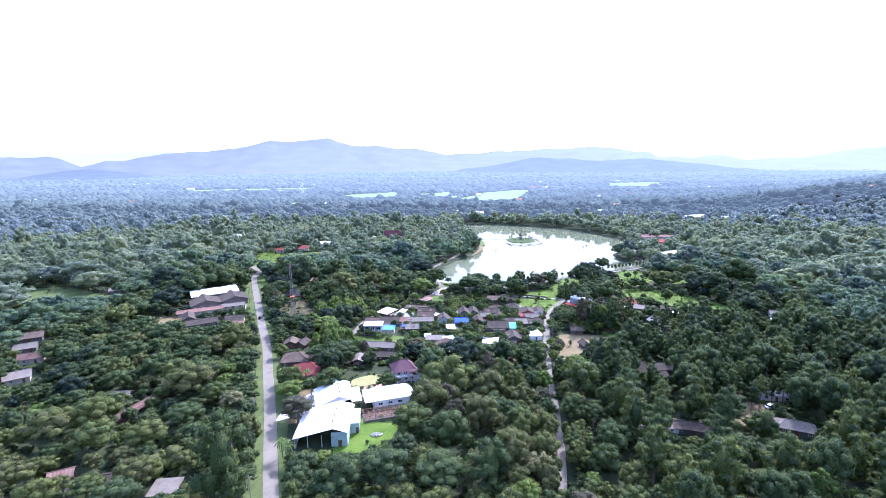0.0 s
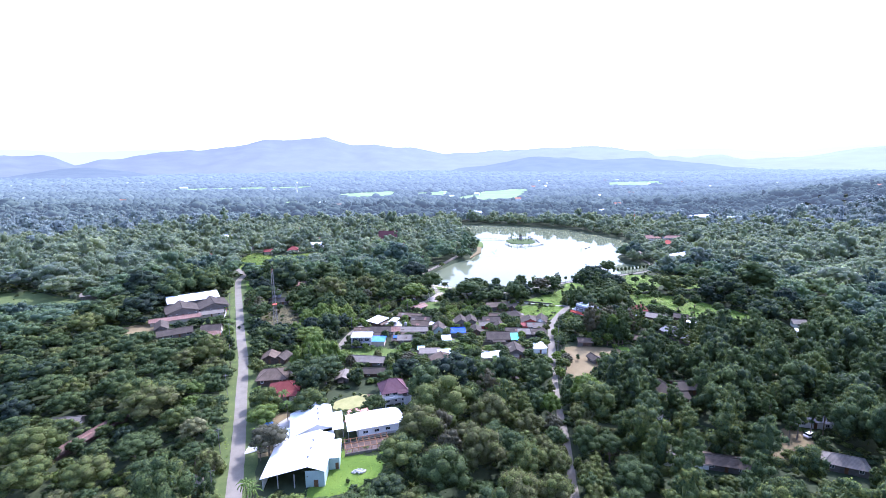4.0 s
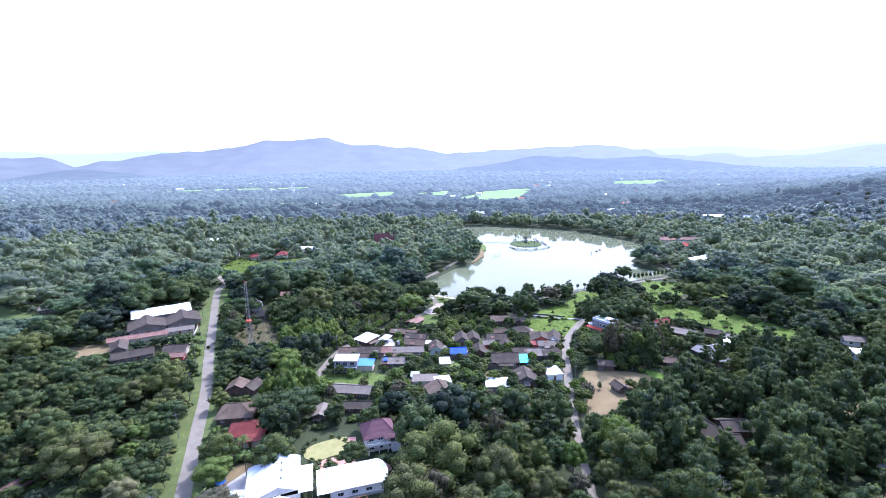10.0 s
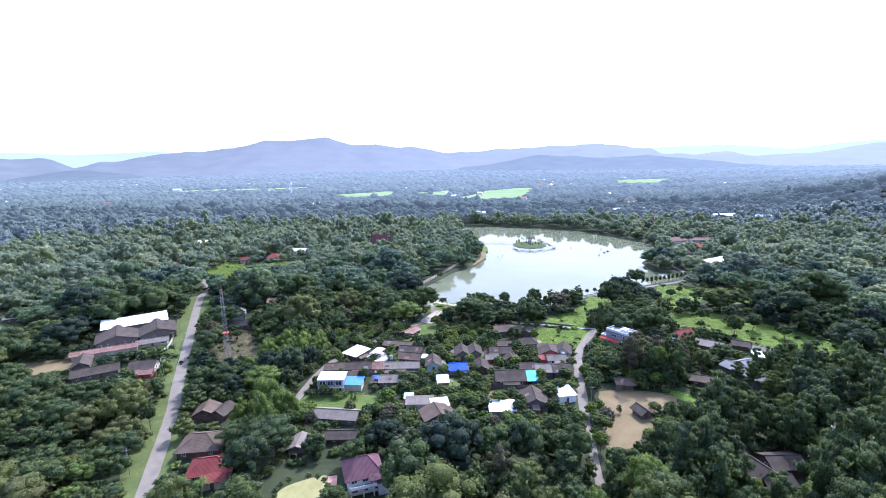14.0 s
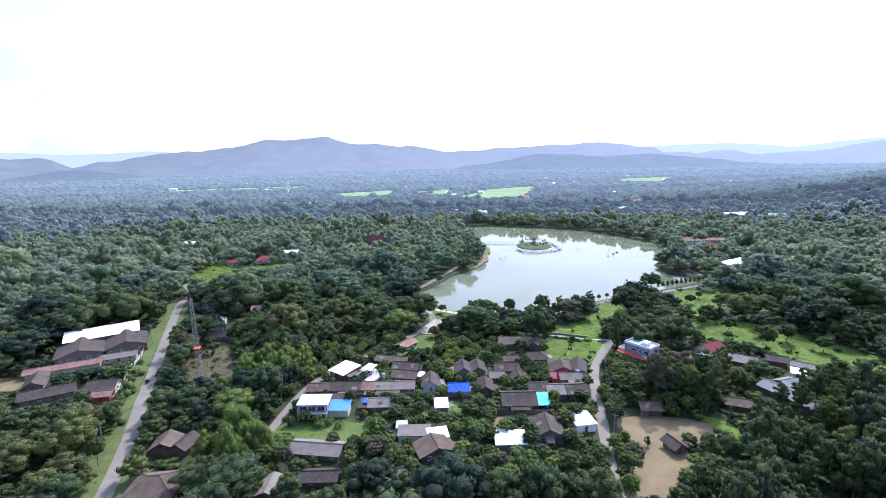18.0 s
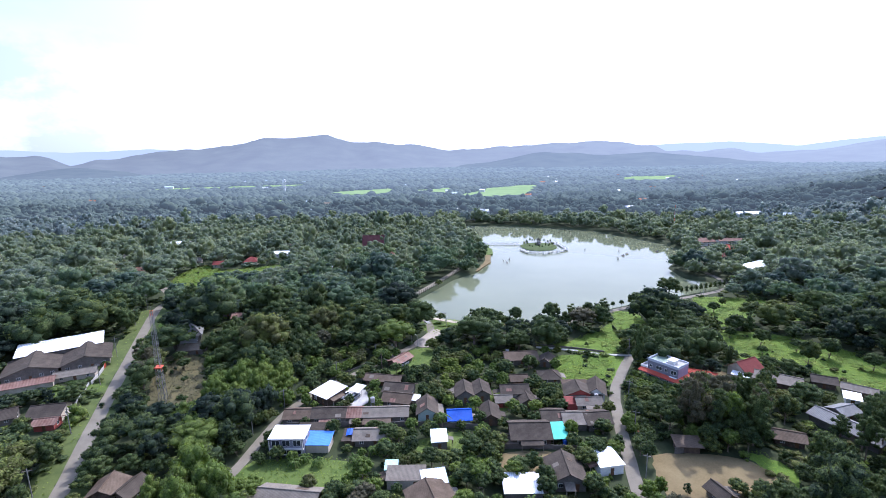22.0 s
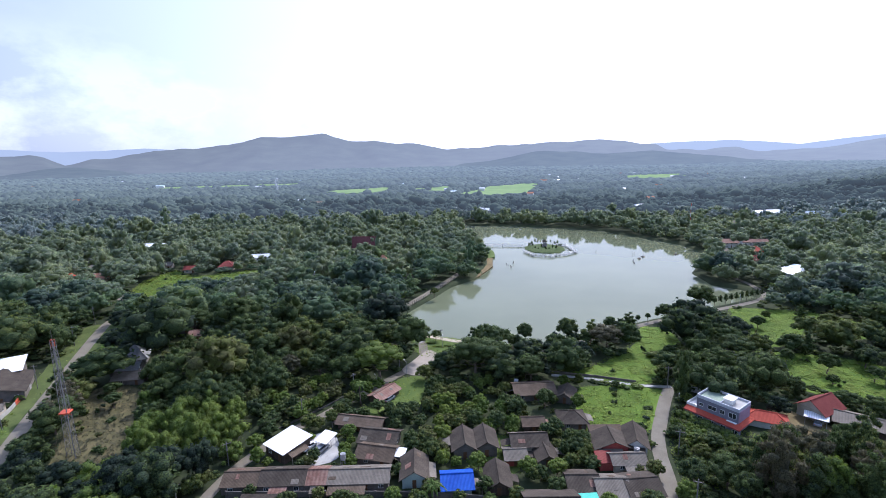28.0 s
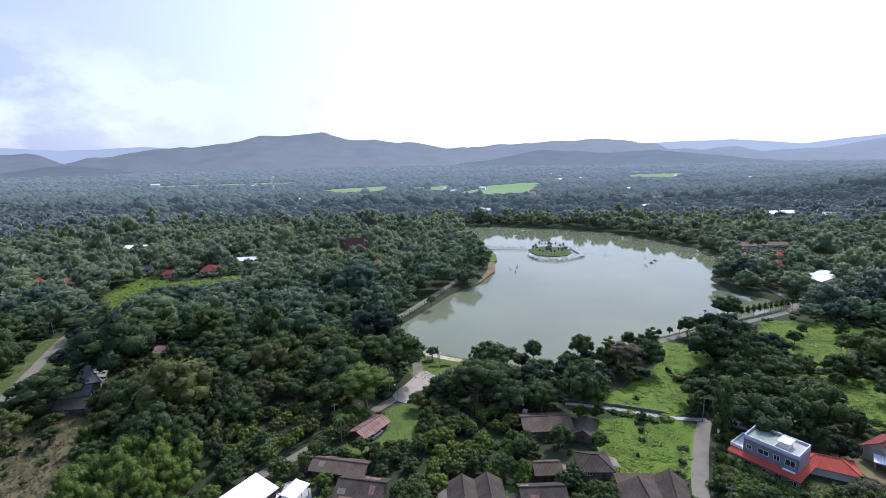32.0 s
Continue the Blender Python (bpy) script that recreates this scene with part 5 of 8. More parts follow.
    for a in ((-w / 2 - 2.7, -w / 2 - 2.5, -d / 2, d / 2 - 0.3), (-w / 2 - 2.5, -w / 2 - 0.15, -d / 2, -d / 2 + 0.2), (-w / 2 - 2.5, -w / 2 - 0.15, d / 2 - 0.5, d / 2 - 0.3)):
        part("balustrade", box(a[0], a[1], a[2], a[3], 2.9, 3.6), FRAMEW, e)
    e = empty("house", pose(78.2, 279.4, GZ, 0, 0, -24), "low wing with red tiled hipped roof", "house", "eastern houses")
    FOOT.append((78.2, 279.4, 5.4, 3.4, -24))
    walls(e, 9.4, 5.0, 2.5, PLASTER)
    hip_roof(e, 9.4, 5.0, 2.5, 1.3, "redskirt", 0.7)


roof_terrace_house()


# ---- foliage ----
def unit_blob(rng, sub, bumps):
    """A rough closed lump: directions of an icosphere, pushed in and out."""
    bm = bmesh.new()
    bmesh.ops.create_icosphere(bm, subdivisions=sub, radius=1.0)
    bm.verts.ensure_lookup_table()
    v = np.array([p.co[:] for p in bm.verts])
    f = np.array([[q.index for q in p.verts] for p in bm.faces])
    bm.free()
    v *= (1 + bumps * rng.uniform(-1, 1, (len(v), 1)))
    return v, f


def leaf_cards(rng, pos, nrm, size, loose=0.55):
    """Small leaf clumps at given places, a triangle each, turned roughly outwards."""
    n = len(pos)
    nn = nrm + loose * rng.normal(size=(n, 3))
    nn /= np.linalg.norm(nn, axis=1, keepdims=True) + 1e-9
    nn *= np.where((nn * nrm).sum(1, keepdims=True) < 0, -1.0, 1.0)
    a = np.cross(nn, rng.normal(size=(n, 3)))
    a /= np.linalg.norm(a, axis=1, keepdims=True) + 1e-9
    b = np.cross(nn, a)
    s = size * rng.uniform(0.55, 1.3, (n, 1))
    v = np.stack([pos - a * s * 0.62 - b * s * 0.35, pos + a * s * 0.62 - b * s * 0.35, pos + b * s * 0.75 - nn * s * 0.15], 1).reshape(-1, 3)
    m = nrm * 0.8 + nn * 0.55
    m /= np.linalg.norm(m, axis=1, keepdims=True) + 1e-9
    return v, np.arange(n * 3).reshape(n, 3), np.repeat(m, 3, axis=0)


def crown_lobes(rng, shape, k):
    """Centres and radii of the boughs' leafy heads in a crown of unit width and height."""
    lobes = []
    if shape == "round":
        lobes.append(((0, 0, 0.50), (0.34, 0.34, 0.36)))
        for j in range(k):
            u = (j + 0.5) / k
            a, up = 2.4 * j + rng.uniform(-0.5, 0.5), 1.0 - 1.25 * u
            o = math.sqrt(max(0.0, 1 - up * up)) * rng.uniform(0.82, 1.1)
            r = rng.uniform(0.105, 0.185) * (16 / k) ** 0.4
            lobes.append(((0.36 * o * math.cos(a), 0.36 * o * math.sin(a), 0.47 + 0.36 * up * rng.uniform(0.85, 1.1)), (r, r, r * 0.85)))
    elif shape == "tall":
        lobes.append(((0, 0, 0.45), (0.2, 0.2, 0.42)))
        for j in range(k):
            u = (j + 0.5) / k
            a = 2.4 * j + rng.uniform(-0.6, 0.6)
            wide = 0.36 * math.sin(math.pi * min(1.0, 0.16 + 0.80 * u)) ** 0.8 * rng.uniform(0.65, 1.12)
            r = rng.uniform(0.11, 0.185) * (1.1 - 0.35 * u) * (16 / k) ** 0.4
            lobes.append(((wide * math.cos(a), wide * math.sin(a), 0.08 + 0.84 * u + rng.uniform(-0.03, 0.03)), (r, r, r * 0.6)))
    elif shape == "spread":
        lobes.append(((0, 0, 0.55), (0.36, 0.36, 0.22)))
        for j in range(k):
            u = (j + 0.5) / k
            a, o = 2.4 * j + rng.uniform(-0.4, 0.4), 0.40 * math.sqrt(u) * rng.uniform(0.85, 1.1)
            r = rng.uniform(0.10, 0.165) * (16 / k) ** 0.4
            lobes.append(((o * math.cos(a), o * math.sin(a), 0.80 - 0.9 * o * o * 2.2 + rng.uniform(-0.1, 0.04)), (r, r, r * 0.8)))
    elif shape == "feather":
        for j in range(k):
            a = 2.4 * j + rng.uniform(-0.4, 0.4)
            o = 0.40 * math.sqrt((j + 0.5) / k) * rng.uniform(0.85, 1.1)
            r = rng.uniform(0.10, 0.16) * (16 / k) ** 0.4
            lobes.append(((o * math.cos(a), o * math.sin(a), 0.82 - 1.1 * o + rng.uniform(-0.2, 0.08)), (r, r, r * 1.25)))
        lobes.append(((0, 0, 0.36), (0.26, 0.26, 0.36)))
    else:
        for j in range(max(4, k // 2)):
            a = 2.4 * j + rng.uniform(-0.4, 0.4)
            o = rng.uniform(0.06, 0.34)
            r = rng.uniform(0.15, 0.26)
            lobes.append(((o * math.cos(a), o * math.sin(a), rng.uniform(0.2, 0.65) - 0.4 * o), (r, r, r * 0.9)))
    return [(np.array(c, float), np.array(r, float)) for c, r in lobes]


def make_crown(rng, shape, leaves, size, heads=16, core=0.86):
    """A crown of unit height and width: many leafy heads, their cores tinted darker for inner shade. Returns vertices,
    triangles, tints and normals.
    """
    vs, ts, tint, ns, n0 = [], [], [], [], 0
    lobes = crown_lobes(rng, shape, heads)
    area = np.array([o[1][0] * o[1][2] for o in lobes])
    if shape not in ("shrub", "feather"):
        area[0] *= 0.25
    share = np.maximum(2, (leaves * area / area.sum()).astype(int))
    for (c, r), cnt in zip(lobes, share):
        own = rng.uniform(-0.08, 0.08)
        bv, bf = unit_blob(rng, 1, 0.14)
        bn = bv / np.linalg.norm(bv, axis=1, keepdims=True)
        # lower tint on the core puts a little of the crown's inner shade into colour
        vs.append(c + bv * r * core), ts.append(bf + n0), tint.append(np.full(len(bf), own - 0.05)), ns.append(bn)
        n0 += len(bv)
        d = rng.normal(size=(cnt, 3))
        d[:, 2] = d[:, 2] * 0.9 + 0.25
        d /= np.linalg.norm(d, axis=1, keepdims=True)
        lift = 1.0 + 0.16 * np.sin(d[:, :1] * 7 + c[0] * 40) * np.sin(d[:, 1:2] * 7 + c[1] * 40)
        lv, lt, ln = leaf_cards(rng, c + d * r * lift * rng.uniform(0.84, 1.14, (cnt, 1)), d, size, 0.9 if shape == "feather" else 0.55)
        vs.append(lv), ts.append(lt + n0), ns.append(ln)
        tint.append(own + rng.uniform(-0.13, 0.13, cnt))
        n0 += len(lv)
    return np.concatenate(vs), np.concatenate(ts), np.concatenate(tint), np.concatenate(ns)


def make_trunk(rng, shape):
    """A tapered trunk with limbs that reach into a crown; unit width and height, the crown starts at zero."""
    bm = bmesh.new()
    r = 0.028
    top = Vector((rng.uniform(-0.03, 0.03), rng.uniform(-0.03, 0.03), 0.55))
    segs = [(Vector((0, 0, -0.62)), r * 1.5), (Vector((0, 0, -0.5)), r * 1.05), (Vector((0.015, 0, -0.1)), r * 0.9), (top * 0.5, r * 0.7), (top, r * 0.3)]

    def tube(points, sides=6):
        rings = []
        for p, rad in points:
            rings.append([bm.verts.new(p + Vector((rad * math.cos(6.283 * i / sides), rad * math.sin(6.283 * i / sides), 0))) for i in range(sides)])
        for a, b in zip(rings, rings[1:]):
            for i in range(sides):
                bm.faces.new((a[i], a[(i + 1) % sides], b[(i + 1) % sides], b[i]))
        bm.faces.new(rings[0][::-1]), bm.faces.new(rings[-1])
    tube(segs)
    for j in range(5):
        a = 6.283 * j / 5 + rng.uniform(-0.4, 0.4)
        z = rng.uniform(-0.1, 0.25)
        o = 0.3 if shape != "tall" else 0.18
        tube([(Vector((0, 0, z)), r * 0.6), (Vector((o * 0.5 * math.cos(a), o * 0.5 * math.sin(a), z + 0.18)), r * 0.4), (Vector((o * math.cos(a), o * math.sin(a), z + 0.36)), r * 0.18)], 5)
    return bm


RNG = np.random.default_rng(7)
SHAPES = ["round", "tall", "spread", "feather", "shrub"]


# ---- where trees may stand ----
FOOT += [(-161.5, 303.5, 15, 5, 36), (-119.0, 306.0, 9, 6, -50)]     # added tree-free patches: no tree shadows on the storehouse roof, hamlet yard in view
FX = [f[:4] + (radians(f[4]),) for f in FOOT]
FX2 = [f[:4] + (radians(f[4]),) for f in FOOT2]


def near_house(px, py, grow):
    hit = np.zeros(px.shape, bool)
    for x, y, hw, hd, a in FX + (FX2 if grow >= 0 else []):
        dx, dy = px - x, py - y
        u, v = dx * math.cos(a) + dy * math.sin(a), -dx * math.sin(a) + dy * math.cos(a)
        hit |= (np.abs(u) < hw + grow) & (np.abs(v) < hd + grow)
    return hit


GROVES = [[(-91, 258), (-89, 279), (-64, 281), (-55, 258), (-70, 254)], [(-76, 205), (-76, 220), (-57, 221), (-57, 204)]]
SANDY = [(78.4, 266.6), (84.0, 264.4), (88.0, 271.0), (84.0, 273.4)]


def open_ground(px, py, grow=0.0):
    """Roads, clearings, bamboo groves, houses and water: no stems here."""
    o = (line_dist(px, py, ROAD) < 4.6 + grow) & (py < 364) | (line_dist(px, py, ROAD) < 3.3)
    for pl in GROVES + [SANDY]:
        o |= inside(px, py, pl)
    for ln, w in ((LANE_LOW, 1.5), (LANE_UP, 2.4), (VROAD, 2.4), (SHORE, 2.6), (RSHORE, 2.2)):
        o |= line_dist(px, py, ln) < w + grow
    for pl in MEADOWS + LAWNS + EARTHS + [PLAZA, [(-54, 175), (-54, 190), (-36, 194), (-28, 192), (-28, 174)]]:
        o |= inside(px, py, pl)
    return o


def in_lake(px, py, grow):
    return inside(px, py, LAKE) | (line_dist(px, py, LAKE, True) < grow)


LOW_SLOPE = [(44, 254), (49, 272), (54, 283), (60, 288), (66, 276), (76, 272), (84, 276), (84, 268), (70, 263), (58, 254)]
GAP_SIGHT = [(-92, 221), (-76, 221), (-76, 213), (-91, 213)]
SIGHT = [(-48, 179), (-45, 185), (-37, 188), (-34, 176), (-43, 175)]


def headroom(px, py):
    """The greatest height at which a tree still leaves houses, lanes and clearings behind it in view from the flight line."""
    room = np.full(px.shape, 40.0)
    for back, eye in ((115, 76.0), (165, 82.0)):
        cy = np.clip(py - back, 0, 178)
        d = np.hypot(px, py - cy)
        ux, uy = px / d, (py - cy) / d
        for k in (1.5, 3.0, 4.5, 6.5, 9.0, 12.0, 15.0, 19.0, 24.0, 30.0, 40.0):
            qx, qy = px + ux * k, py + uy * k
            hide = near_house(qx, qy, -0.4) | (line_dist(qx, qy, LANE) < 0.9) | ((line_dist(qx, qy, ROAD) < 2.6) & (qy < 366))
            grass = np.zeros(px.shape, bool)
            for pl in MEADOWS[:2] + [MEADOWS[6], SANDY, EARTHS[1], SIGHT, GAP_SIGHT]:
                hide |= inside(qx, qy, pl)
            for pl in MEADOWS[2:] + LAWNS[:2] + LAWNS[4:6] + EARTHS[:3] + [EARTHS[7], PLAZA, SIGHT]:
                grass |= inside(qx, qy, pl)
            room = np.where(hide, np.minimum(room, eye * k / (d + k)), np.where(grass, np.minimum(room, 2.0 + 1.4 * eye * k / (d + k)), room))
    return np.where(inside(px, py, LOW_SLOPE), np.minimum(room, 4.6), room)


def scatter(x0, x1, y0, y1, step, rng, jitter=0.42, spread=1.06):
    xs, ys = np.arange(x0, x1, step), np.arange(y0, y1, step)
    gx, gy = np.meshgrid(xs, ys)
    gx, gy = gx.ravel() + rng.uniform(-jitter, jitter, gx.size) * step, gy.ravel() + rng.uniform(-jitter, jitter, gx.size) * step
    keep = (gx > -gy * spread * 1.1 - 30) & (gx < gy * spread * 0.92 + 30)
    return gx[keep], gy[keep]


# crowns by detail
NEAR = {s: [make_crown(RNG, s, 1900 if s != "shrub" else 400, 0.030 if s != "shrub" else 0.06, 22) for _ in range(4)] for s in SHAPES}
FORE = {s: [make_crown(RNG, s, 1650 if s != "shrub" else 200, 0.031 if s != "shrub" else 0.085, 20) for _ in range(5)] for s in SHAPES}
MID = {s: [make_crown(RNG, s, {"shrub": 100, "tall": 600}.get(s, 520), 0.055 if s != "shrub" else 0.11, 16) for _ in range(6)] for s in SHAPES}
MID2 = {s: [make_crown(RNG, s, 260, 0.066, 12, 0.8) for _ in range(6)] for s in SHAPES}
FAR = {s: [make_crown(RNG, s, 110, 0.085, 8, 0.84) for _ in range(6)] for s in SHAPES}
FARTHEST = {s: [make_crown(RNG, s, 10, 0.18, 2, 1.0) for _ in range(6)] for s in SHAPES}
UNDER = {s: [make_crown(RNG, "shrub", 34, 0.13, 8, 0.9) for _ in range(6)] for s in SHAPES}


def wood(name, trees, templates, material, label, rng, flat=0.0):
    """One mesh for many trees. trees: x, y, z, width, height, shape number, tint."""
    vs, ts, tn, ns, n0 = [], [], [], [], 0
    for x, y, z, w, h, s, tint in trees:
        bank = templates[SHAPES[int(s)]]
        v, t, ti, nv = bank[rng.integers(len(bank))]
        a = rng.uniform(0, 6.283)
        c, sn = math.cos(a), math.sin(a)
        vs.append(np.stack([x + w * (v[:, 0] * c - v[:, 1] * sn), y + w * (v[:, 0] * sn + v[:, 1] * c), z + h * v[:, 2]], 1))
        ns.append(np.stack([nv[:, 0] * c - nv[:, 1] * sn, nv[:, 0] * sn + nv[:, 1] * c, nv[:, 2]], 1))
        ts.append(t + n0), tn.append(ti + tint)
        n0 += len(v)
    if vs:
        if flat:
            ns = [(1 - flat) * m + np.array((0, 0, flat)) for m in ns]
        ob = new(name, raw_mesh(name, np.concatenate(vs), np.concatenate(ts), material, np.concatenate(tn), smooth=True, normals=np.concatenate(ns)))
        tagged(ob, label, "woodland", kind="stuff")


def zone_tree(px, py, rng):
    """Width, height, shape and tint of the tree that suits the place."""
    u = rng.random()
    east = px > 45 and py < 260 and px > (py - 130) * 0.15
    patch = noise.noise(Vector((px * 0.022, py * 0.022, 4.0)))
    clump = noise.noise(Vector((px * 0.05, py * 0.05, 9.0)))
    size = math.exp(0.28 * clump + rng.normal() * 0.21)
    tint = 0.29 + 0.55 * patch + 0.25 * clump + rng.normal() * 0.16
    if 42 < px < 68 and 226 < py < 286:
        h = rng.uniform(3.5, 8.0) * size
        return h * rng.uniform(0.8, 1.1), h, (0 if u < 0.5 else 3 if u < 0.75 else 4), tint + 0.22
    if east:
        if rng.random() < 0.42:
            h = rng.uniform(3.0, 6.5)
            return h * rng.uniform(0.9, 1.2), h, (0 if u < 0.7 else 4), tint + 0.1
        # lowest tint of the eastern trees raised slightly to imitate haze
        h = min(19.5, rng.uniform(12, 17.5) * size)
        return h * rng.uniform(0.46, 0.62), h, (1 if u < 0.75 else 0), 0.11 + 0.42 * abs(tint - 0.08)
    if px > 0 and py < 215:
        h = rng.uniform(8.5, 12) * size
        return h * rng.uniform(0.62, 0.85), h, (0 if u < 0.6 else 1 if u < 0.85 else 2), tint
    if px < -70 and py < 250:
        h = rng.uniform(5.5, 9.5) * size
        return h * rng.uniform(0.68, 0.98), h, (0 if u < 0.75 else 2 if u < 0.9 else 4), tint + 0.1
    if -110 < px < -45 and 225 < py < 330:
        h = rng.uniform(7.5, 11) * size
        return h * rng.uniform(0.6, 0.85), h, (3 if u < 0.35 else 0), tint + 0.03
    h = rng.uniform(6.5, 13.5) * size
    if u > 0.9:
        return h * rng.uniform(0.5, 0.7), h * 1.2, 1, tint - 0.2
    return h * rng.uniform(0.75, 1.15), h, (0 if u < 0.58 else 2 if u < 0.78 else 3), tint


def settle(rows, close=0.31):
    """From many seedlings keep the broadest first, so that crowns touch and small trees fill the gaps."""
    cells, kept = {}, []
    for r in sorted(rows, key=lambda q: -q[2]):
        x, y, w = r[:3]
        i, j = int(x // 8), int(y // 8)
        if all((x - p[0]) ** 2 + (y - p[1]) ** 2 > (close * (w + p[2])) ** 2 for a in (-2, -1, 0, 1, 2) for b in (-2, -1, 0, 1, 2) for p in cells.get((i + a, j + b), ())):
            cells.setdefault((i, j), []).append(r)
            kept.append(r)
    return kept


TREE_LABELS = {0: ("dense round-crowned broadleaf tree", "tree"), 1: ("tall slender woodland tree with dark foliage", "tree"), 2: ("broad spreading tree with a layered crown", "tree"),
               3: ("feathery light green bamboo clump", "bamboo"), 4: ("low leafy green shrub", "shrub")}
NEAR_MESH = {}
for s in SHAPES:
    for k, (v, t, ti, nv) in enumerate(NEAR[s]):
        for mat in (LEAF, LEAF_BRIGHT, LEAF_DRY, LEAF_CREAM):
            NEAR_MESH[s, k, mat.name] = raw_mesh("crown", v, t, mat, ti + 0.3, smooth=True, normals=nv)
TRUNKS = {}
for s in SHAPES:
    me = bpy.data.meshes.new("trunk")
    bm = make_trunk(RNG, s)
    bm.to_mesh(me), bm.free()
    me.materials.append(BARK)
    TRUNKS[s] = me


def tree(x, y, w, h, s, rng, mat=None, label="", z=None, clear=0.22):
    """A single tree: trunk and crown under an empty at its foot."""
    name = "bamboo" if s == 3 else "shrub" if s == 4 else "tree"
    e = empty(name, pose(x, y, GZ - 0.1 if z is None else z, 0, 0, float(rng.uniform(0, 360))), label or TREE_LABELS[s][0], TREE_LABELS[s][1], "trees")
    key = SHAPES[s]
    low = clear if s in (0, 1, 2) else 0.02
    tr = new("trunk", TRUNKS[key])
    tr.parent, tr.location, tr.scale = e, (0, 0, h * low), (w, w, max(h * low / 0.6, 0.3 * h))
    cr = new("crown", NEAR_MESH[key, int(rng.integers(4)), (mat or LEAF).name])
    cr.parent, cr.location, cr.scale = e, (0, 0, h * low), (w, w, h * (1 - low))
    return e


def field_sightline(px, py):
    # trees on the camera's side are lowered to keep the rice fields in view
    m = np.zeros(px.shape, bool)
    for pl in FIELDS:
        for d in (25, 60, 95, 130, 160):
            m |= inside(px, py + d, pl)
    return m


def plant():
    rng = np.random.default_rng(11)
    # near and middle ground, out to the lake
    px, py = scatter(-460, 460, 104, 440, 3.9, rng, spread=0.97)
    keep = ~open_ground(px, py) & ~in_lake(px, py, 3) & ~near_house(px, py, 1.2)
    keep &= ~((px > -62) & (px < 44) & (py > 200) & (py < 300))
    # the strip between shore path and water stays clear in the east; so does the view over it
    keep &= ~((px > 62) & (py > 330) & (py < 424) & (in_lake(px, py, 13) | in_lake(px + 2, py + 9, 9)))
    px, py = px[keep], py[keep]
    singles, woods, woods2, low, mixed, fore = [], [], [], [], [], []
    seeds = []
    for x, y, room, ld, rd in zip(px, py, headroom(px, py), line_dist(px, py, LANE), line_dist(px, py, ROAD)):
        w, h, s, ti = zone_tree(x, y, rng)
        if rng.random() < 0.35 or (-5 < x < 75 and 312 < y < 372):
            w, h = w * 0.62, h * 0.66
        w = min(w, max(2.0, 1.75 * (ld - (1.1 if y > 222 else 0.2))), max(2.6, 1.75 * (rd - 2.4)) if y < 362 else 20)
        if h > room:
            if room < 3.6:
                w, h, s = rng.uniform(2.6, 4.6), max(1.2, min(rng.uniform(1.6, 3.4), room)), 4
            else:
                w, h = max(w * room / h, 3.2), room * rng.uniform(0.8, 1.0)
        seeds.append((x, y, w * (1.34 if x < -70 and y < 330 else 1.14), h, s, ti))
    kept = settle(seeds)
    rng.shuffle(kept)
    for x, y, w, h, s, ti in kept:
        s = int(s)
        row = (x, y, GZ - (0.1 if s == 4 else -h * 0.1), w, h * (1 if s == 4 else 0.92), s, ti)
        if s == 4:
            low.append(row)
        elif len(singles) < 120 and abs(x) < 105 and y < 330 and rng.random() < 0.5:
            singles.append((x, y, w, h, s))
        elif y < 172 and abs(x) < 150:
            fore.append(row)
        elif (y < 350 and -215 < x < 190) or (y < 350 and -60 < x < 150):
            woods.append(row)
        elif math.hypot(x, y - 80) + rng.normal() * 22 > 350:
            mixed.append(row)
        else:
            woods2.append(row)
    # undergrowth between the stems
    ux, uy = scatter(-330, 330, 100, 420, 6.4, rng, spread=0.9)
    k = ~open_ground(ux, uy, 0.3) & ~in_lake(ux, uy, 4) & ~near_house(ux, uy, 1.2) & ~((ux > -62) & (ux < 44) & (uy > 200) & (uy < 300)) & (headroom(ux, uy) > 1.6)
    under = [(x, y, GZ - 0.2, rng.uniform(5.0, 8.5), rng.uniform(1.6, 3.2), 4, rng.uniform(0.1, 0.6)) for x, y in zip(ux[k], uy[k])]
    wood("undergrowth", under, UNDER, LEAF, "dark green undergrowth between the trees", rng)
    # gardens between the village houses
    px, py = scatter(-62, 44, 200, 300, 3.2, rng, spread=2)
    keep = ~open_ground(px, py, -0.6) & ~near_house(px, py, 0.5)
    px, py = px[keep], py[keep]
    for x, y, room in zip(px, py, headroom(px, py)):
        hd = room < 3.4
        u = rng.random()
        ti = 0.35 + 0.5 * noise.noise(Vector((x * 0.06, y * 0.06, 2.0))) + rng.uniform(-0.2, 0.2)
        if hd:
            if u < 0.25:
                low.append((x, y, GZ + 0.1, rng.uniform(2.4, 3.8), rng.uniform(2.2, 3.6), 0, ti))
            elif u < 0.72:
                low.append((x, y, GZ - 0.1, rng.uniform(1.8, 3.4), rng.uniform(1.0, 2.1), 4, ti + 0.15))
        elif u < 0.26 and len(singles) < 185:
            singles.append((x, y, rng.uniform(4.4, 7.0), rng.uniform(4.4, 7.5), 0 if u < 0.2 else 2))
        elif u < 0.72:
            low.append((x, y, GZ + 0.1, rng.uniform(3.4, 5.4), rng.uniform(3.0, 5.4), 0, ti))
        elif u < 0.95:
            low.append((x, y, GZ - 0.1, rng.uniform(2.0, 3.4), rng.uniform(1.2, 2.4), 4, ti + 0.1))
    wood("woodland", fore, FORE, LEAF, "dense broadleaf woodland below the start of the flight", rng)
    wood("woodland", woods, MID, LEAF, "dense mixed broadleaf woodland round the village", rng)
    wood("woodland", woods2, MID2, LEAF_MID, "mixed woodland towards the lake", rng)
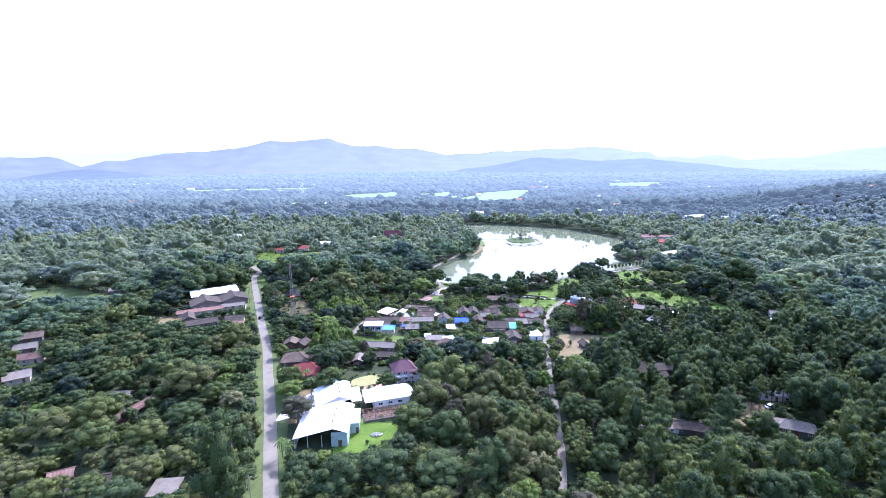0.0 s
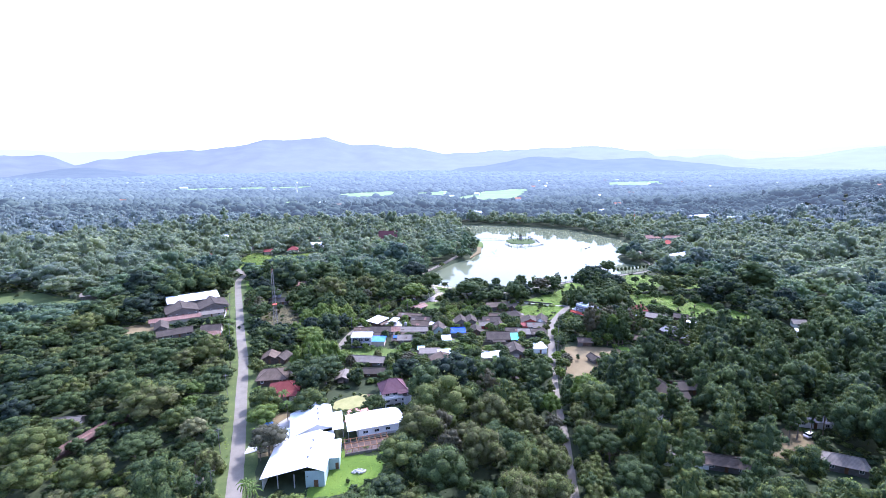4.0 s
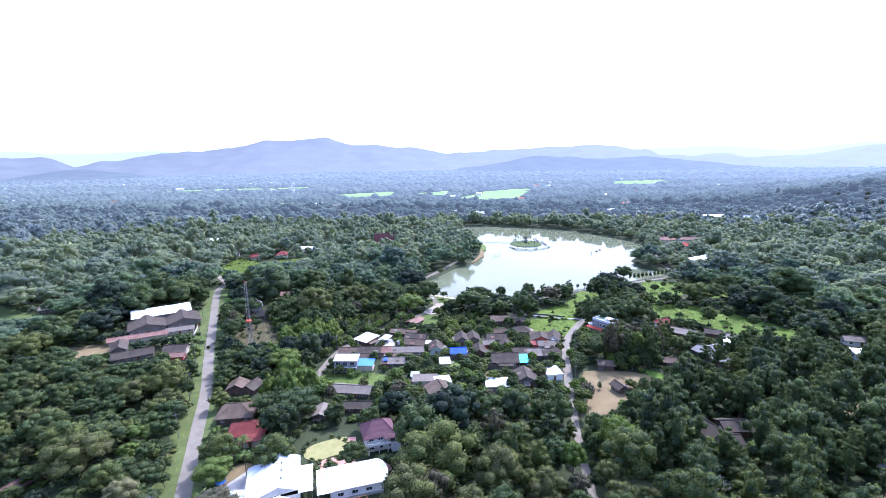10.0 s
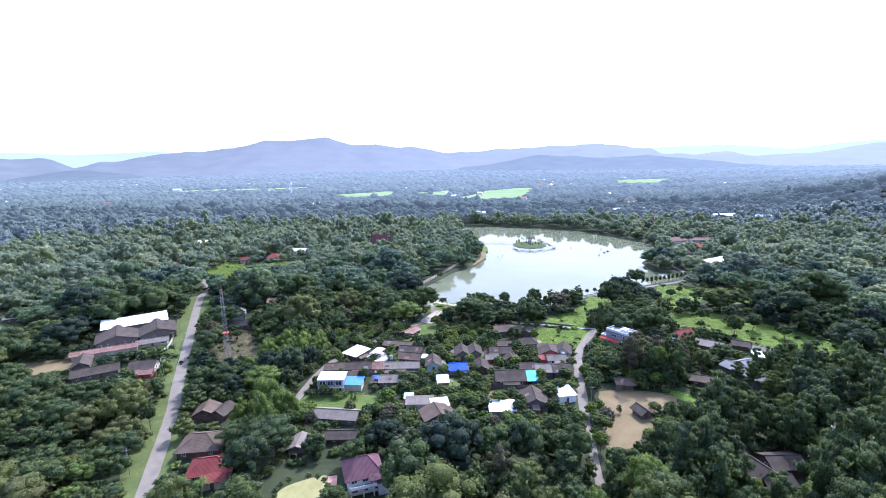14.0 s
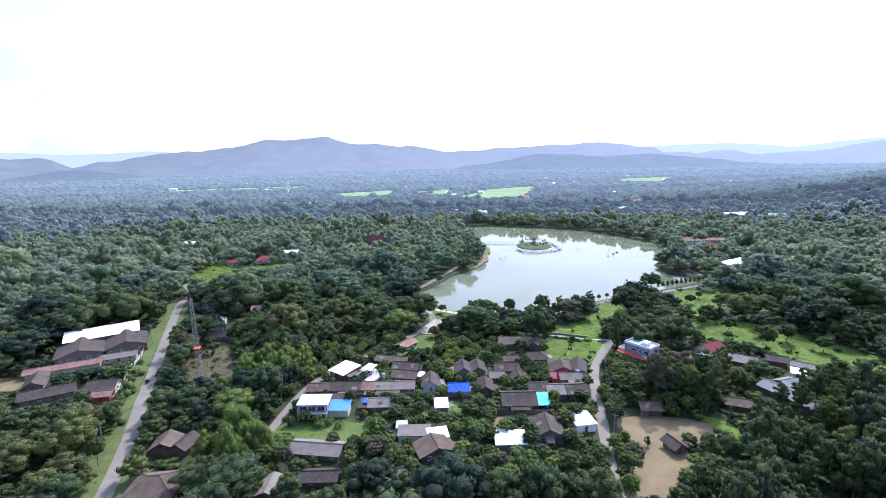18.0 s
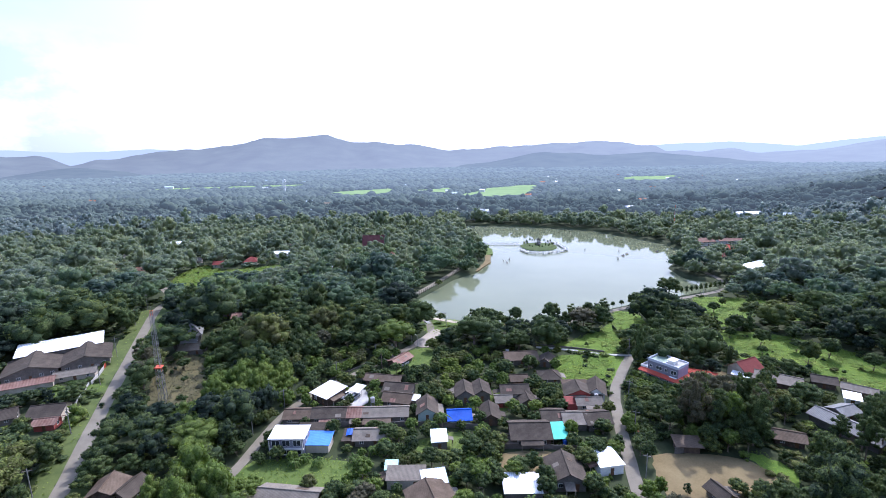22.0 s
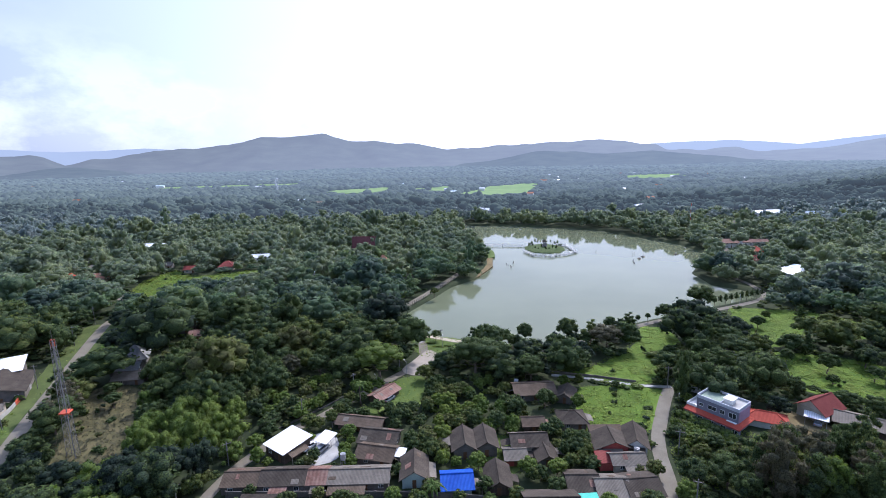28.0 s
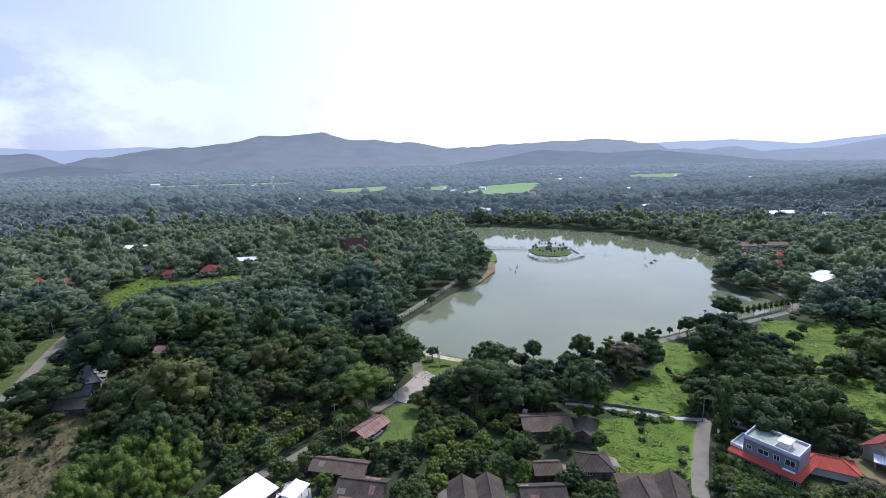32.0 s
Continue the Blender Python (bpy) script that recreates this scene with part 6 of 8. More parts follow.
    wood("woodland", mixed, MID2, LEAF_MIDFAR, "mixed woodland towards the lake, paled for haze", rng)
    srng = np.random.default_rng(23)
    qx, qy = srng.uniform(44, 86, 900), srng.uniform(250, 290, 900)
    k = inside(qx, qy, LOW_SLOPE) & ~near_house(qx, qy, 0.6) & (line_dist(qx, qy, LANE) > 3.8)
    for x, y in list(zip(qx[k], qy[k]))[:170]:
        low.append((x, y, GZ - 0.1, srng.uniform(2.0, 3.8), srng.uniform(1.2, 3.0), 4, srng.uniform(0.2, 0.7)))
    bright = [r for r in low if noise.noise(Vector((r[0] * 0.09, r[1] * 0.09, 5.0))) > 0.08]
    wood("scrub", [r for r in low if r not in bright], MID, LEAF, "low scrub and garden bushes", rng)
    wood("scrub", bright, MID, LEAF_BRIGHT, "bright green garden bushes and young growth", rng)
    for x, y, w, h, s in singles:
        u = rng.random()
        bright = 0.38 if -62 < x < 70 and 200 < y < 300 else 0.17
        tree(x, y, w, h, s, rng, LEAF_DRY if u < 0.07 else LEAF_BRIGHT if u < bright or s == 3 else LEAF)
    # beyond, round and past the lake
    px, py = scatter(-700, 700, 440, 700, 6.2, rng, spread=0.95)
    keep = ~open_ground(px, py) & ~in_lake(px, py, 3) & ~near_house(px, py, 2.0)
    px, py = px[keep], py[keep]
    # the eastern shore path stays in view over low growth
    clear_path = (px > 115) & ((line_dist(px + px * 0.02, py + 7, RSHORE) < 5) | (line_dist(px + px * 0.045, py + 15, RSHORE) < 4) | (line_dist(px + px * 0.07, py + 24, RSHORE) < 3))
    seeds = []
    for x, y, z, hd in zip(px, py, ground_z(px, py), near_house(px + px * 0.03, py + 12, 1.0) | near_house(px + px * 0.06, py + 24, 0.0) | clear_path):
        w, h, s, ti = zone_tree(x, y, rng)
        seeds.append((x, y, min(15.0, w * 1.1), h * (0.36 if hd else 1), s, ti * 1.15, z))
    rows, near_rows, far_rows = [], [], []
    for x, y, w, h, s, ti, z in settle(seeds):
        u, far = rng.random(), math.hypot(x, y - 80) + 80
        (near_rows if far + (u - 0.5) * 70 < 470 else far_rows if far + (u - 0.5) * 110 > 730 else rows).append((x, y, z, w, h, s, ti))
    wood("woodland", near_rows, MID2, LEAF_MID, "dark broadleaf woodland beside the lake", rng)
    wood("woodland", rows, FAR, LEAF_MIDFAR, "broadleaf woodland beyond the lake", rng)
    wood("woodland", far_rows, FAR, LEAF_FAR, "broadleaf woodland beyond the lake, paled for haze", rng, 0.3)
    px, py = scatter(-1350, 1250, 700, 890, 9.6, rng, spread=0.95)
    ff = np.zeros(px.shape, bool)
    for pl in FIELDS:
        ff |= inside(px, py, pl)
    keep = ~ff & ~in_lake(px, py, 3) & ~near_house(px, py, 2) & ~near_house(px, py + 18, 0)
    px, py = px[keep], py[keep]
    rows = []
    for x, y, z, lo in zip(px, py, ground_z(px, py), field_sightline(px, py)):
        w, h, s, ti = zone_tree(x, y, rng)
        rows.append((x, y, z, w * 1.15, h * rng.uniform(0.7, 1.05) * (0.3 if lo and rng.random() < 0.93 else 1), s, ti))
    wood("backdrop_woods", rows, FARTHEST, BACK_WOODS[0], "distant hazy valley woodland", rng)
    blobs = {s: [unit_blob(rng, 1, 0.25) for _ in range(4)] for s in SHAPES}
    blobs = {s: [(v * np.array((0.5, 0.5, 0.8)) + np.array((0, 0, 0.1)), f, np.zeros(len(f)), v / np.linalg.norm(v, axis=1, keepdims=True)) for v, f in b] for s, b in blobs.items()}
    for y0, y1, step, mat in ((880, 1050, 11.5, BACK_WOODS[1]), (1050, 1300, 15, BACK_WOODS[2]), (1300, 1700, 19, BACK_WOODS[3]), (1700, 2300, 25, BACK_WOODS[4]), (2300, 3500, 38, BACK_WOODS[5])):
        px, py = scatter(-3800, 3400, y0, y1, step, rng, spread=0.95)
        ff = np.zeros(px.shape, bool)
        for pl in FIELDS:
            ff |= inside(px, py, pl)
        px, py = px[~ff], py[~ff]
        rows = [(x, y, z, step * rng.uniform(0.9, 1.5), rng.uniform(6, 14) * (0.3 if lo and rng.random() < 0.93 else 1), 4, rng.random()) for x, y, z, lo in zip(px, py, ground_z(px, py), field_sightline(px, py))]
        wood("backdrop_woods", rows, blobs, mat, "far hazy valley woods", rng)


plant()


# ---- landmark trees, palms and bananas ----
def frond(bm, a, length, drop, width, lift, z0):
    """One arched leaf made of four joined pieces."""
    pts = []
    for i in range(5):
        u = i / 4
        r = length * u
        pts.append((r, z0 + lift * math.sin(u * 2.2) - drop * u * u, width * (0.35 + math.sin(math.pi * min(0.95, u + 0.1))) * 0.6))
    rows = []
    for r, z, w in pts:
        c = Vector((math.cos(a) * r, math.sin(a) * r, z))
        s = Vector((-math.sin(a), math.cos(a), 0)) * w
        rows.append((bm.verts.new(c - s - Vector((0, 0, w * 0.5))), bm.verts.new(c), bm.verts.new(c + s - Vector((0, 0, w * 0.5)))))
    for p, q in zip(rows, rows[1:]):
        bm.faces.new((p[0], p[1], q[1], q[0]))
        bm.faces.new((p[1], p[2], q[2], q[1]))


def palm(x, y, h, seed, label="slender palm with arching green fronds", name="palm_tree", spread=2.6, mat=None):
    rnd = random.Random(seed)
    e = empty(name, pose(x, y, GZ - 0.05, 0, 0, rnd.uniform(0, 360)), label, "palm", "palms")
    bm = bmesh.new()
    beam(bm, (0, 0, -0.1), (0.12, 0.05, h * 0.5), 0.16, 7)
    beam(bm, (0.12, 0.05, h * 0.48), (0.2, 0.1, h), 0.13, 7)
    part("trunk", bm, BARK, e)
    for k in range(13):
        bm = bmesh.new()
        frond(bm, 6.283 * k / 13 + rnd.uniform(-0.2, 0.2), spread * rnd.uniform(0.8, 1.15), rnd.uniform(0.8, 2.0), 0.42, rnd.uniform(0.6, 1.3), h)
        part("frond", bm, mat or LEAF_BRIGHT, e)


for i, (x, y, h) in enumerate(((-64, 147, 6), (-67, 153, 6.5), (-63.5, 155, 5), (-69, 166, 6), (-64, 169, 6.5), (-60, 171, 5), (-73, 172, 6), (-68, 176, 6.5), (-57, 127, 6), (-52, 124, 5), (-60, 130, 5.5), (17, 305, 8), (-34, 287, 7), (-9, 246, 5),
                              (150, 396, 7), (-2, 206, 6), (12, 212, 5))):
    palm(x + (3.2 if x < -50 else 0), y, h, i)
for i, (x, y) in enumerate(((-44, 231), (-46, 229), (-40, 229.5), (-27, 235), (-24, 236.5), (-20, 232), (-30, 246), (-12, 247), (3, 247), (60, 268), (63, 265), (57, 272), (-43, 126), (-40, 128), (-46, 127), (-50, 128), (-37, 129), (-148, 286), (-143, 288), (2, 231), (-31, 231))):
    palm(x, y, 1.6, 100 + i, "banana plant with broad ragged leaves", "banana_plant", 2.0)
trng = np.random.default_rng(5)
for x, y, w, h, s, mat, lab in (
        (105.6, 375.0, 13, 13, 0, LEAF, "large dark spreading tree at the lakeside"), (96, 358, 14, 8, 2, LEAF, "flat-topped spreading tree by the shore path"),
        (20, 333, 7, 10, 0, LEAF, "dark shore tree near the water"),
        (36, 334, 9, 12, 0, LEAF, "dark shore tree near the water"), (29, 322, 8, 10, 0, LEAF, "dark shore tree near the water"), (45, 333, 8, 11, 1, LEAF, "dark shore tree near the water"),
        (62, 342, 8, 11, 1, LEAF, "dense tree on the lakeside meadow"), (56, 346, 6, 8, 0, LEAF, "small dark tree on the shore"), (83, 360, 9, 9, 0, LEAF, "shore tree beside the path"), (88, 352, 7, 8, 0, LEAF, "shore tree beside the path"),
        (-62, 206, 10, 15, 3, LEAF_BRIGHT, "tall feathery bamboo by the road"), (-57, 213, 9, 13, 3, LEAF_BRIGHT, "tall feathery bamboo by the road"), (-67, 213, 8, 12, 3, LEAF, "tall dark green bamboo clump"), (-62, 196, 8, 13, 1, LEAF, "tall slender roadside tree"),
        (-79, 240, 11, 9, 3, LEAF_BRIGHT, "spreading yellow-green bamboo clump"), (-72, 246, 10, 9, 3, LEAF_BRIGHT, "spreading yellow-green bamboo clump"), (-86, 248, 10, 8, 3, LEAF_BRIGHT, "spreading yellow-green bamboo clump"), (-70, 236, 9, 8, 3, LEAF_BRIGHT, "spreading yellow-green bamboo clump"),
        (-8.5, 155, 9, 14, 0, LEAF_DRY, "tall brownish tree beside the workshop"), (-4.5, 147, 8, 12, 0, LEAF_DRY, "tall brownish tree beside the workshop"), (8, 182, 9, 14, 1, LEAF_DRY, "grey-brown tall tree by the lane"), (-9, 172, 9, 9, 3, LEAF_BRIGHT, "light green tree beside the house"),
        (4, 122, 9, 10, 0, LEAF_CREAM, "tree with pale yellow flowering tips"), (12, 124, 9, 10, 0, LEAF_CREAM, "tree with pale yellow flowering tips"), (20, 121, 9, 10, 0, LEAF_CREAM, "tree with pale yellow flowering tips"), (-2, 116, 9, 9, 0, LEAF_CREAM, "tree with pale yellow flowering tips"),
        (60.4, 245.8, 10, 20, 1, LEAF_DRY, "tall tree with brownish crown"), (70.5, 250, 9, 17, 1, LEAF_DRY, "tall tree with brownish crown"), (74.5, 241.5, 9, 17, 1, LEAF, "tall dark tree in the garden"), (80, 256, 7, 15, 1, LEAF, "tall dark tree in the garden"),
        (-109, 284, 6, 5.5, 0, LEAF, "round dark tree in the bare yard"), (-122, 348, 15, 12, 2, LEAF, "wide spreading rain tree"), (-148, 380, 13, 11, 2, LEAF, "wide spreading rain tree"), (-160, 392, 12, 10, 2, LEAF, "wide spreading rain tree"),
        (49, 222, 2.2, 3.2, 1, LEAF, "small slim tree on bare ground"), (42, 212, 6, 8, 0, LEAF_DRY, "thin greyish tree beside the lane"), (-15, 338, 5, 5, 0, LEAF, "small tree at the water steps"), (-20, 398, 5, 6, 0, LEAF, "small tree leaning over the water"),
        (7, 479, 10, 9, 0, LEAF, "bushy trees at the sandy point"), (2, 545, 9, 12, 1, LEAF, "tall thin tree near the footbridge"), (-84.5, 154, 9, 10, 0, LEAF_CREAM, "pale yellow-flowering tree at the roadside"), (-100, 182, 9, 8, 0, LEAF_BRIGHT, "bright green roadside tree")):
    tree(x, y, w, h, s, trng, mat, lab)
for x, y, w, h in ((-86, 264, 10, 10), (-82, 260.5, 9, 9), (-76, 259.5, 9, 9.5), (-79, 268, 11, 12), (-72, 264, 10, 11), (-63, 267, 9, 9), (-75, 278, 9, 10), (-67, 276, 9, 9.5), (-80, 276, 10, 11), (-73, 273, 9, 10), (-66, 262, 8, 8), (-60, 260, 7, 6.5), (-88, 271, 8, 8), (-68, 269, 8, 9), (-63, 209, 9, 11), (-67, 214, 10, 12), (-72, 212, 8, 10), (-61, 217, 8, 9)):
    tree(x, y, w, h, 3, trng, LEAF_BRIGHT, "tall light green bamboo grove above the road")
for x, y, w, h, s, mat, lab in ((-127.7, 336.3, 17, 11, 2, LEAF, "broad old shade tree with dark trunk in a yard"), (-115.1, 291.5, 6, 5, 0, LEAF, "round dark bush on the dry ground"), (-92, 296, 11, 13, 0, LEAF_DRY, "large brownish-green tree above the hamlet"),
                                (-118, 279, 9, 12, 1, LEAF_DRY, "thin brownish tree beside the mast"), (-115, 270, 9, 11, 0, LEAF_DRY, "brownish open-crowned tree by the road"), (71.5, 259.5, 10, 13, 0, LEAF_DRY, "large pale olive tree above the slope"),
                                (62, 289.5, 4, 4, 0, LEAF_BRIGHT, "round yellow-green bush at the lane's bend"), (0.1, 320, 6, 13, 1, LEAF, "tall open pale green shore tree"), (6, 320, 6, 13, 1, LEAF, "tall open pale green shore tree"),
                                (-38, 282, 6, 5, 0, LEAF, "round grey-green roadside tree"), (-28, 283, 5, 4.5, 0, LEAF, "round grey-green roadside tree")):
    tree(x, y, w, h, s, trng, mat, lab)
for x, y, w, h, s in ((118, 352, 6, 6, 0), (127, 362, 4, 5, 0), (140, 360, 6, 8, 1), (146, 352, 8, 7, 0), (108, 318, 5, 6, 0), (116, 310, 7, 8, 0), (126, 304, 6, 6, 2), (134, 298, 8, 9, 0), (142, 288, 7, 7, 0), (112, 302, 4, 4, 0), (81, 330, 7, 8, 0), (79, 321, 8, 9, 0), (131, 314, 8, 8, 0)):
    tree(x, y, w, h, s, trng, LEAF, "lone dark green tree in the meadow", clear=0.12)
for x, y, w, h, s, mat in ((65.5, 243.0, 9, 16, 1, LEAF), (64.0, 250.5, 9, 18, 1, LEAF), (69.5, 244.5, 8, 15, 0, LEAF_BRIGHT), (79.0, 248.0, 8, 15, 1, LEAF_DRY), (83.0, 253.5, 8, 16, 1, LEAF), (76.5, 254.5, 8, 15, 1, LEAF),
                           (89.5, 262.0, 7, 15, 1, LEAF), (60.0, 252.0, 8, 15, 1, LEAF), (54.5, 246.0, 7, 10, 0, LEAF), (66.5, 238.6, 6, 7, 0, LEAF_BRIGHT), (62.0, 239.4, 6, 8, 0, LEAF), (71.5, 238.5, 6, 8, 0, LEAF)):
    tree(x, y, w, h, s, trng, mat, "tall slender tree in the grove behind the bare field")
for x, y, w, h in ((101.0, 240.0, 6, 16), (104.6, 238.4, 6, 17), (108.6, 240.6, 6, 15), (112.4, 244.0, 7, 16), (98.0, 235.0, 7, 13), (106.0, 233.0, 7, 15), (112.0, 236.0, 7, 16), (118.0, 240.0, 7, 17), (118.4, 250.0, 7, 14),
                   (96.0, 241.0, 6, 10), (123.0, 246.0, 8, 16), (116.0, 230.0, 8, 15), (109.0, 226.0, 8, 14), (100.0, 228.0, 8, 13)):
    tree(x, y, w, h, 1, trng, LEAF, "tall dark open-crowned tree beside the workshop", clear=0.36)
for x, y, w, h in ((99.0, 160.5, 6, 13), (103.5, 163.5, 6, 14), (108.5, 165.0, 6, 13), (113.0, 166.0, 6, 14), (118.5, 166.5, 7, 14), (123.0, 170.0, 7, 15), (95.5, 167.5, 7, 14), (101.0, 173.5, 7, 15), (107.5, 176.0, 8, 16), (121.5, 177.0, 8, 16)):
    tree(x, y, w, h, 1, trng, LEAF, "tall thin-stemmed tree in the woodland yard", clear=0.42)
for x, y, w, h in ((70.0, 176.0, 9, 13), (62.5, 183.5, 9, 12), (90.0, 186.0, 9, 16), (96.0, 194.0, 9, 17), (88.0, 201.5, 8, 15), (103.0, 190.0, 9, 17), (110.0, 198.0, 9, 18), (97.0, 206.0, 9, 16), (118.0, 207.0, 10, 18), (86.0, 212.0, 8, 14), (126.0, 190.0, 10, 18), (92.0, 176.0, 9, 15)):
    tree(x, y, w, h, 1, trng, LEAF, "tall dark tree of the eastern woods", clear=0.2)
tree(122.0, 291.6, 7.5, 11, 0, trng, LEAF, "dense dark tree alone in the meadow", clear=0.08)
for x, y, w, h in ((60.5, 222.6, 5, 4), (65.0, 220.6, 6, 5), (69.5, 220.8, 6, 5.5), (62.5, 214.5, 7, 7), (67.5, 215.5, 7, 8), (59.5, 209.0, 7, 7)):
    tree(x, y, w, h, 0, trng, LEAF, "round bush at the edge of the bare field", clear=0.06)
for x, y, w, h in ((-118.4, 148.0, 6, 5.5), (-115.6, 156.0, 6, 5.5), (-117.0, 163.5, 7, 6), (-122.0, 144.0, 5, 5)):
    tree(x, y, w, h, 0, trng, LEAF, "scrub tree growing over the old shed", clear=0.1)
for x, y, w, h, mat in ((-123.0, 283.0, 10, 14, LEAF), (-121.5, 276.5, 7, 9, LEAF), (-130.5, 292.0, 7, 8, LEAF_DRY)):
    tree(x, y, w, h, 1, trng, mat, "tall dark tree at the roadside", clear=0.15)
for x, y, w, h in ((-66.0, 219.0, 12, 14), (-61.0, 216.0, 10, 13), (-70.0, 224.0, 10, 12)):
    tree(x, y, w, h, 3, trng, LEAF_BRIGHT, "broad light green bamboo clump", clear=0.05)
for x, y, w, h, mat in ((-51.5, 231.2, 4.6, 4.8, LEAF), (-47.2, 230.6, 3.6, 3.8, LEAF_BRIGHT), (-55.5, 230.0, 3.8, 3.4, LEAF), (11.9, 256.0, 5.4, 5.2, LEAF_BRIGHT), (18.5, 255.6, 5.4, 5.4, LEAF_BRIGHT), (14.6, 254.2, 4.2, 4.6, LEAF), (27.0, 244.6, 4.6, 5.4, LEAF_BRIGHT), (36.3, 246.0, 6.0, 5.0, LEAF), (24.1, 267.6, 4.2, 4.0, LEAF), (27.4, 266.0, 3.8, 3.6, LEAF), (2.0, 250.0, 4.4, 4.6, LEAF), (0.6, 258.0, 5.0, 5.0, LEAF_BRIGHT),
                        (-18.0, 246.4, 4.4, 4.2, LEAF_BRIGHT), (-29, 246, 4.0, 3.6, LEAF), (-24, 236, 4.8, 4.2, LEAF_BRIGHT), (-17, 233, 4.6, 4.4, LEAF), (3.6, 233.4, 5.0, 5.0, LEAF), (29.4, 235.6, 4.6, 4.6, LEAF_BRIGHT), (14, 229.6, 4.4, 4.6, LEAF), (16.6, 220, 5.6, 6, LEAF), (27.6, 220.6, 5.6, 6.2, LEAF), (-31.4, 259.6, 4, 4.2, LEAF_BRIGHT), (-33.4, 270, 4.6, 4.4, LEAF_BRIGHT), (-11, 264, 4.6, 4.6, LEAF), (6, 275, 6, 6, LEAF), (11.4, 281, 7, 7, LEAF), (20.5, 286.5, 6.5, 6.5, LEAF), (9.5, 272.5, 4, 4, LEAF_BRIGHT)):
    tree(x, y, w, h, 0, trng, mat, "round dense garden tree between the houses", clear=0.14)
for k in range(17):
    u = k / 16
    tree(57.0 + 9.4 * u + float(trng.uniform(-0.5, 0.5)), 282.4 - 11.6 * u + float(trng.uniform(-0.5, 0.5)), 4.2, float(trng.uniform(2.7, 3.7)), 4, trng, LEAF_BRIGHT if k % 2 else LEAF, "leafy bush below the terrace house")
for k in range(11):
    u = k / 10
    tree(112 + 33 * u, 380.6 + 15 * u, 2.6, 5.4, 1, trng, LEAF, "slim young tree in the shore row", clear=0.35)
for k in range(7):
    tree(66 + 5 * k, 354.5 + 2.6 * k, 2.6, 4.6, 0, trng, LEAF, "slim young tree in the shore row", clear=0.35)

# bare tree
bt = empty("bare_tree", pose(60, 161, GZ, 0, 0, 40), "leafless pale grey tree", "tree", "trees")
bm = bmesh.new()
brnd = random.Random(4)


def twig(bm, p, d, l, r, n):
    q = p + d * l
    beam(bm, p, q, r, 5)
    if n:
        for _ in range(3):
            twig(bm, q, (d + Vector((brnd.uniform(-0.8, 0.8), brnd.uniform(-0.8, 0.8), brnd.uniform(-0.1, 0.5)))).normalized(), l * 0.68, r * 0.6, n - 1)


twig(bm, Vector((0, 0, -0.1)), Vector((0, 0, 1)), 4.2, 0.2, 4)
part("trunk", bm, CONC, bt)

# ---- lattice mast ----
def mast():
    e = empty("lattice_mast", pose(-101.5, 260.3, GZ, 0, 0, 12), "tall galvanised lattice mast with a red band", "mast")
    h, n = 31.5, 17
    half = lambda z: 1.0 - 0.62 * z / h
    for sx in (-1, 1):
        for sy in (-1, 1):
            part("leg", beam(bmesh.new(), (sx * half(0), sy * half(0), -0.1), (sx * half(h), sy * half(h), h), 0.06, 5), POLEGREY, e)
    for k in range(n):
        z0, z1 = h * k / n, h * (k + 1) / n
        a, b = half(z0), half(z1)
        mat = REDSTEEL if k in (6, 16) else POLEGREY
        for (p, q) in (((-a, -a, z0), (b, -b, z1)), ((a, -a, z0), (b, b, z1)), ((a, a, z0), (-b, b, z1)), ((-a, a, z0), (-b, -b, z1))):
            part("brace", beam(bmesh.new(), p, q, 0.036, 4), mat, e)
        bm = bmesh.new()
        for p, q in (((-b, -b), (b, -b)), ((b, -b), (b, b)), ((b, b), (-b, b)), ((-b, b), (-b, -b))):
            beam(bm, (*p, z1), (*q, z1), 0.036, 4)
        part("ring", bm, mat, e)
    part("platform", box(-1.1, 1.1, -1.1, 1.1, 12.4, 12.7), REDSTEEL, e, "red painted platform")
    part("ladder", beam(bmesh.new(), (0.9, -1.0, 0.2), (0.3, -0.5, h), 0.07, 4), POLEGREY, e)
    part("lightning_rod", beam(bmesh.new(), (0, 0, h - 0.2), (0, 0, h + 2.2), 0.04, 5), POLEGREY, e)


mast()


# ---- power poles and wires ----
def pole(x, y, ang, h=8.5, arm=True):
    e = empty("power_pole", pose(x, y, GZ, 0, 0, ang), "grey concrete power pole with crossarm", "pole", "power poles")
    part("shaft", beam(bmesh.new(), (0, 0, -0.2), (0, 0, h), 0.12, 6), POLEGREY, e)
    if arm:
        ar = part("crossarm", box(-1.0, 1.0, -0.06, 0.06, h - 0.68, h - 0.58), POLEGREY, e)
        for u in (-0.85, 0, 0.85):
            part("insulator", beam(bmesh.new(), (u, 0, h - 0.55), (u, 0, h - 0.3), 0.06, 6), DOORM, ar)
    return Vector((x, y, GZ + h - 0.35))


def pole_row(pts, ang, h=8.5):
    tops = [pole(x, y, ang, h) for x, y in pts]
    for a, b in zip(tops, tops[1:]):
        for u in (-0.8, 0.8):
            bm = bmesh.new()
            off = Vector((math.cos(radians(ang)) * u, math.sin(radians(ang)) * u, 0))
            prev = None
            for i in range(9):
                t = i / 8
                p = a.lerp(b, t) + off - Vector((0, 0, 4 * 0.7 * t * (1 - t)))
                if prev is not None:
                    beam(bm, prev, p, 0.018, 3)
                prev = p
            tagged(part("power_cable", bm, CABLE, None), "thin dark overhead cable between poles", "cable", "power cables")


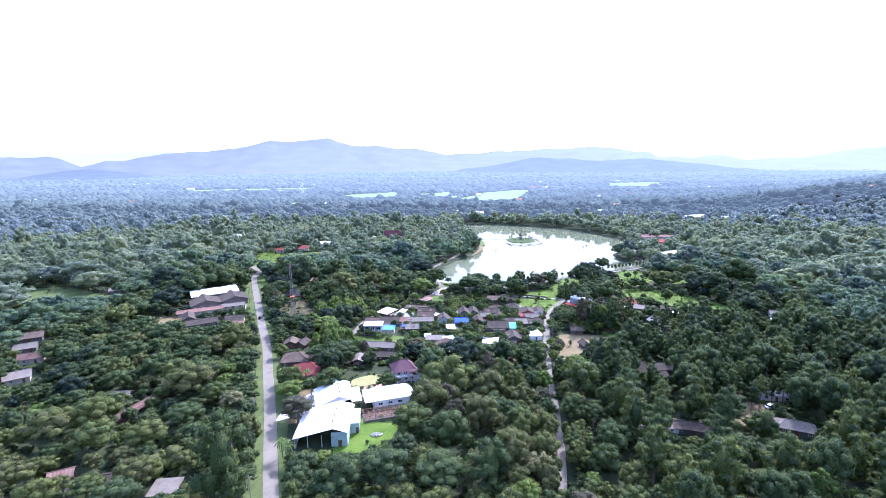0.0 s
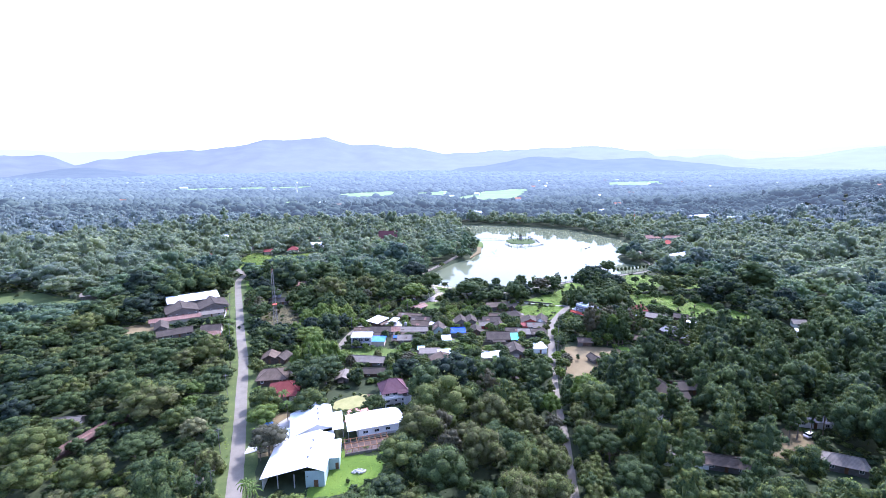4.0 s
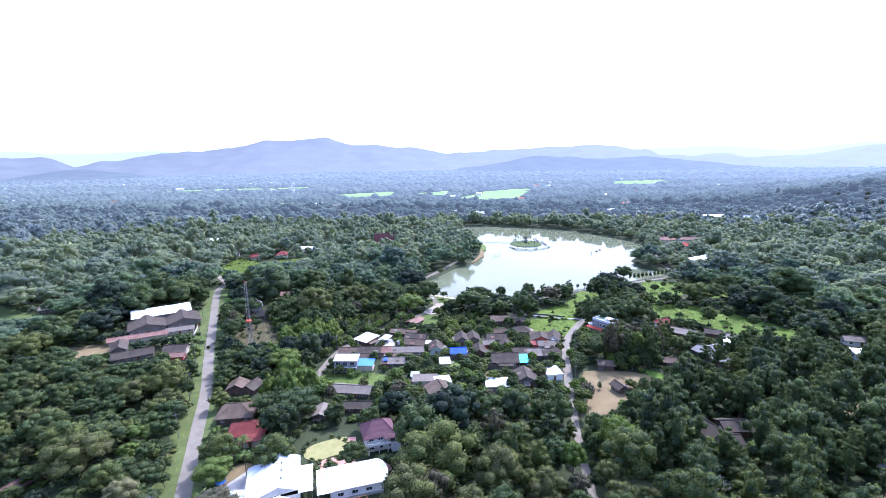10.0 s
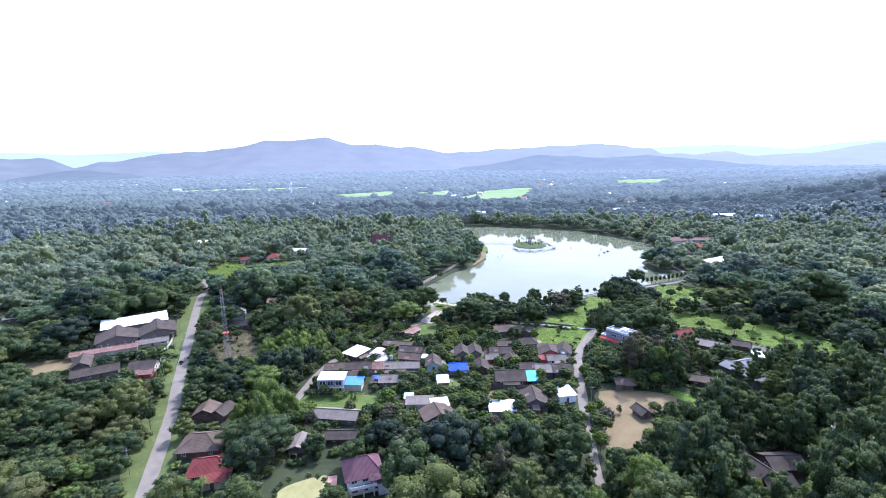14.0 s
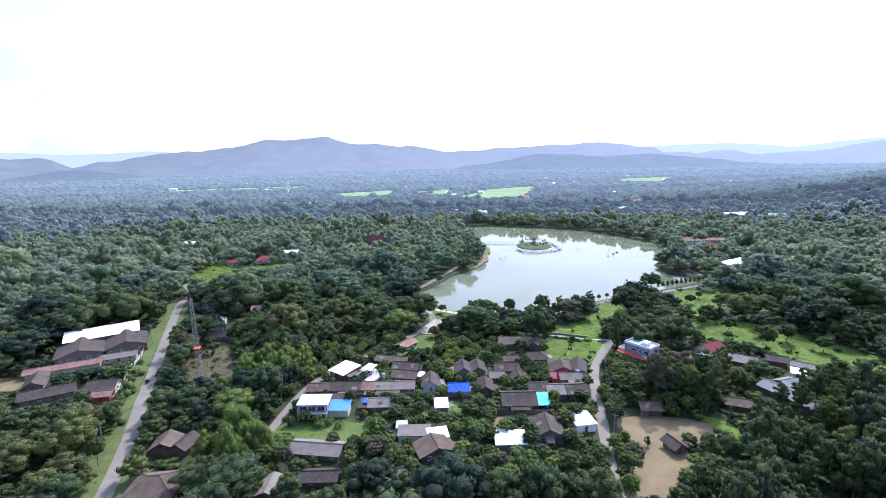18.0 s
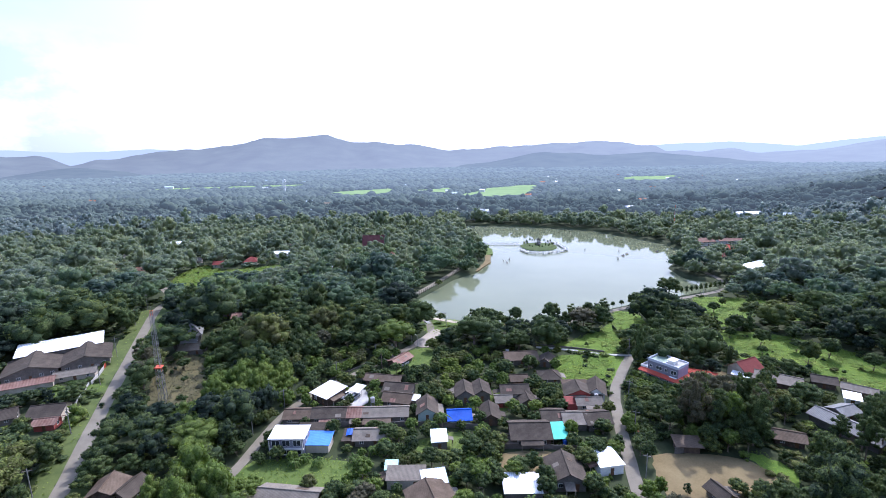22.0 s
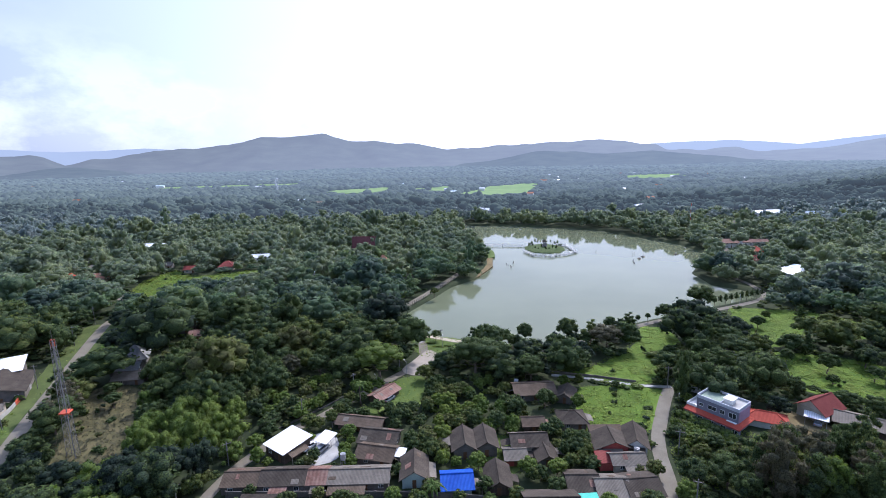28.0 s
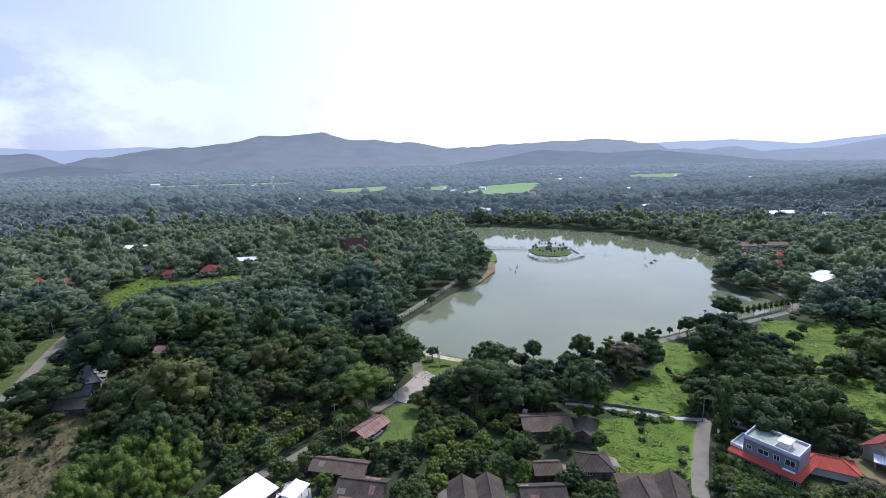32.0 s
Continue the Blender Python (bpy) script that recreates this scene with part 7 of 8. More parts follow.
left_poles = []
for p, q in zip(ROAD[2:12], ROAD[3:13]):
    d = Vector((q[0] - p[0], q[1] - p[1])).normalized()
    left_poles.append((p[0] - d.y * 5.0, p[1] + d.x * 5.0))
pole_row(left_poles, 26)
pole_row([(41, 226), (45, 246), (49, 264), (60.4, 299.2)], -20, 7.5)
pole_row([(-63.5, 243), (-60, 258), (-49, 279), (-38, 295), (-26, 312)], 40, 6.5)
pole_row([(-26, 348), (-19, 341.5), (-13, 338)], 10, 5.0)


def street_lamp(x, y, ang):
    e = empty("street_lamp", pose(x, y, GZ, 0, 0, ang), "thin grey street lamp with a bent arm", "lamp", "street lamps")
    part("shaft", beam(bmesh.new(), (0, 0, -0.1), (0, 0, 4.6), 0.06, 6), STEEL, e)
    ar = part("arm", beam(bmesh.new(), (0, 0, 4.55), (0.9, 0, 5.0), 0.04, 5), STEEL, e)
    part("lamp_head", box(0.75, 1.25, -0.1, 0.1, 4.95, 5.05), FRAMEW, ar)


for x, y, a in ((-31, 297, 140), (-23, 308, 140), (-12, 331, 80), (4, 327, 80), (44, 336, 60), (92, 366, 60), (128, 384, 60), (156, 436, 10)):
    street_lamp(x, y, a)


# ---- island, footbridge and shore ----
def island():
    bm = bmesh.new()
    n = 40
    rings = []
    for rr, z in ((1.06, -1.5), (1.0, 0.35), (0.93, 0.55), (0.6, 0.8), (0.25, 1.0)):
        rings.append([bm.verts.new((58.5 + 15.5 * rr * math.cos(6.2832 * i / n) + 0.8 * rr * math.sin(i * 1.7), 536 + 19 * rr * math.sin(6.2832 * i / n), z)) for i in range(n)])
    for a, b in zip(rings, rings[1:]):
        for i in range(n):
            bm.faces.new((a[i], a[(i + 1) % n], b[(i + 1) % n], b[i]))
    bm.faces.new(rings[-1])
    tagged(part("island", bm, ROUGH_GRASS, None), "small round grassy island in the lake", "island", kind="structure")
    bm = bmesh.new()
    rnd = random.Random(8)
    for k in range(26):
        a, r, z = rnd.uniform(0, 6.28), rnd.uniform(0, 3.2), rnd.uniform(0, 1)
        s = rnd.uniform(0.7, 1.5)
        r *= (1 - z * 0.8)
        o = bmesh.ops.create_icosphere(bm, subdivisions=1, radius=s, matrix=Matrix.Translation((59 + r * math.cos(a), 540 + r * math.sin(a), 0.9 + z * 3.2)) @ pose(0, 0, 0, rnd.uniform(0, 90), rnd.uniform(0, 90), 0))
        for v in o["verts"]:
            v.co += Vector((rnd.uniform(-0.2, 0.2), rnd.uniform(-0.2, 0.2), rnd.uniform(-0.2, 0.2)))
    tagged(part("rockery", bm, STONE, None), "heap of dark rocks on the island", "rocks")
    e = empty("pavilion", pose(59, 540, 4.0), "small dark pavilion roof on the rockery", "pavilion")
    for sx in (-1, 1):
        for sy in (-1, 1):
            part("post", box(sx * 1.2 - 0.08, sx * 1.2 + 0.08, sy * 1.2 - 0.08, sy * 1.2 + 0.08, -1.5, 1.6), DARKWOOD, e)
    hip_roof(e, 2.6, 2.6, 1.6, 1.2, "dark", 0.4, ridge=0.1)
    for k in range(26):
        a = 6.283 * k / 26
        tree(58.5 + 13.2 * math.cos(a) * trng.uniform(0.75, 1), 536 + 16 * math.sin(a) * trng.uniform(0.75, 1), trng.uniform(1.1, 2.0), trng.uniform(3.6, 6.4), 1, trng, LEAF, "thin young tree on the island", z=0.4, clear=0.5)


island()


def footbridge(pts, label, width=1.6, z=1.1):
    e = empty("footbridge", pose(0, 0, 0), label, "bridge", "footbridges")
    for a, b in zip(pts, pts[1:]):
        va, vb = Vector((*a, 0)), Vector((*b, 0))
        d = (vb - va)
        n = Vector((-d.y, d.x, 0)).normalized() * width / 2
        part("deck", slab([(*(va - n).xy, z), (*(vb - n).xy, z), (*(vb + n).xy, z), (*(va + n).xy, z)], 0.2), CONC, e)
        m = max(2, int(d.length / 4))
        for i in range(m + 1):
            p = va.lerp(vb, i / m)
            for s in (-1, 1):
                q = p + n * s * 0.94
                part("post", box(q.x - 0.08, q.x + 0.08, q.y - 0.08, q.y + 0.08, -1.2, z + 1.0), FRAMEW, e)
        for s in (-1, 1):
            for hz in (0.55, 0.95):
                part("rail", beam(bmesh.new(), va + n * s * 0.94 + Vector((0, 0, z + hz)), vb + n * s * 0.94 + Vector((0, 0, z + hz)), 0.05, 4), FRAMEW, e)


footbridge([(5, 551), (26, 550), (43, 547)], "pale footbridge from the bank to the island")
footbridge([(41, 523), (46, 508), (58, 504), (70, 510), (80, 519), (77, 548), (68, 557)], "pale angular walkway round the island")

e = empty("bank_fence", pose(0, 0, 0), "weathered wooden fence along the lake bank", "fence")
sl = smooth_line(SHORE[3:9], 2.2)
prev = None
frnd = random.Random(6)
for i, p in enumerate(sl):
    d = (sl[min(i + 1, len(sl) - 1)] - sl[max(i - 1, 0)]).normalized()
    q = Vector((p.x + d.y * 2.6, p.y - d.x * 2.6))
    h = frnd.uniform(1.3, 2.4)
    part("post", box(q.x - 0.14, q.x + 0.14, q.y - 0.14, q.y + 0.14, GZ - 1.0, GZ + h), WOODPOLE, e)
    if prev is not None and i % 3:
        part("rail", beam(bmesh.new(), (prev.x, prev.y, GZ + 0.9), (q.x, q.y, GZ + 0.9), 0.06, 4), WOODPOLE, e)
    prev = q
polygon_sheet("bank", [(2, 442), (9, 458), (14, 474), (15, 500), (12, 520), (8, 520), (8, 480), (-2, 448)], GZ - 0.6, 0.8, EARTH, label="low sandy lake bank spit", category="shore", rough_edge=0.6, seed=81)
polygon_sheet("bank", [(8, 500), (17, 503), (16, 528), (8, 530)], GZ - 0.4, 0.8, LAWN, label="grassy lake bank spit", category="shore", rough_edge=0.6, seed=82)
polygon_sheet("bank", [(-50, 382), (-44, 392), (-36, 402), (-38, 388), (-46, 376)], GZ + 0.05, 0.1, MEADOW, label="grassy strip behind the bank path", category="shore", rough_edge=0.5, seed=83)
ribbon("promenade", [(-24, 346), (-14, 340.5), (-4, 336.5), (8, 333)], 2.6, GZ + 0.14, 0.4, SAND, "pale brick-edged lakeside promenade", "path", 0.05)
for k, (x0, y0, w, d) in enumerate(((-17, 335, 6, 1.0), (-10, 332, 7, 1.0), (-14, 331.5, 5, 0.8), (-5, 331, 5, 1.0))):
    hv, hf, ht, hn = make_crown(trng, "shrub", 160, 0.09, 12)
    ob = new("hedge", raw_mesh("hedge", hv * np.array((w, d * 1.6, 1.1)) + np.array((x0, y0, GZ)), hf, LEAF_BRIGHT, ht + 0.5))
    tagged(ob, "clipped light green garden hedge", "hedge", "garden hedges")
st = empty("steps", pose(-20.4, 336.2, GZ, 0, 0, 40), "short pale concrete garden steps", "steps")
for k in range(6):
    part("step", box(-1.0, 1.0, k * 0.5, k * 0.5 + 0.48, -0.1, 0.12 + 0.1 * k), CONC, st)
for x, y in ((26, 470), (24, 476), (28, 482), (110, 480), (112, 488), (95, 520), (120, 512)):
    e = empty("lake_marker", pose(x, y, 0), "dark bare stakes standing in the water", "stakes", "lake stakes")
    for k in range(3):
        part("stake", beam(bmesh.new(), (k * 0.5, 0.3 * k, -1.5), (k * 0.5 + frnd.uniform(-0.6, 0.6), 0.3 * k, frnd.uniform(0.8, 2.2)), 0.09, 5), BARK, e)


# ---- yard things ----
def wall_line(pts, h, mat, label, t=0.18):
    e = empty("garden_wall", pose(0, 0, GZ), label, "wall", "garden walls")
    for a, b in zip(pts, pts[1:]):
        d = Vector((b[0] - a[0], b[1] - a[1], 0))
        n = Vector((-d.y, d.x, 0)).normalized() * t / 2
        va, vb = Vector((*a, h)), Vector((*b, h))
        part("wall_panel", slab([va - n, vb - n, vb + n, va + n], h + 0.1), mat, e)
        part("pillar", box(a[0] - 0.16, a[0] + 0.16, a[1] - 0.16, a[1] + 0.16, -0.1, h + 0.15), mat, e)


wall_line([(-55, 247.2), (-44, 247.6), (-33, 248), (-22, 248.3), (-11, 248.6), (-2, 247.8), (2, 247.6)], 1.5, BRICKW, "grey block wall behind the long sheds")
wall_line([(8, 238.2), (16, 238.4), (24, 238.4), (32, 238.2), (37, 238)], 1.3, BRICKW, "low grey wall along the yard")
wall_line([(64, 299), (61, 292), (66, 289.6)], 1.6, PLASTER, "white wall round the terrace house")
wall_line([(52.5, 237.2), (58.2, 238.6)], 1.8, BRICKW, "grey block wall at the head of the field")
wall_line([(64, 299), (72, 294), (78, 289)], 1.8, PLASTER, "white wall round the terrace house")
wall_line([(-147, 296), (-140, 282), (-136, 272)], 1.4, CONC, "pale wall along the storehouse yard")
wall_line([(-137, 272), (-131, 260), (-126, 250)], 0.9, CONC, "pale fence wall at the roadside")
wall_line([(-54.6, 273), (-46, 284), (-38, 295.4)], 0.45, BRICKW, "low concrete parapet of the village road")
wall_line([(25, 309.6), (40, 306.4), (52, 302.6)], 0.9, BRICKW, "low grey wall at the meadow edge")
wall_line([(-60, 175), (-52, 177.5), (-50, 176)], 1.0, PLASTER, "low white garden wall")

gt = empty("gate", pose(-142.4, 287, GZ, 0, 0, -62), "red painted metal sliding gate", "gate")
part("gate_frame", box(-2.4, 2.4, -0.05, 0.05, 0.1, 1.7), REDSTEEL, gt)
for k in range(6):
    part("bar", box(-2.2 + k * 0.85, -2.1 + k * 0.85, -0.09, 0.09, 0.1, 1.75), REDSTEEL, gt)


def water_tank(x, y, h, mat, label):
    e = empty("water_tank", pose(x, y, GZ), label, "tank", "water tanks")
    for sx in (-1, 1):
        for sy in (-1, 1):
            part("leg", box(sx * 0.5 - 0.06, sx * 0.5 + 0.06, sy * 0.5 - 0.06, sy * 0.5 + 0.06, -0.1, h), STEEL, e)
    tk = part("tank", beam(bmesh.new(), (0, 0, h), (0, 0, h + 1.5), 0.65, 12), mat, e)
    part("lid", beam(bmesh.new(), (0, 0, h + 1.5), (0, 0, h + 1.65), 0.35, 10), mat, tk)


water_tank(-31.5, 257.6, 2.6, STEEL, "grey steel water tank on a stand")
water_tank(24.6, 240.4, 0.2, TARP_BLUE, "blue plastic water tank on the ground")
water_tank(38.5, 262.4, 2.0, STEEL, "grey steel water tank on a stand")
water_tank(0.5, 240.6, 0.2, TARP_BLUE, "blue plastic water tank on the ground")
canopy(23.2, 243.8, 4.6, 7.0, 6, 2.0, 0.7, "teal", "open frame")
for o in list(scene.objects):
    if o.name.startswith("carport") and o.get("label") == "open frame":
        o["label"] = "teal shade-net roof beside the timber house"
        for c in o.children:
            if c.name.startswith("roof_slope"):
                c.data.materials[0] = TEAL
for x, y, w, d, a, z in ((-34.4, 241, 2.2, 3.0, 4, 2.6), (-4.8, 228.4, 1.6, 3.4, -20, 2.6), (-1.5, 256.6, 1.8, 1.4, 6, 0.9)):
    c, s = math.cos(radians(a)), math.sin(radians(a))
    e = empty("tarpaulin", pose(x, y, GZ, 0, 0, a), "bright blue tarpaulin stretched over poles", "tarpaulin", "tarpaulins")
    part("sheet", slab([(-w / 2, -d / 2, z - 0.2), (0, -d / 2, z + 0.1), (w / 2, -d / 2, z - 0.25), (w / 2, d / 2, z), (0, d / 2, z + 0.3), (-w / 2, d / 2, z + 0.05)], 0.03), TARP_BLUE, e)
    for sx in (-1, 1):
        for sy in (-1, 1):
            part("pole", beam(bmesh.new(), (sx * w * 0.47, sy * d * 0.47, -0.1), (sx * w * 0.47, sy * d * 0.47, z - 0.15), 0.04, 5), STEEL, e)


def car(x, y, ang, mat, label, pickup=False):
    """A car: body with wheel houses, cabin with glass, lights and four wheels."""
    e = empty("car", pose(x, y, GZ + 0.12, 0, 0, ang), label, "car", "parked cars")
    bm = bmesh.new()
    prof = [(-2.1, 0.35), (-2.15, 0.75), (-1.95, 0.95), (-1.0, 1.0), (1.2, 1.0), (2.05, 0.9), (2.15, 0.6), (2.1, 0.35)]
    a = [bm.verts.new((px, -0.85, pz)) for px, pz in prof]
    b = [bm.verts.new((px, 0.85, pz)) for px, pz in prof]
    bm.faces.new(a), bm.faces.new(b[::-1])
    for i in range(len(prof)):
        bm.faces.new((a[i], b[i], b[(i + 1) % len(prof)], a[(i + 1) % len(prof)]))
    bmesh.ops.recalc_face_normals(bm, faces=bm.faces)
    bmesh.ops.bevel(bm, geom=[ed for ed in bm.edges], offset=0.05, segments=1, affect="EDGES")
    part("body", bm, mat, e)
    x0, x1 = (0.0, 1.2) if pickup else (-1.5, 1.1)
    bm = bmesh.new()
    lo = [bm.verts.new(p) for p in ((x0 - 0.2, -0.78, 1.0), (x1 + 0.35, -0.78, 1.0), (x1 + 0.35, 0.78, 1.0), (x0 - 0.2, 0.78, 1.0))]
    hi = [bm.verts.new(p) for p in ((x0 + 0.1, -0.65, 1.5), (x1 - 0.3, -0.65, 1.5), (x1 - 0.3, 0.65, 1.5), (x0 + 0.1, 0.65, 1.5))]
    bm.faces.new(hi)
    for i in range(4):
        bm.faces.new((lo[i], lo[(i + 1) % 4], hi[(i + 1) % 4], hi[i]))
    part("windows", bm, GLASSD, e)
    part("roof", box(x0 + 0.08, x1 - 0.28, -0.66, 0.66, 1.5, 1.55), mat, e)
    for sx in (-1.35, 1.35):
        for sy in (-0.82, 0.82):
            ty = part("wheel", beam(bmesh.new(), (sx, sy - 0.1, 0.22), (sx, sy + 0.1, 0.22), 0.33, 12), GLASSD, e)
            part("rim", beam(bmesh.new(), (sx, sy - 0.11, 0.22), (sx, sy + 0.11, 0.22), 0.18, 8), STEEL, ty)
    for sy in (-0.6, 0.6):
        part("headlight", box(2.1, 2.17, sy - 0.15, sy + 0.15, 0.65, 0.8), FRAMEW, e)
        part("tail_light", box(-2.18, -2.12, sy - 0.12, sy + 0.12, 0.7, 0.85), REDSTEEL, e)


WHITECAR = surface("white_car_paint", (0.7, 0.7, 0.7), (0.8, 0.8, 0.8), 1.0, 0.25, bump=0.0, spec=0.5)
GREYCAR = surface("grey_car_paint", (0.2, 0.21, 0.23), (0.26, 0.27, 0.29), 1.0, 0.25, bump=0.0, spec=0.5)
car(-42.6, 265.2, 60, WHITECAR, "white pickup parked beside the white roof", True)
car(-39.0, 264.4, 65, GREYCAR, "dark car under the white carport")
car(92.0, 279.2, 50, GREYCAR, "dark car under the white carport")
car(13.6, 301.0, 80, WHITECAR, "white car parked near the lake houses")
car(-152.0, 352.0, 60, WHITECAR, "white car parked by the road bend")
car(-26.0, 290.0, 60, GREYCAR, "grey car beside the rusty barn")
car(108.5, 165.0, 20, WHITECAR, "white car in the woodland yard")
car(-64.0, 161.0, 20, GREYCAR, "grey car in the workshop yard")

tagged(part("tarpaulin", slab([(44.6, 241.4, GZ + 1.6), (46.6, 241.6, GZ + 1.3), (47.2, 244.6, GZ + 1.7), (45.2, 244.8, GZ + 2.1)], 0.04), MATS["roof_orangeX"], None), "orange tarpaulin stretched beside the lane", "tarpaulin")
um = empty("parasol", pose(-65.0, 163.5, GZ), "pale blue round garden parasol", "parasol")
part("pole", beam(bmesh.new(), (0, 0, -0.1), (0, 0, 2.4), 0.04, 6), STEEL, um)
bm = bmesh.new()
bmesh.ops.create_cone(bm, cap_ends=True, segments=12, radius1=1.4, radius2=0.05, depth=0.6, matrix=Matrix.Translation((0, 0, 2.4)))
part("canopy", bm, MATS["roof_skyblueX"], um)

polygon_sheet("driveway", [(-67, 150), (-60, 156), (-57, 166), (-60, 172), (-64, 166), (-67, 157)], GZ + 0.11, 0.12, CONC, label="pale concrete workshop forecourt", category="pavement", rough_edge=0.2, seed=90)
polygon_sheet("driveway", [(-42, 176), (-34, 178), (-30, 174), (-24, 176), (-22, 172), (-40, 168)], GZ + 0.11, 0.12, BRICKPAVE, label="pink paved yard behind the workshops", category="pavement", rough_edge=0.1, seed=91)
polygon_sheet("yard", [(-44, 270), (-38, 272), (-34, 262), (-40, 259)], GZ + 0.1, 0.1, CONC, label="grey concrete house yard", category="pavement", rough_edge=0.2, seed=92)
hv, hf, ht, hn = make_crown(trng, "shrub", 300, 0.05, 12)
for k in range(16):
    a = 6.283 * k / 16
    ob = new("hedge", raw_mesh("hedge", hv * np.array((2.6, 2.2, 1.0)) + np.array((-42.4 + 6.6 * math.cos(a), 181.6 + 6.2 * math.sin(a), GZ)), hf, LEAF, ht + 0.4)) if k % 5 else None
    if ob:
        tagged(ob, "low dark hedge round the garden lawn", "hedge", "garden hedges")

bm = bmesh.new()
rnd = random.Random(12)
for k in range(34):
    a, r = rnd.uniform(0, 6.28), rnd.uniform(0, 1.6)
    bmesh.ops.create_icosphere(bm, subdivisions=1, radius=rnd.uniform(0.2, 0.5), matrix=Matrix.Translation((-30.5 + r * math.cos(a) * 1.3, 142.5 + r * math.sin(a), GZ + 0.5 - r * 0.2)))
tagged(part("rubble_heap", bm, CONC, None), "heap of pale rubble on the grass", "rubble")
bm = bmesh.new()
n = 20
rg = []
for rr, z in ((4.2, 0), (3.2, 0.5), (1.6, 0.9), (0.3, 1.0)):
    rg.append([bm.verts.new((83.2 + rr * math.cos(6.283 * i / n) * rnd.uniform(0.9, 1.1), 268.7 + rr * 0.9 * math.sin(6.283 * i / n), GZ + z)) for i in range(n)])
for a, b in zip(rg, rg[1:]):
    for i in range(n):
        bm.faces.new((a[i], a[(i + 1) % n], b[(i + 1) % n], b[i]))
bm.faces.new(rg[-1])
tagged(part("sand_heap", bm, SAND, None), "heap of pale yellow sand", "sand")
house(-73.0, 134.0, 4.0, 5.0, 26, 2.4, 0.8, "gable", "grey", DARKWOOD, "small roadside stall with grey sheet roof", "Y", name="stall", category="stall", group="roadside houses")

# ---- scattered roofs in the far valley ----
frng = random.Random(21)
for k in range(64):
    y = frng.uniform(560, 1900)
    x = frng.uniform(-1.0, 0.85) * y
    if bool(in_lake(np.array([x]), np.array([y]), 12)[0]):
        continue
    z = float(ground_z(np.array([x]), np.array([y]))[0])
    e = empty("far_house", pose(x, y, z, 0, 0, frng.uniform(-40, 40)), frng.choice(["far pale-roofed building among the trees", "far white-walled house among the trees"]), "house", "far valley houses")
    w, d, h = frng.uniform(7, 15) * (1 + y / 3000), frng.uniform(6, 9), frng.uniform(4.5, 7)
    walls(e, w, d, h, PLASTER)
    gable_roof(e, w, d, h, 2.2, "X", frng.choice(["white", "white", "grey", "terracotta", "white", "paleblue"]), PLASTER, 0.5, ends=False)


# ---- rough grass on the open ground ----
def tufts(polys, count, size, material, name, label, seed):
    rng = np.random.default_rng(seed)
    ps = []
    for pl in polys:
        xs, ys = [p[0] for p in pl], [p[1] for p in pl]
        area = abs(sum(pl[i][0] * pl[(i + 1) % len(pl)][1] - pl[(i + 1) % len(pl)][0] * pl[i][1] for i in range(len(pl)))) / 2
        n = int(count * area)
        x, y = rng.uniform(min(xs) - 2, max(xs) + 2, n * 2), rng.uniform(min(ys) - 2, max(ys) + 2, n * 2)
        k = (inside(x, y, pl) | (line_dist(x, y, pl, True) < 1.4)) & (line_dist(x, y, LANE) > 2.4) & (line_dist(x, y, ROAD) > 2.6)
        ps.append(np.stack([x[k], y[k], np.full(k.sum(), GZ + 0.15)], 1))
    p = np.concatenate(ps)
    p[:, 2] += rng.uniform(0, 0.3, len(p))
    v, t, n = leaf_cards(rng, p, np.tile([[0, -0.2, 1.6]], (len(p), 1)), size, 0.8)
    tn = np.array([noise.noise(Vector((q[0] * 0.13, q[1] * 0.13, 1.0))) for q in p]) * 0.5 + 0.5 + rng.uniform(-0.12, 0.12, len(p))
    tagged(new(name, raw_mesh(name, v, t, material, tn, smooth=True, normals=n)), label, "grass", kind="stuff")


tufts(MEADOWS[:4] + MEADOWS[6:8], 6.5, 0.24, LEAF_GRASS, "tall_grass", "tall bright green meadow grass and weeds", 31)
tufts([EARTHS[2]], 3.0, 0.5, LEAF_DRY, "dry_weeds", "dry brown weeds on bare ground", 35)
tufts([LOW_SLOPE], 5.0, 0.45, LEAF_BRIGHT, "slope_grass", "rank green grass and weeds on the slope", 36)
tufts(LAWNS, 1.6, 0.4, LEAF_BRIGHT, "lawn_grass", "short uneven lawn grass", 32)
tufts([[(p[0] - 7, p[1] - 3) for p in ROAD[2:12]] + [(p[0] - 3.4, p[1] - 1.6) for p in ROAD[11:1:-1]]], 1.5, 0.6, LEAF_BRIGHT, "verge_grass", "uneven grass on the roadside verge", 33)
tufts([MEADOWS[4]], 0.8, 1.1, LEAF_BRIGHT, "tall_grass", "uneven pale grass on the far meadow", 34)


# ---- floats on the water and the far mast ----
for x, y in ((118.9, 495.2), (123.9, 502.0), (150.3, 509.6)):
    e = empty("float", pose(x, y, 0.0), "small dark aerator float on the lake", "float", "lake floats")
    part("hull", box(-1.1, 1.1, -1.1, 1.1, -0.25, 0.3), DARKWOOD, e)
    part("motor", beam(bmesh.new(), (0, 0, 0.3), (0, 0, 1.3), 0.4, 8), STEEL, e)
e = empty("radio_mast", pose(205, 612, GZ), "thin red and white radio mast beyond the lake", "mast")
for k in range(8):
    part("section", beam(bmesh.new(), (0, 0, 3.2 * k - (0.2 if k == 0 else 0)), (0, 0, 3.2 * k + 3.2), 0.34 - 0.02 * k, 4), REDSTEEL if k % 2 else FRAMEW, e)


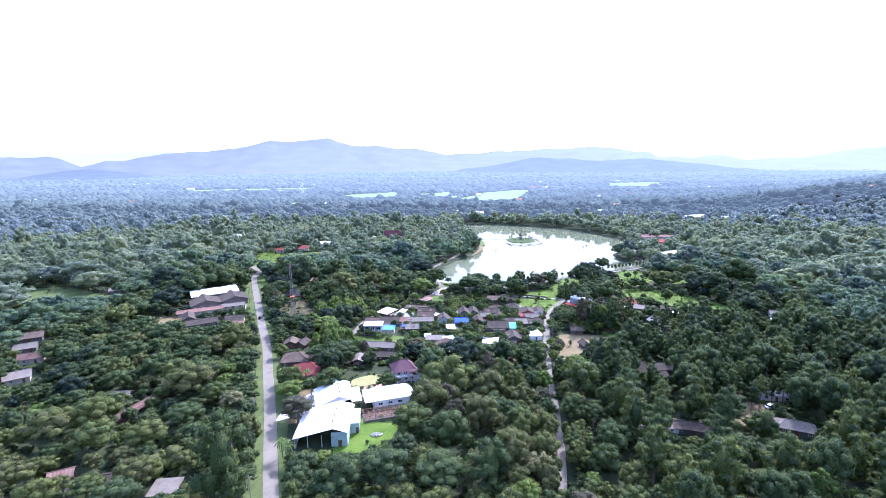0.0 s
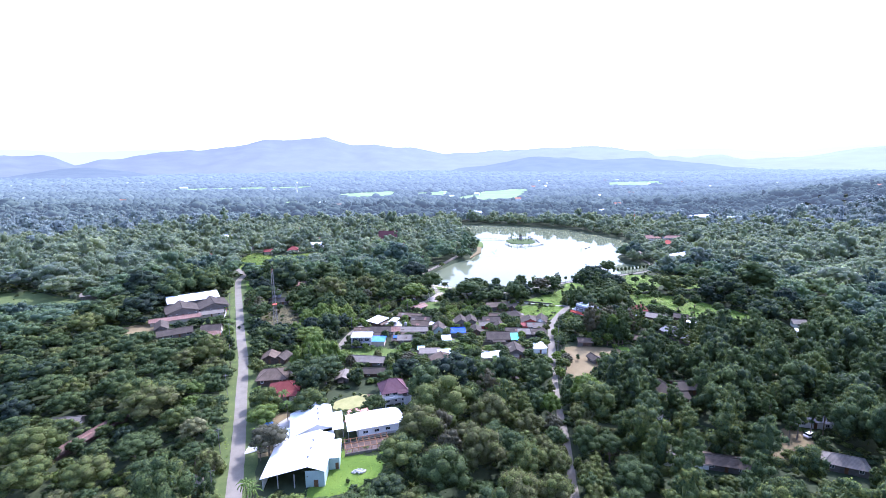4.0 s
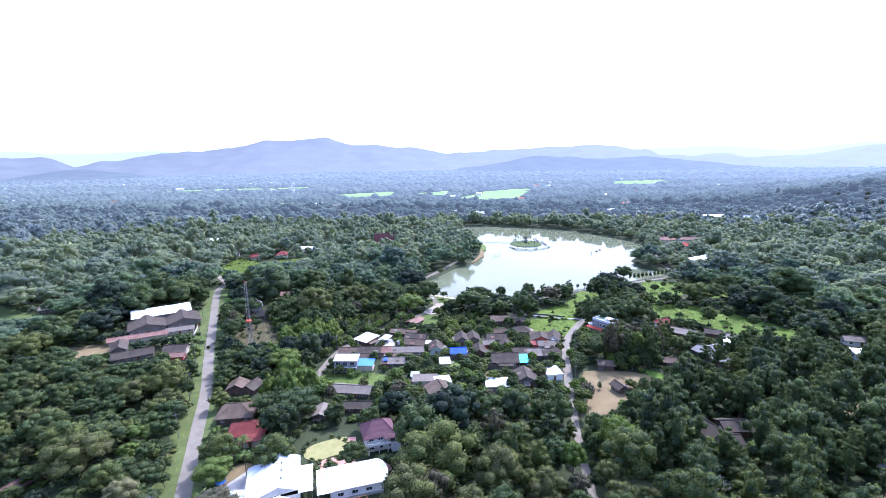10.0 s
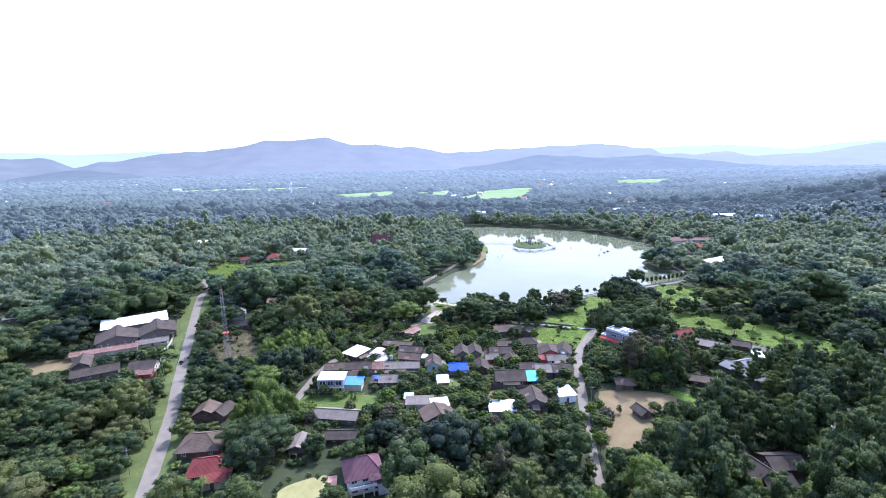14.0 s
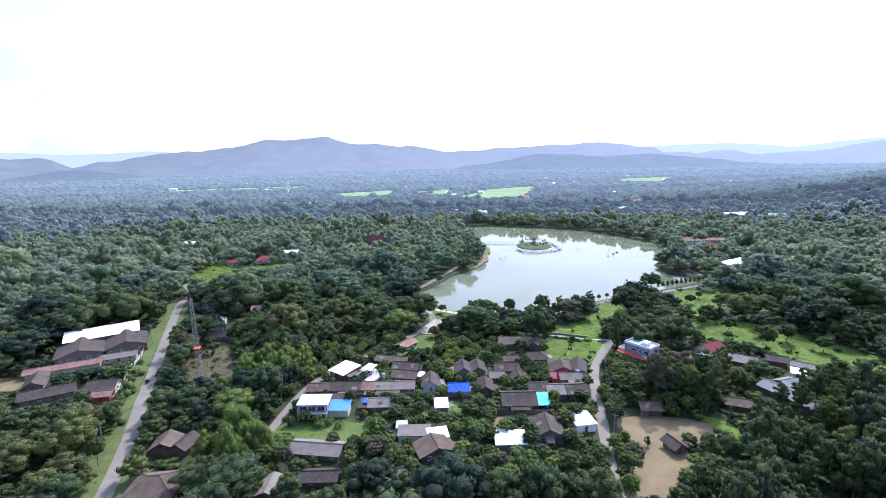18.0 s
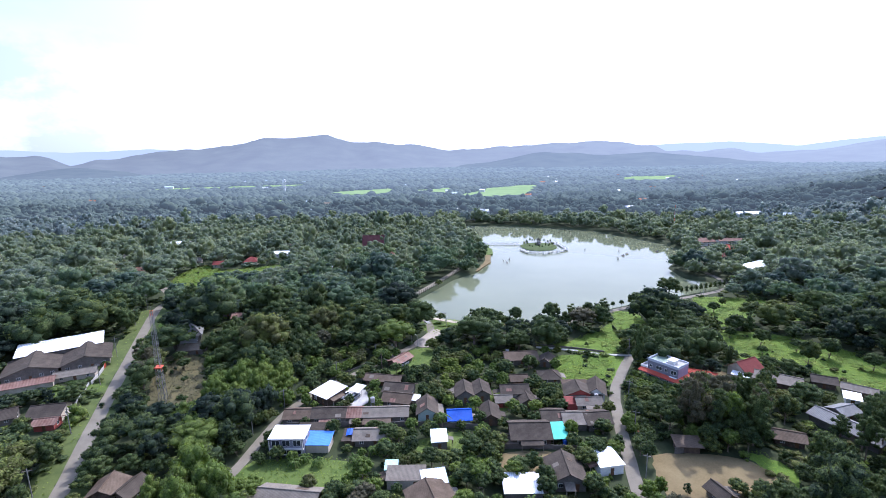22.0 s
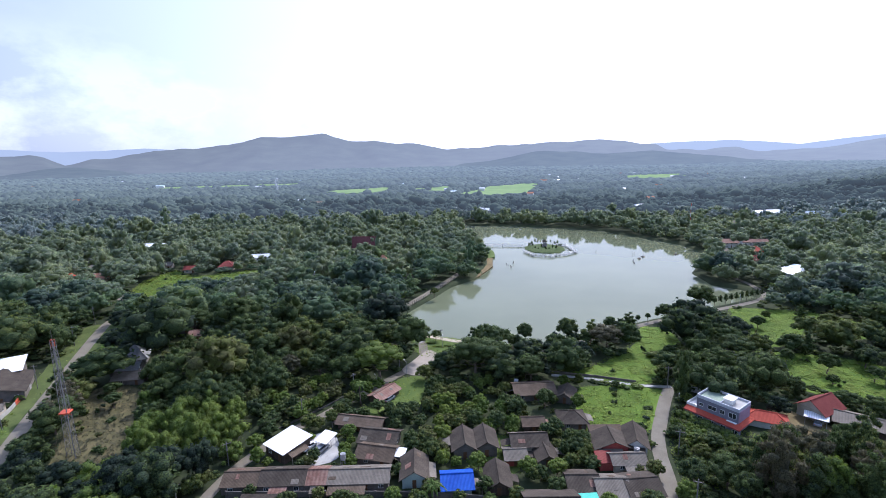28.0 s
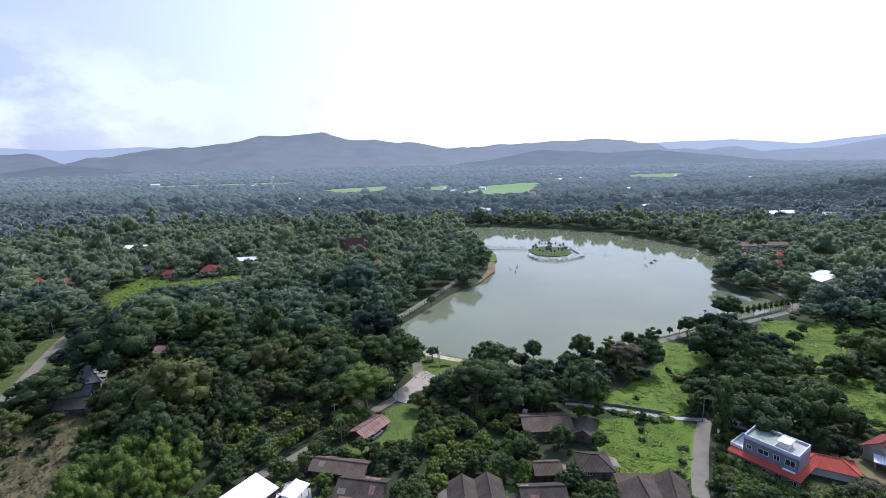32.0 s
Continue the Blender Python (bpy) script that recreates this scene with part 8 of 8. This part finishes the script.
# ---- bushes in the meadows ----
srng = np.random.default_rng(17)
rows = []
for pl, n in ((MEADOWS[0], 10), (MEADOWS[1], 7), (MEADOWS[2], 20), (MEADOWS[3], 34), (MEADOWS[4], 16), (MEADOWS[6], 5), (EARTHS[2], 45), (MEADOWS[5], 14)):
    xs, ys = [p[0] for p in pl], [p[1] for p in pl]
    for _ in range(n):
        x, y = srng.uniform(min(xs), max(xs)), srng.uniform(min(ys), max(ys))
        rows.append((x, y, GZ - 0.1, srng.uniform(1.2, 3.6), srng.uniform(0.8, 2.4), 4, srng.random()))
weeds = []
for pl in MEADOWS[:5]:
    xs, ys = [p[0] for p in pl], [p[1] for p in pl]
    m = int((max(xs) - min(xs)) * (max(ys) - min(ys)) * 0.24)
    x, y = srng.uniform(min(xs), max(xs), m), srng.uniform(min(ys), max(ys), m)
    k = inside(x, y, pl)
    weeds += [(a, b, GZ - 0.1, srng.uniform(1.6, 4.0), srng.uniform(0.25, 0.7), 4, 0.3 + 0.9 * noise.noise(Vector((a * 0.1, b * 0.1, 7.0))) + srng.uniform(-0.1, 0.1)) for a, b in zip(x[k], y[k])]
wood("meadow_weeds", weeds, UNDER, LEAF_GRASS, "rank bright green weeds all over the meadows", srng, 0.75)
wood("meadow_bushes", rows, MID, LEAF, "scattered bushes in the meadows", srng)


# ---- thin smoke over the far fields ----
def smoke():
    m, nt, bs = base_mat("white_smoke")
    bs.inputs["Base Color"].default_value, bs.inputs["Roughness"].default_value, bs.inputs["Specular IOR Level"].default_value = (0.85, 0.86, 0.88, 1), 1.0, 0.0
    co = nt.nodes.new("ShaderNodeTexCoord")
    no = node(nt, "ShaderNodeTexNoise", Scale=0.16, Detail=4.0)
    mr = node(nt, "ShaderNodeMapRange", From_Min=0.35, From_Max=0.7, To_Min=0.05, To_Max=0.6)
    nt.links.new(co.outputs["Object"], no.inputs["Vector"]), nt.links.new(no.outputs["Fac"], mr.inputs["Value"]), nt.links.new(mr.outputs[0], bs.inputs["Alpha"])
    bm = bmesh.new()
    rnd = random.Random(6)
    rings = []
    for k in range(15):
        u = k / 14
        r = 0.8 + 3.4 * u ** 0.8 if k < 14 else 1.5
        cx, cy = 4.0 * u * u + 0.9 * math.sin(5 * u), 1.5 * math.sin(4 * u)
        rings.append([bm.verts.new((cx + r * rnd.uniform(0.7, 1.2) * math.cos(6.283 * i / 12), cy + r * rnd.uniform(0.7, 1.2) * math.sin(6.283 * i / 12), 36.0 * u)) for i in range(12)])
    for a, b in zip(rings, rings[1:]):
        for i in range(12):
            bm.faces.new((a[i], a[(i + 1) % 12], b[(i + 1) % 12], b[i]))
    ob = part("smoke", bm, m, None)
    ob.location = (-398, 1119, 3)
    for f in ob.data.polygons:
        f.use_smooth = True
    tagged(ob, "thin white column of smoke rising from a far field", "smoke")


smoke()
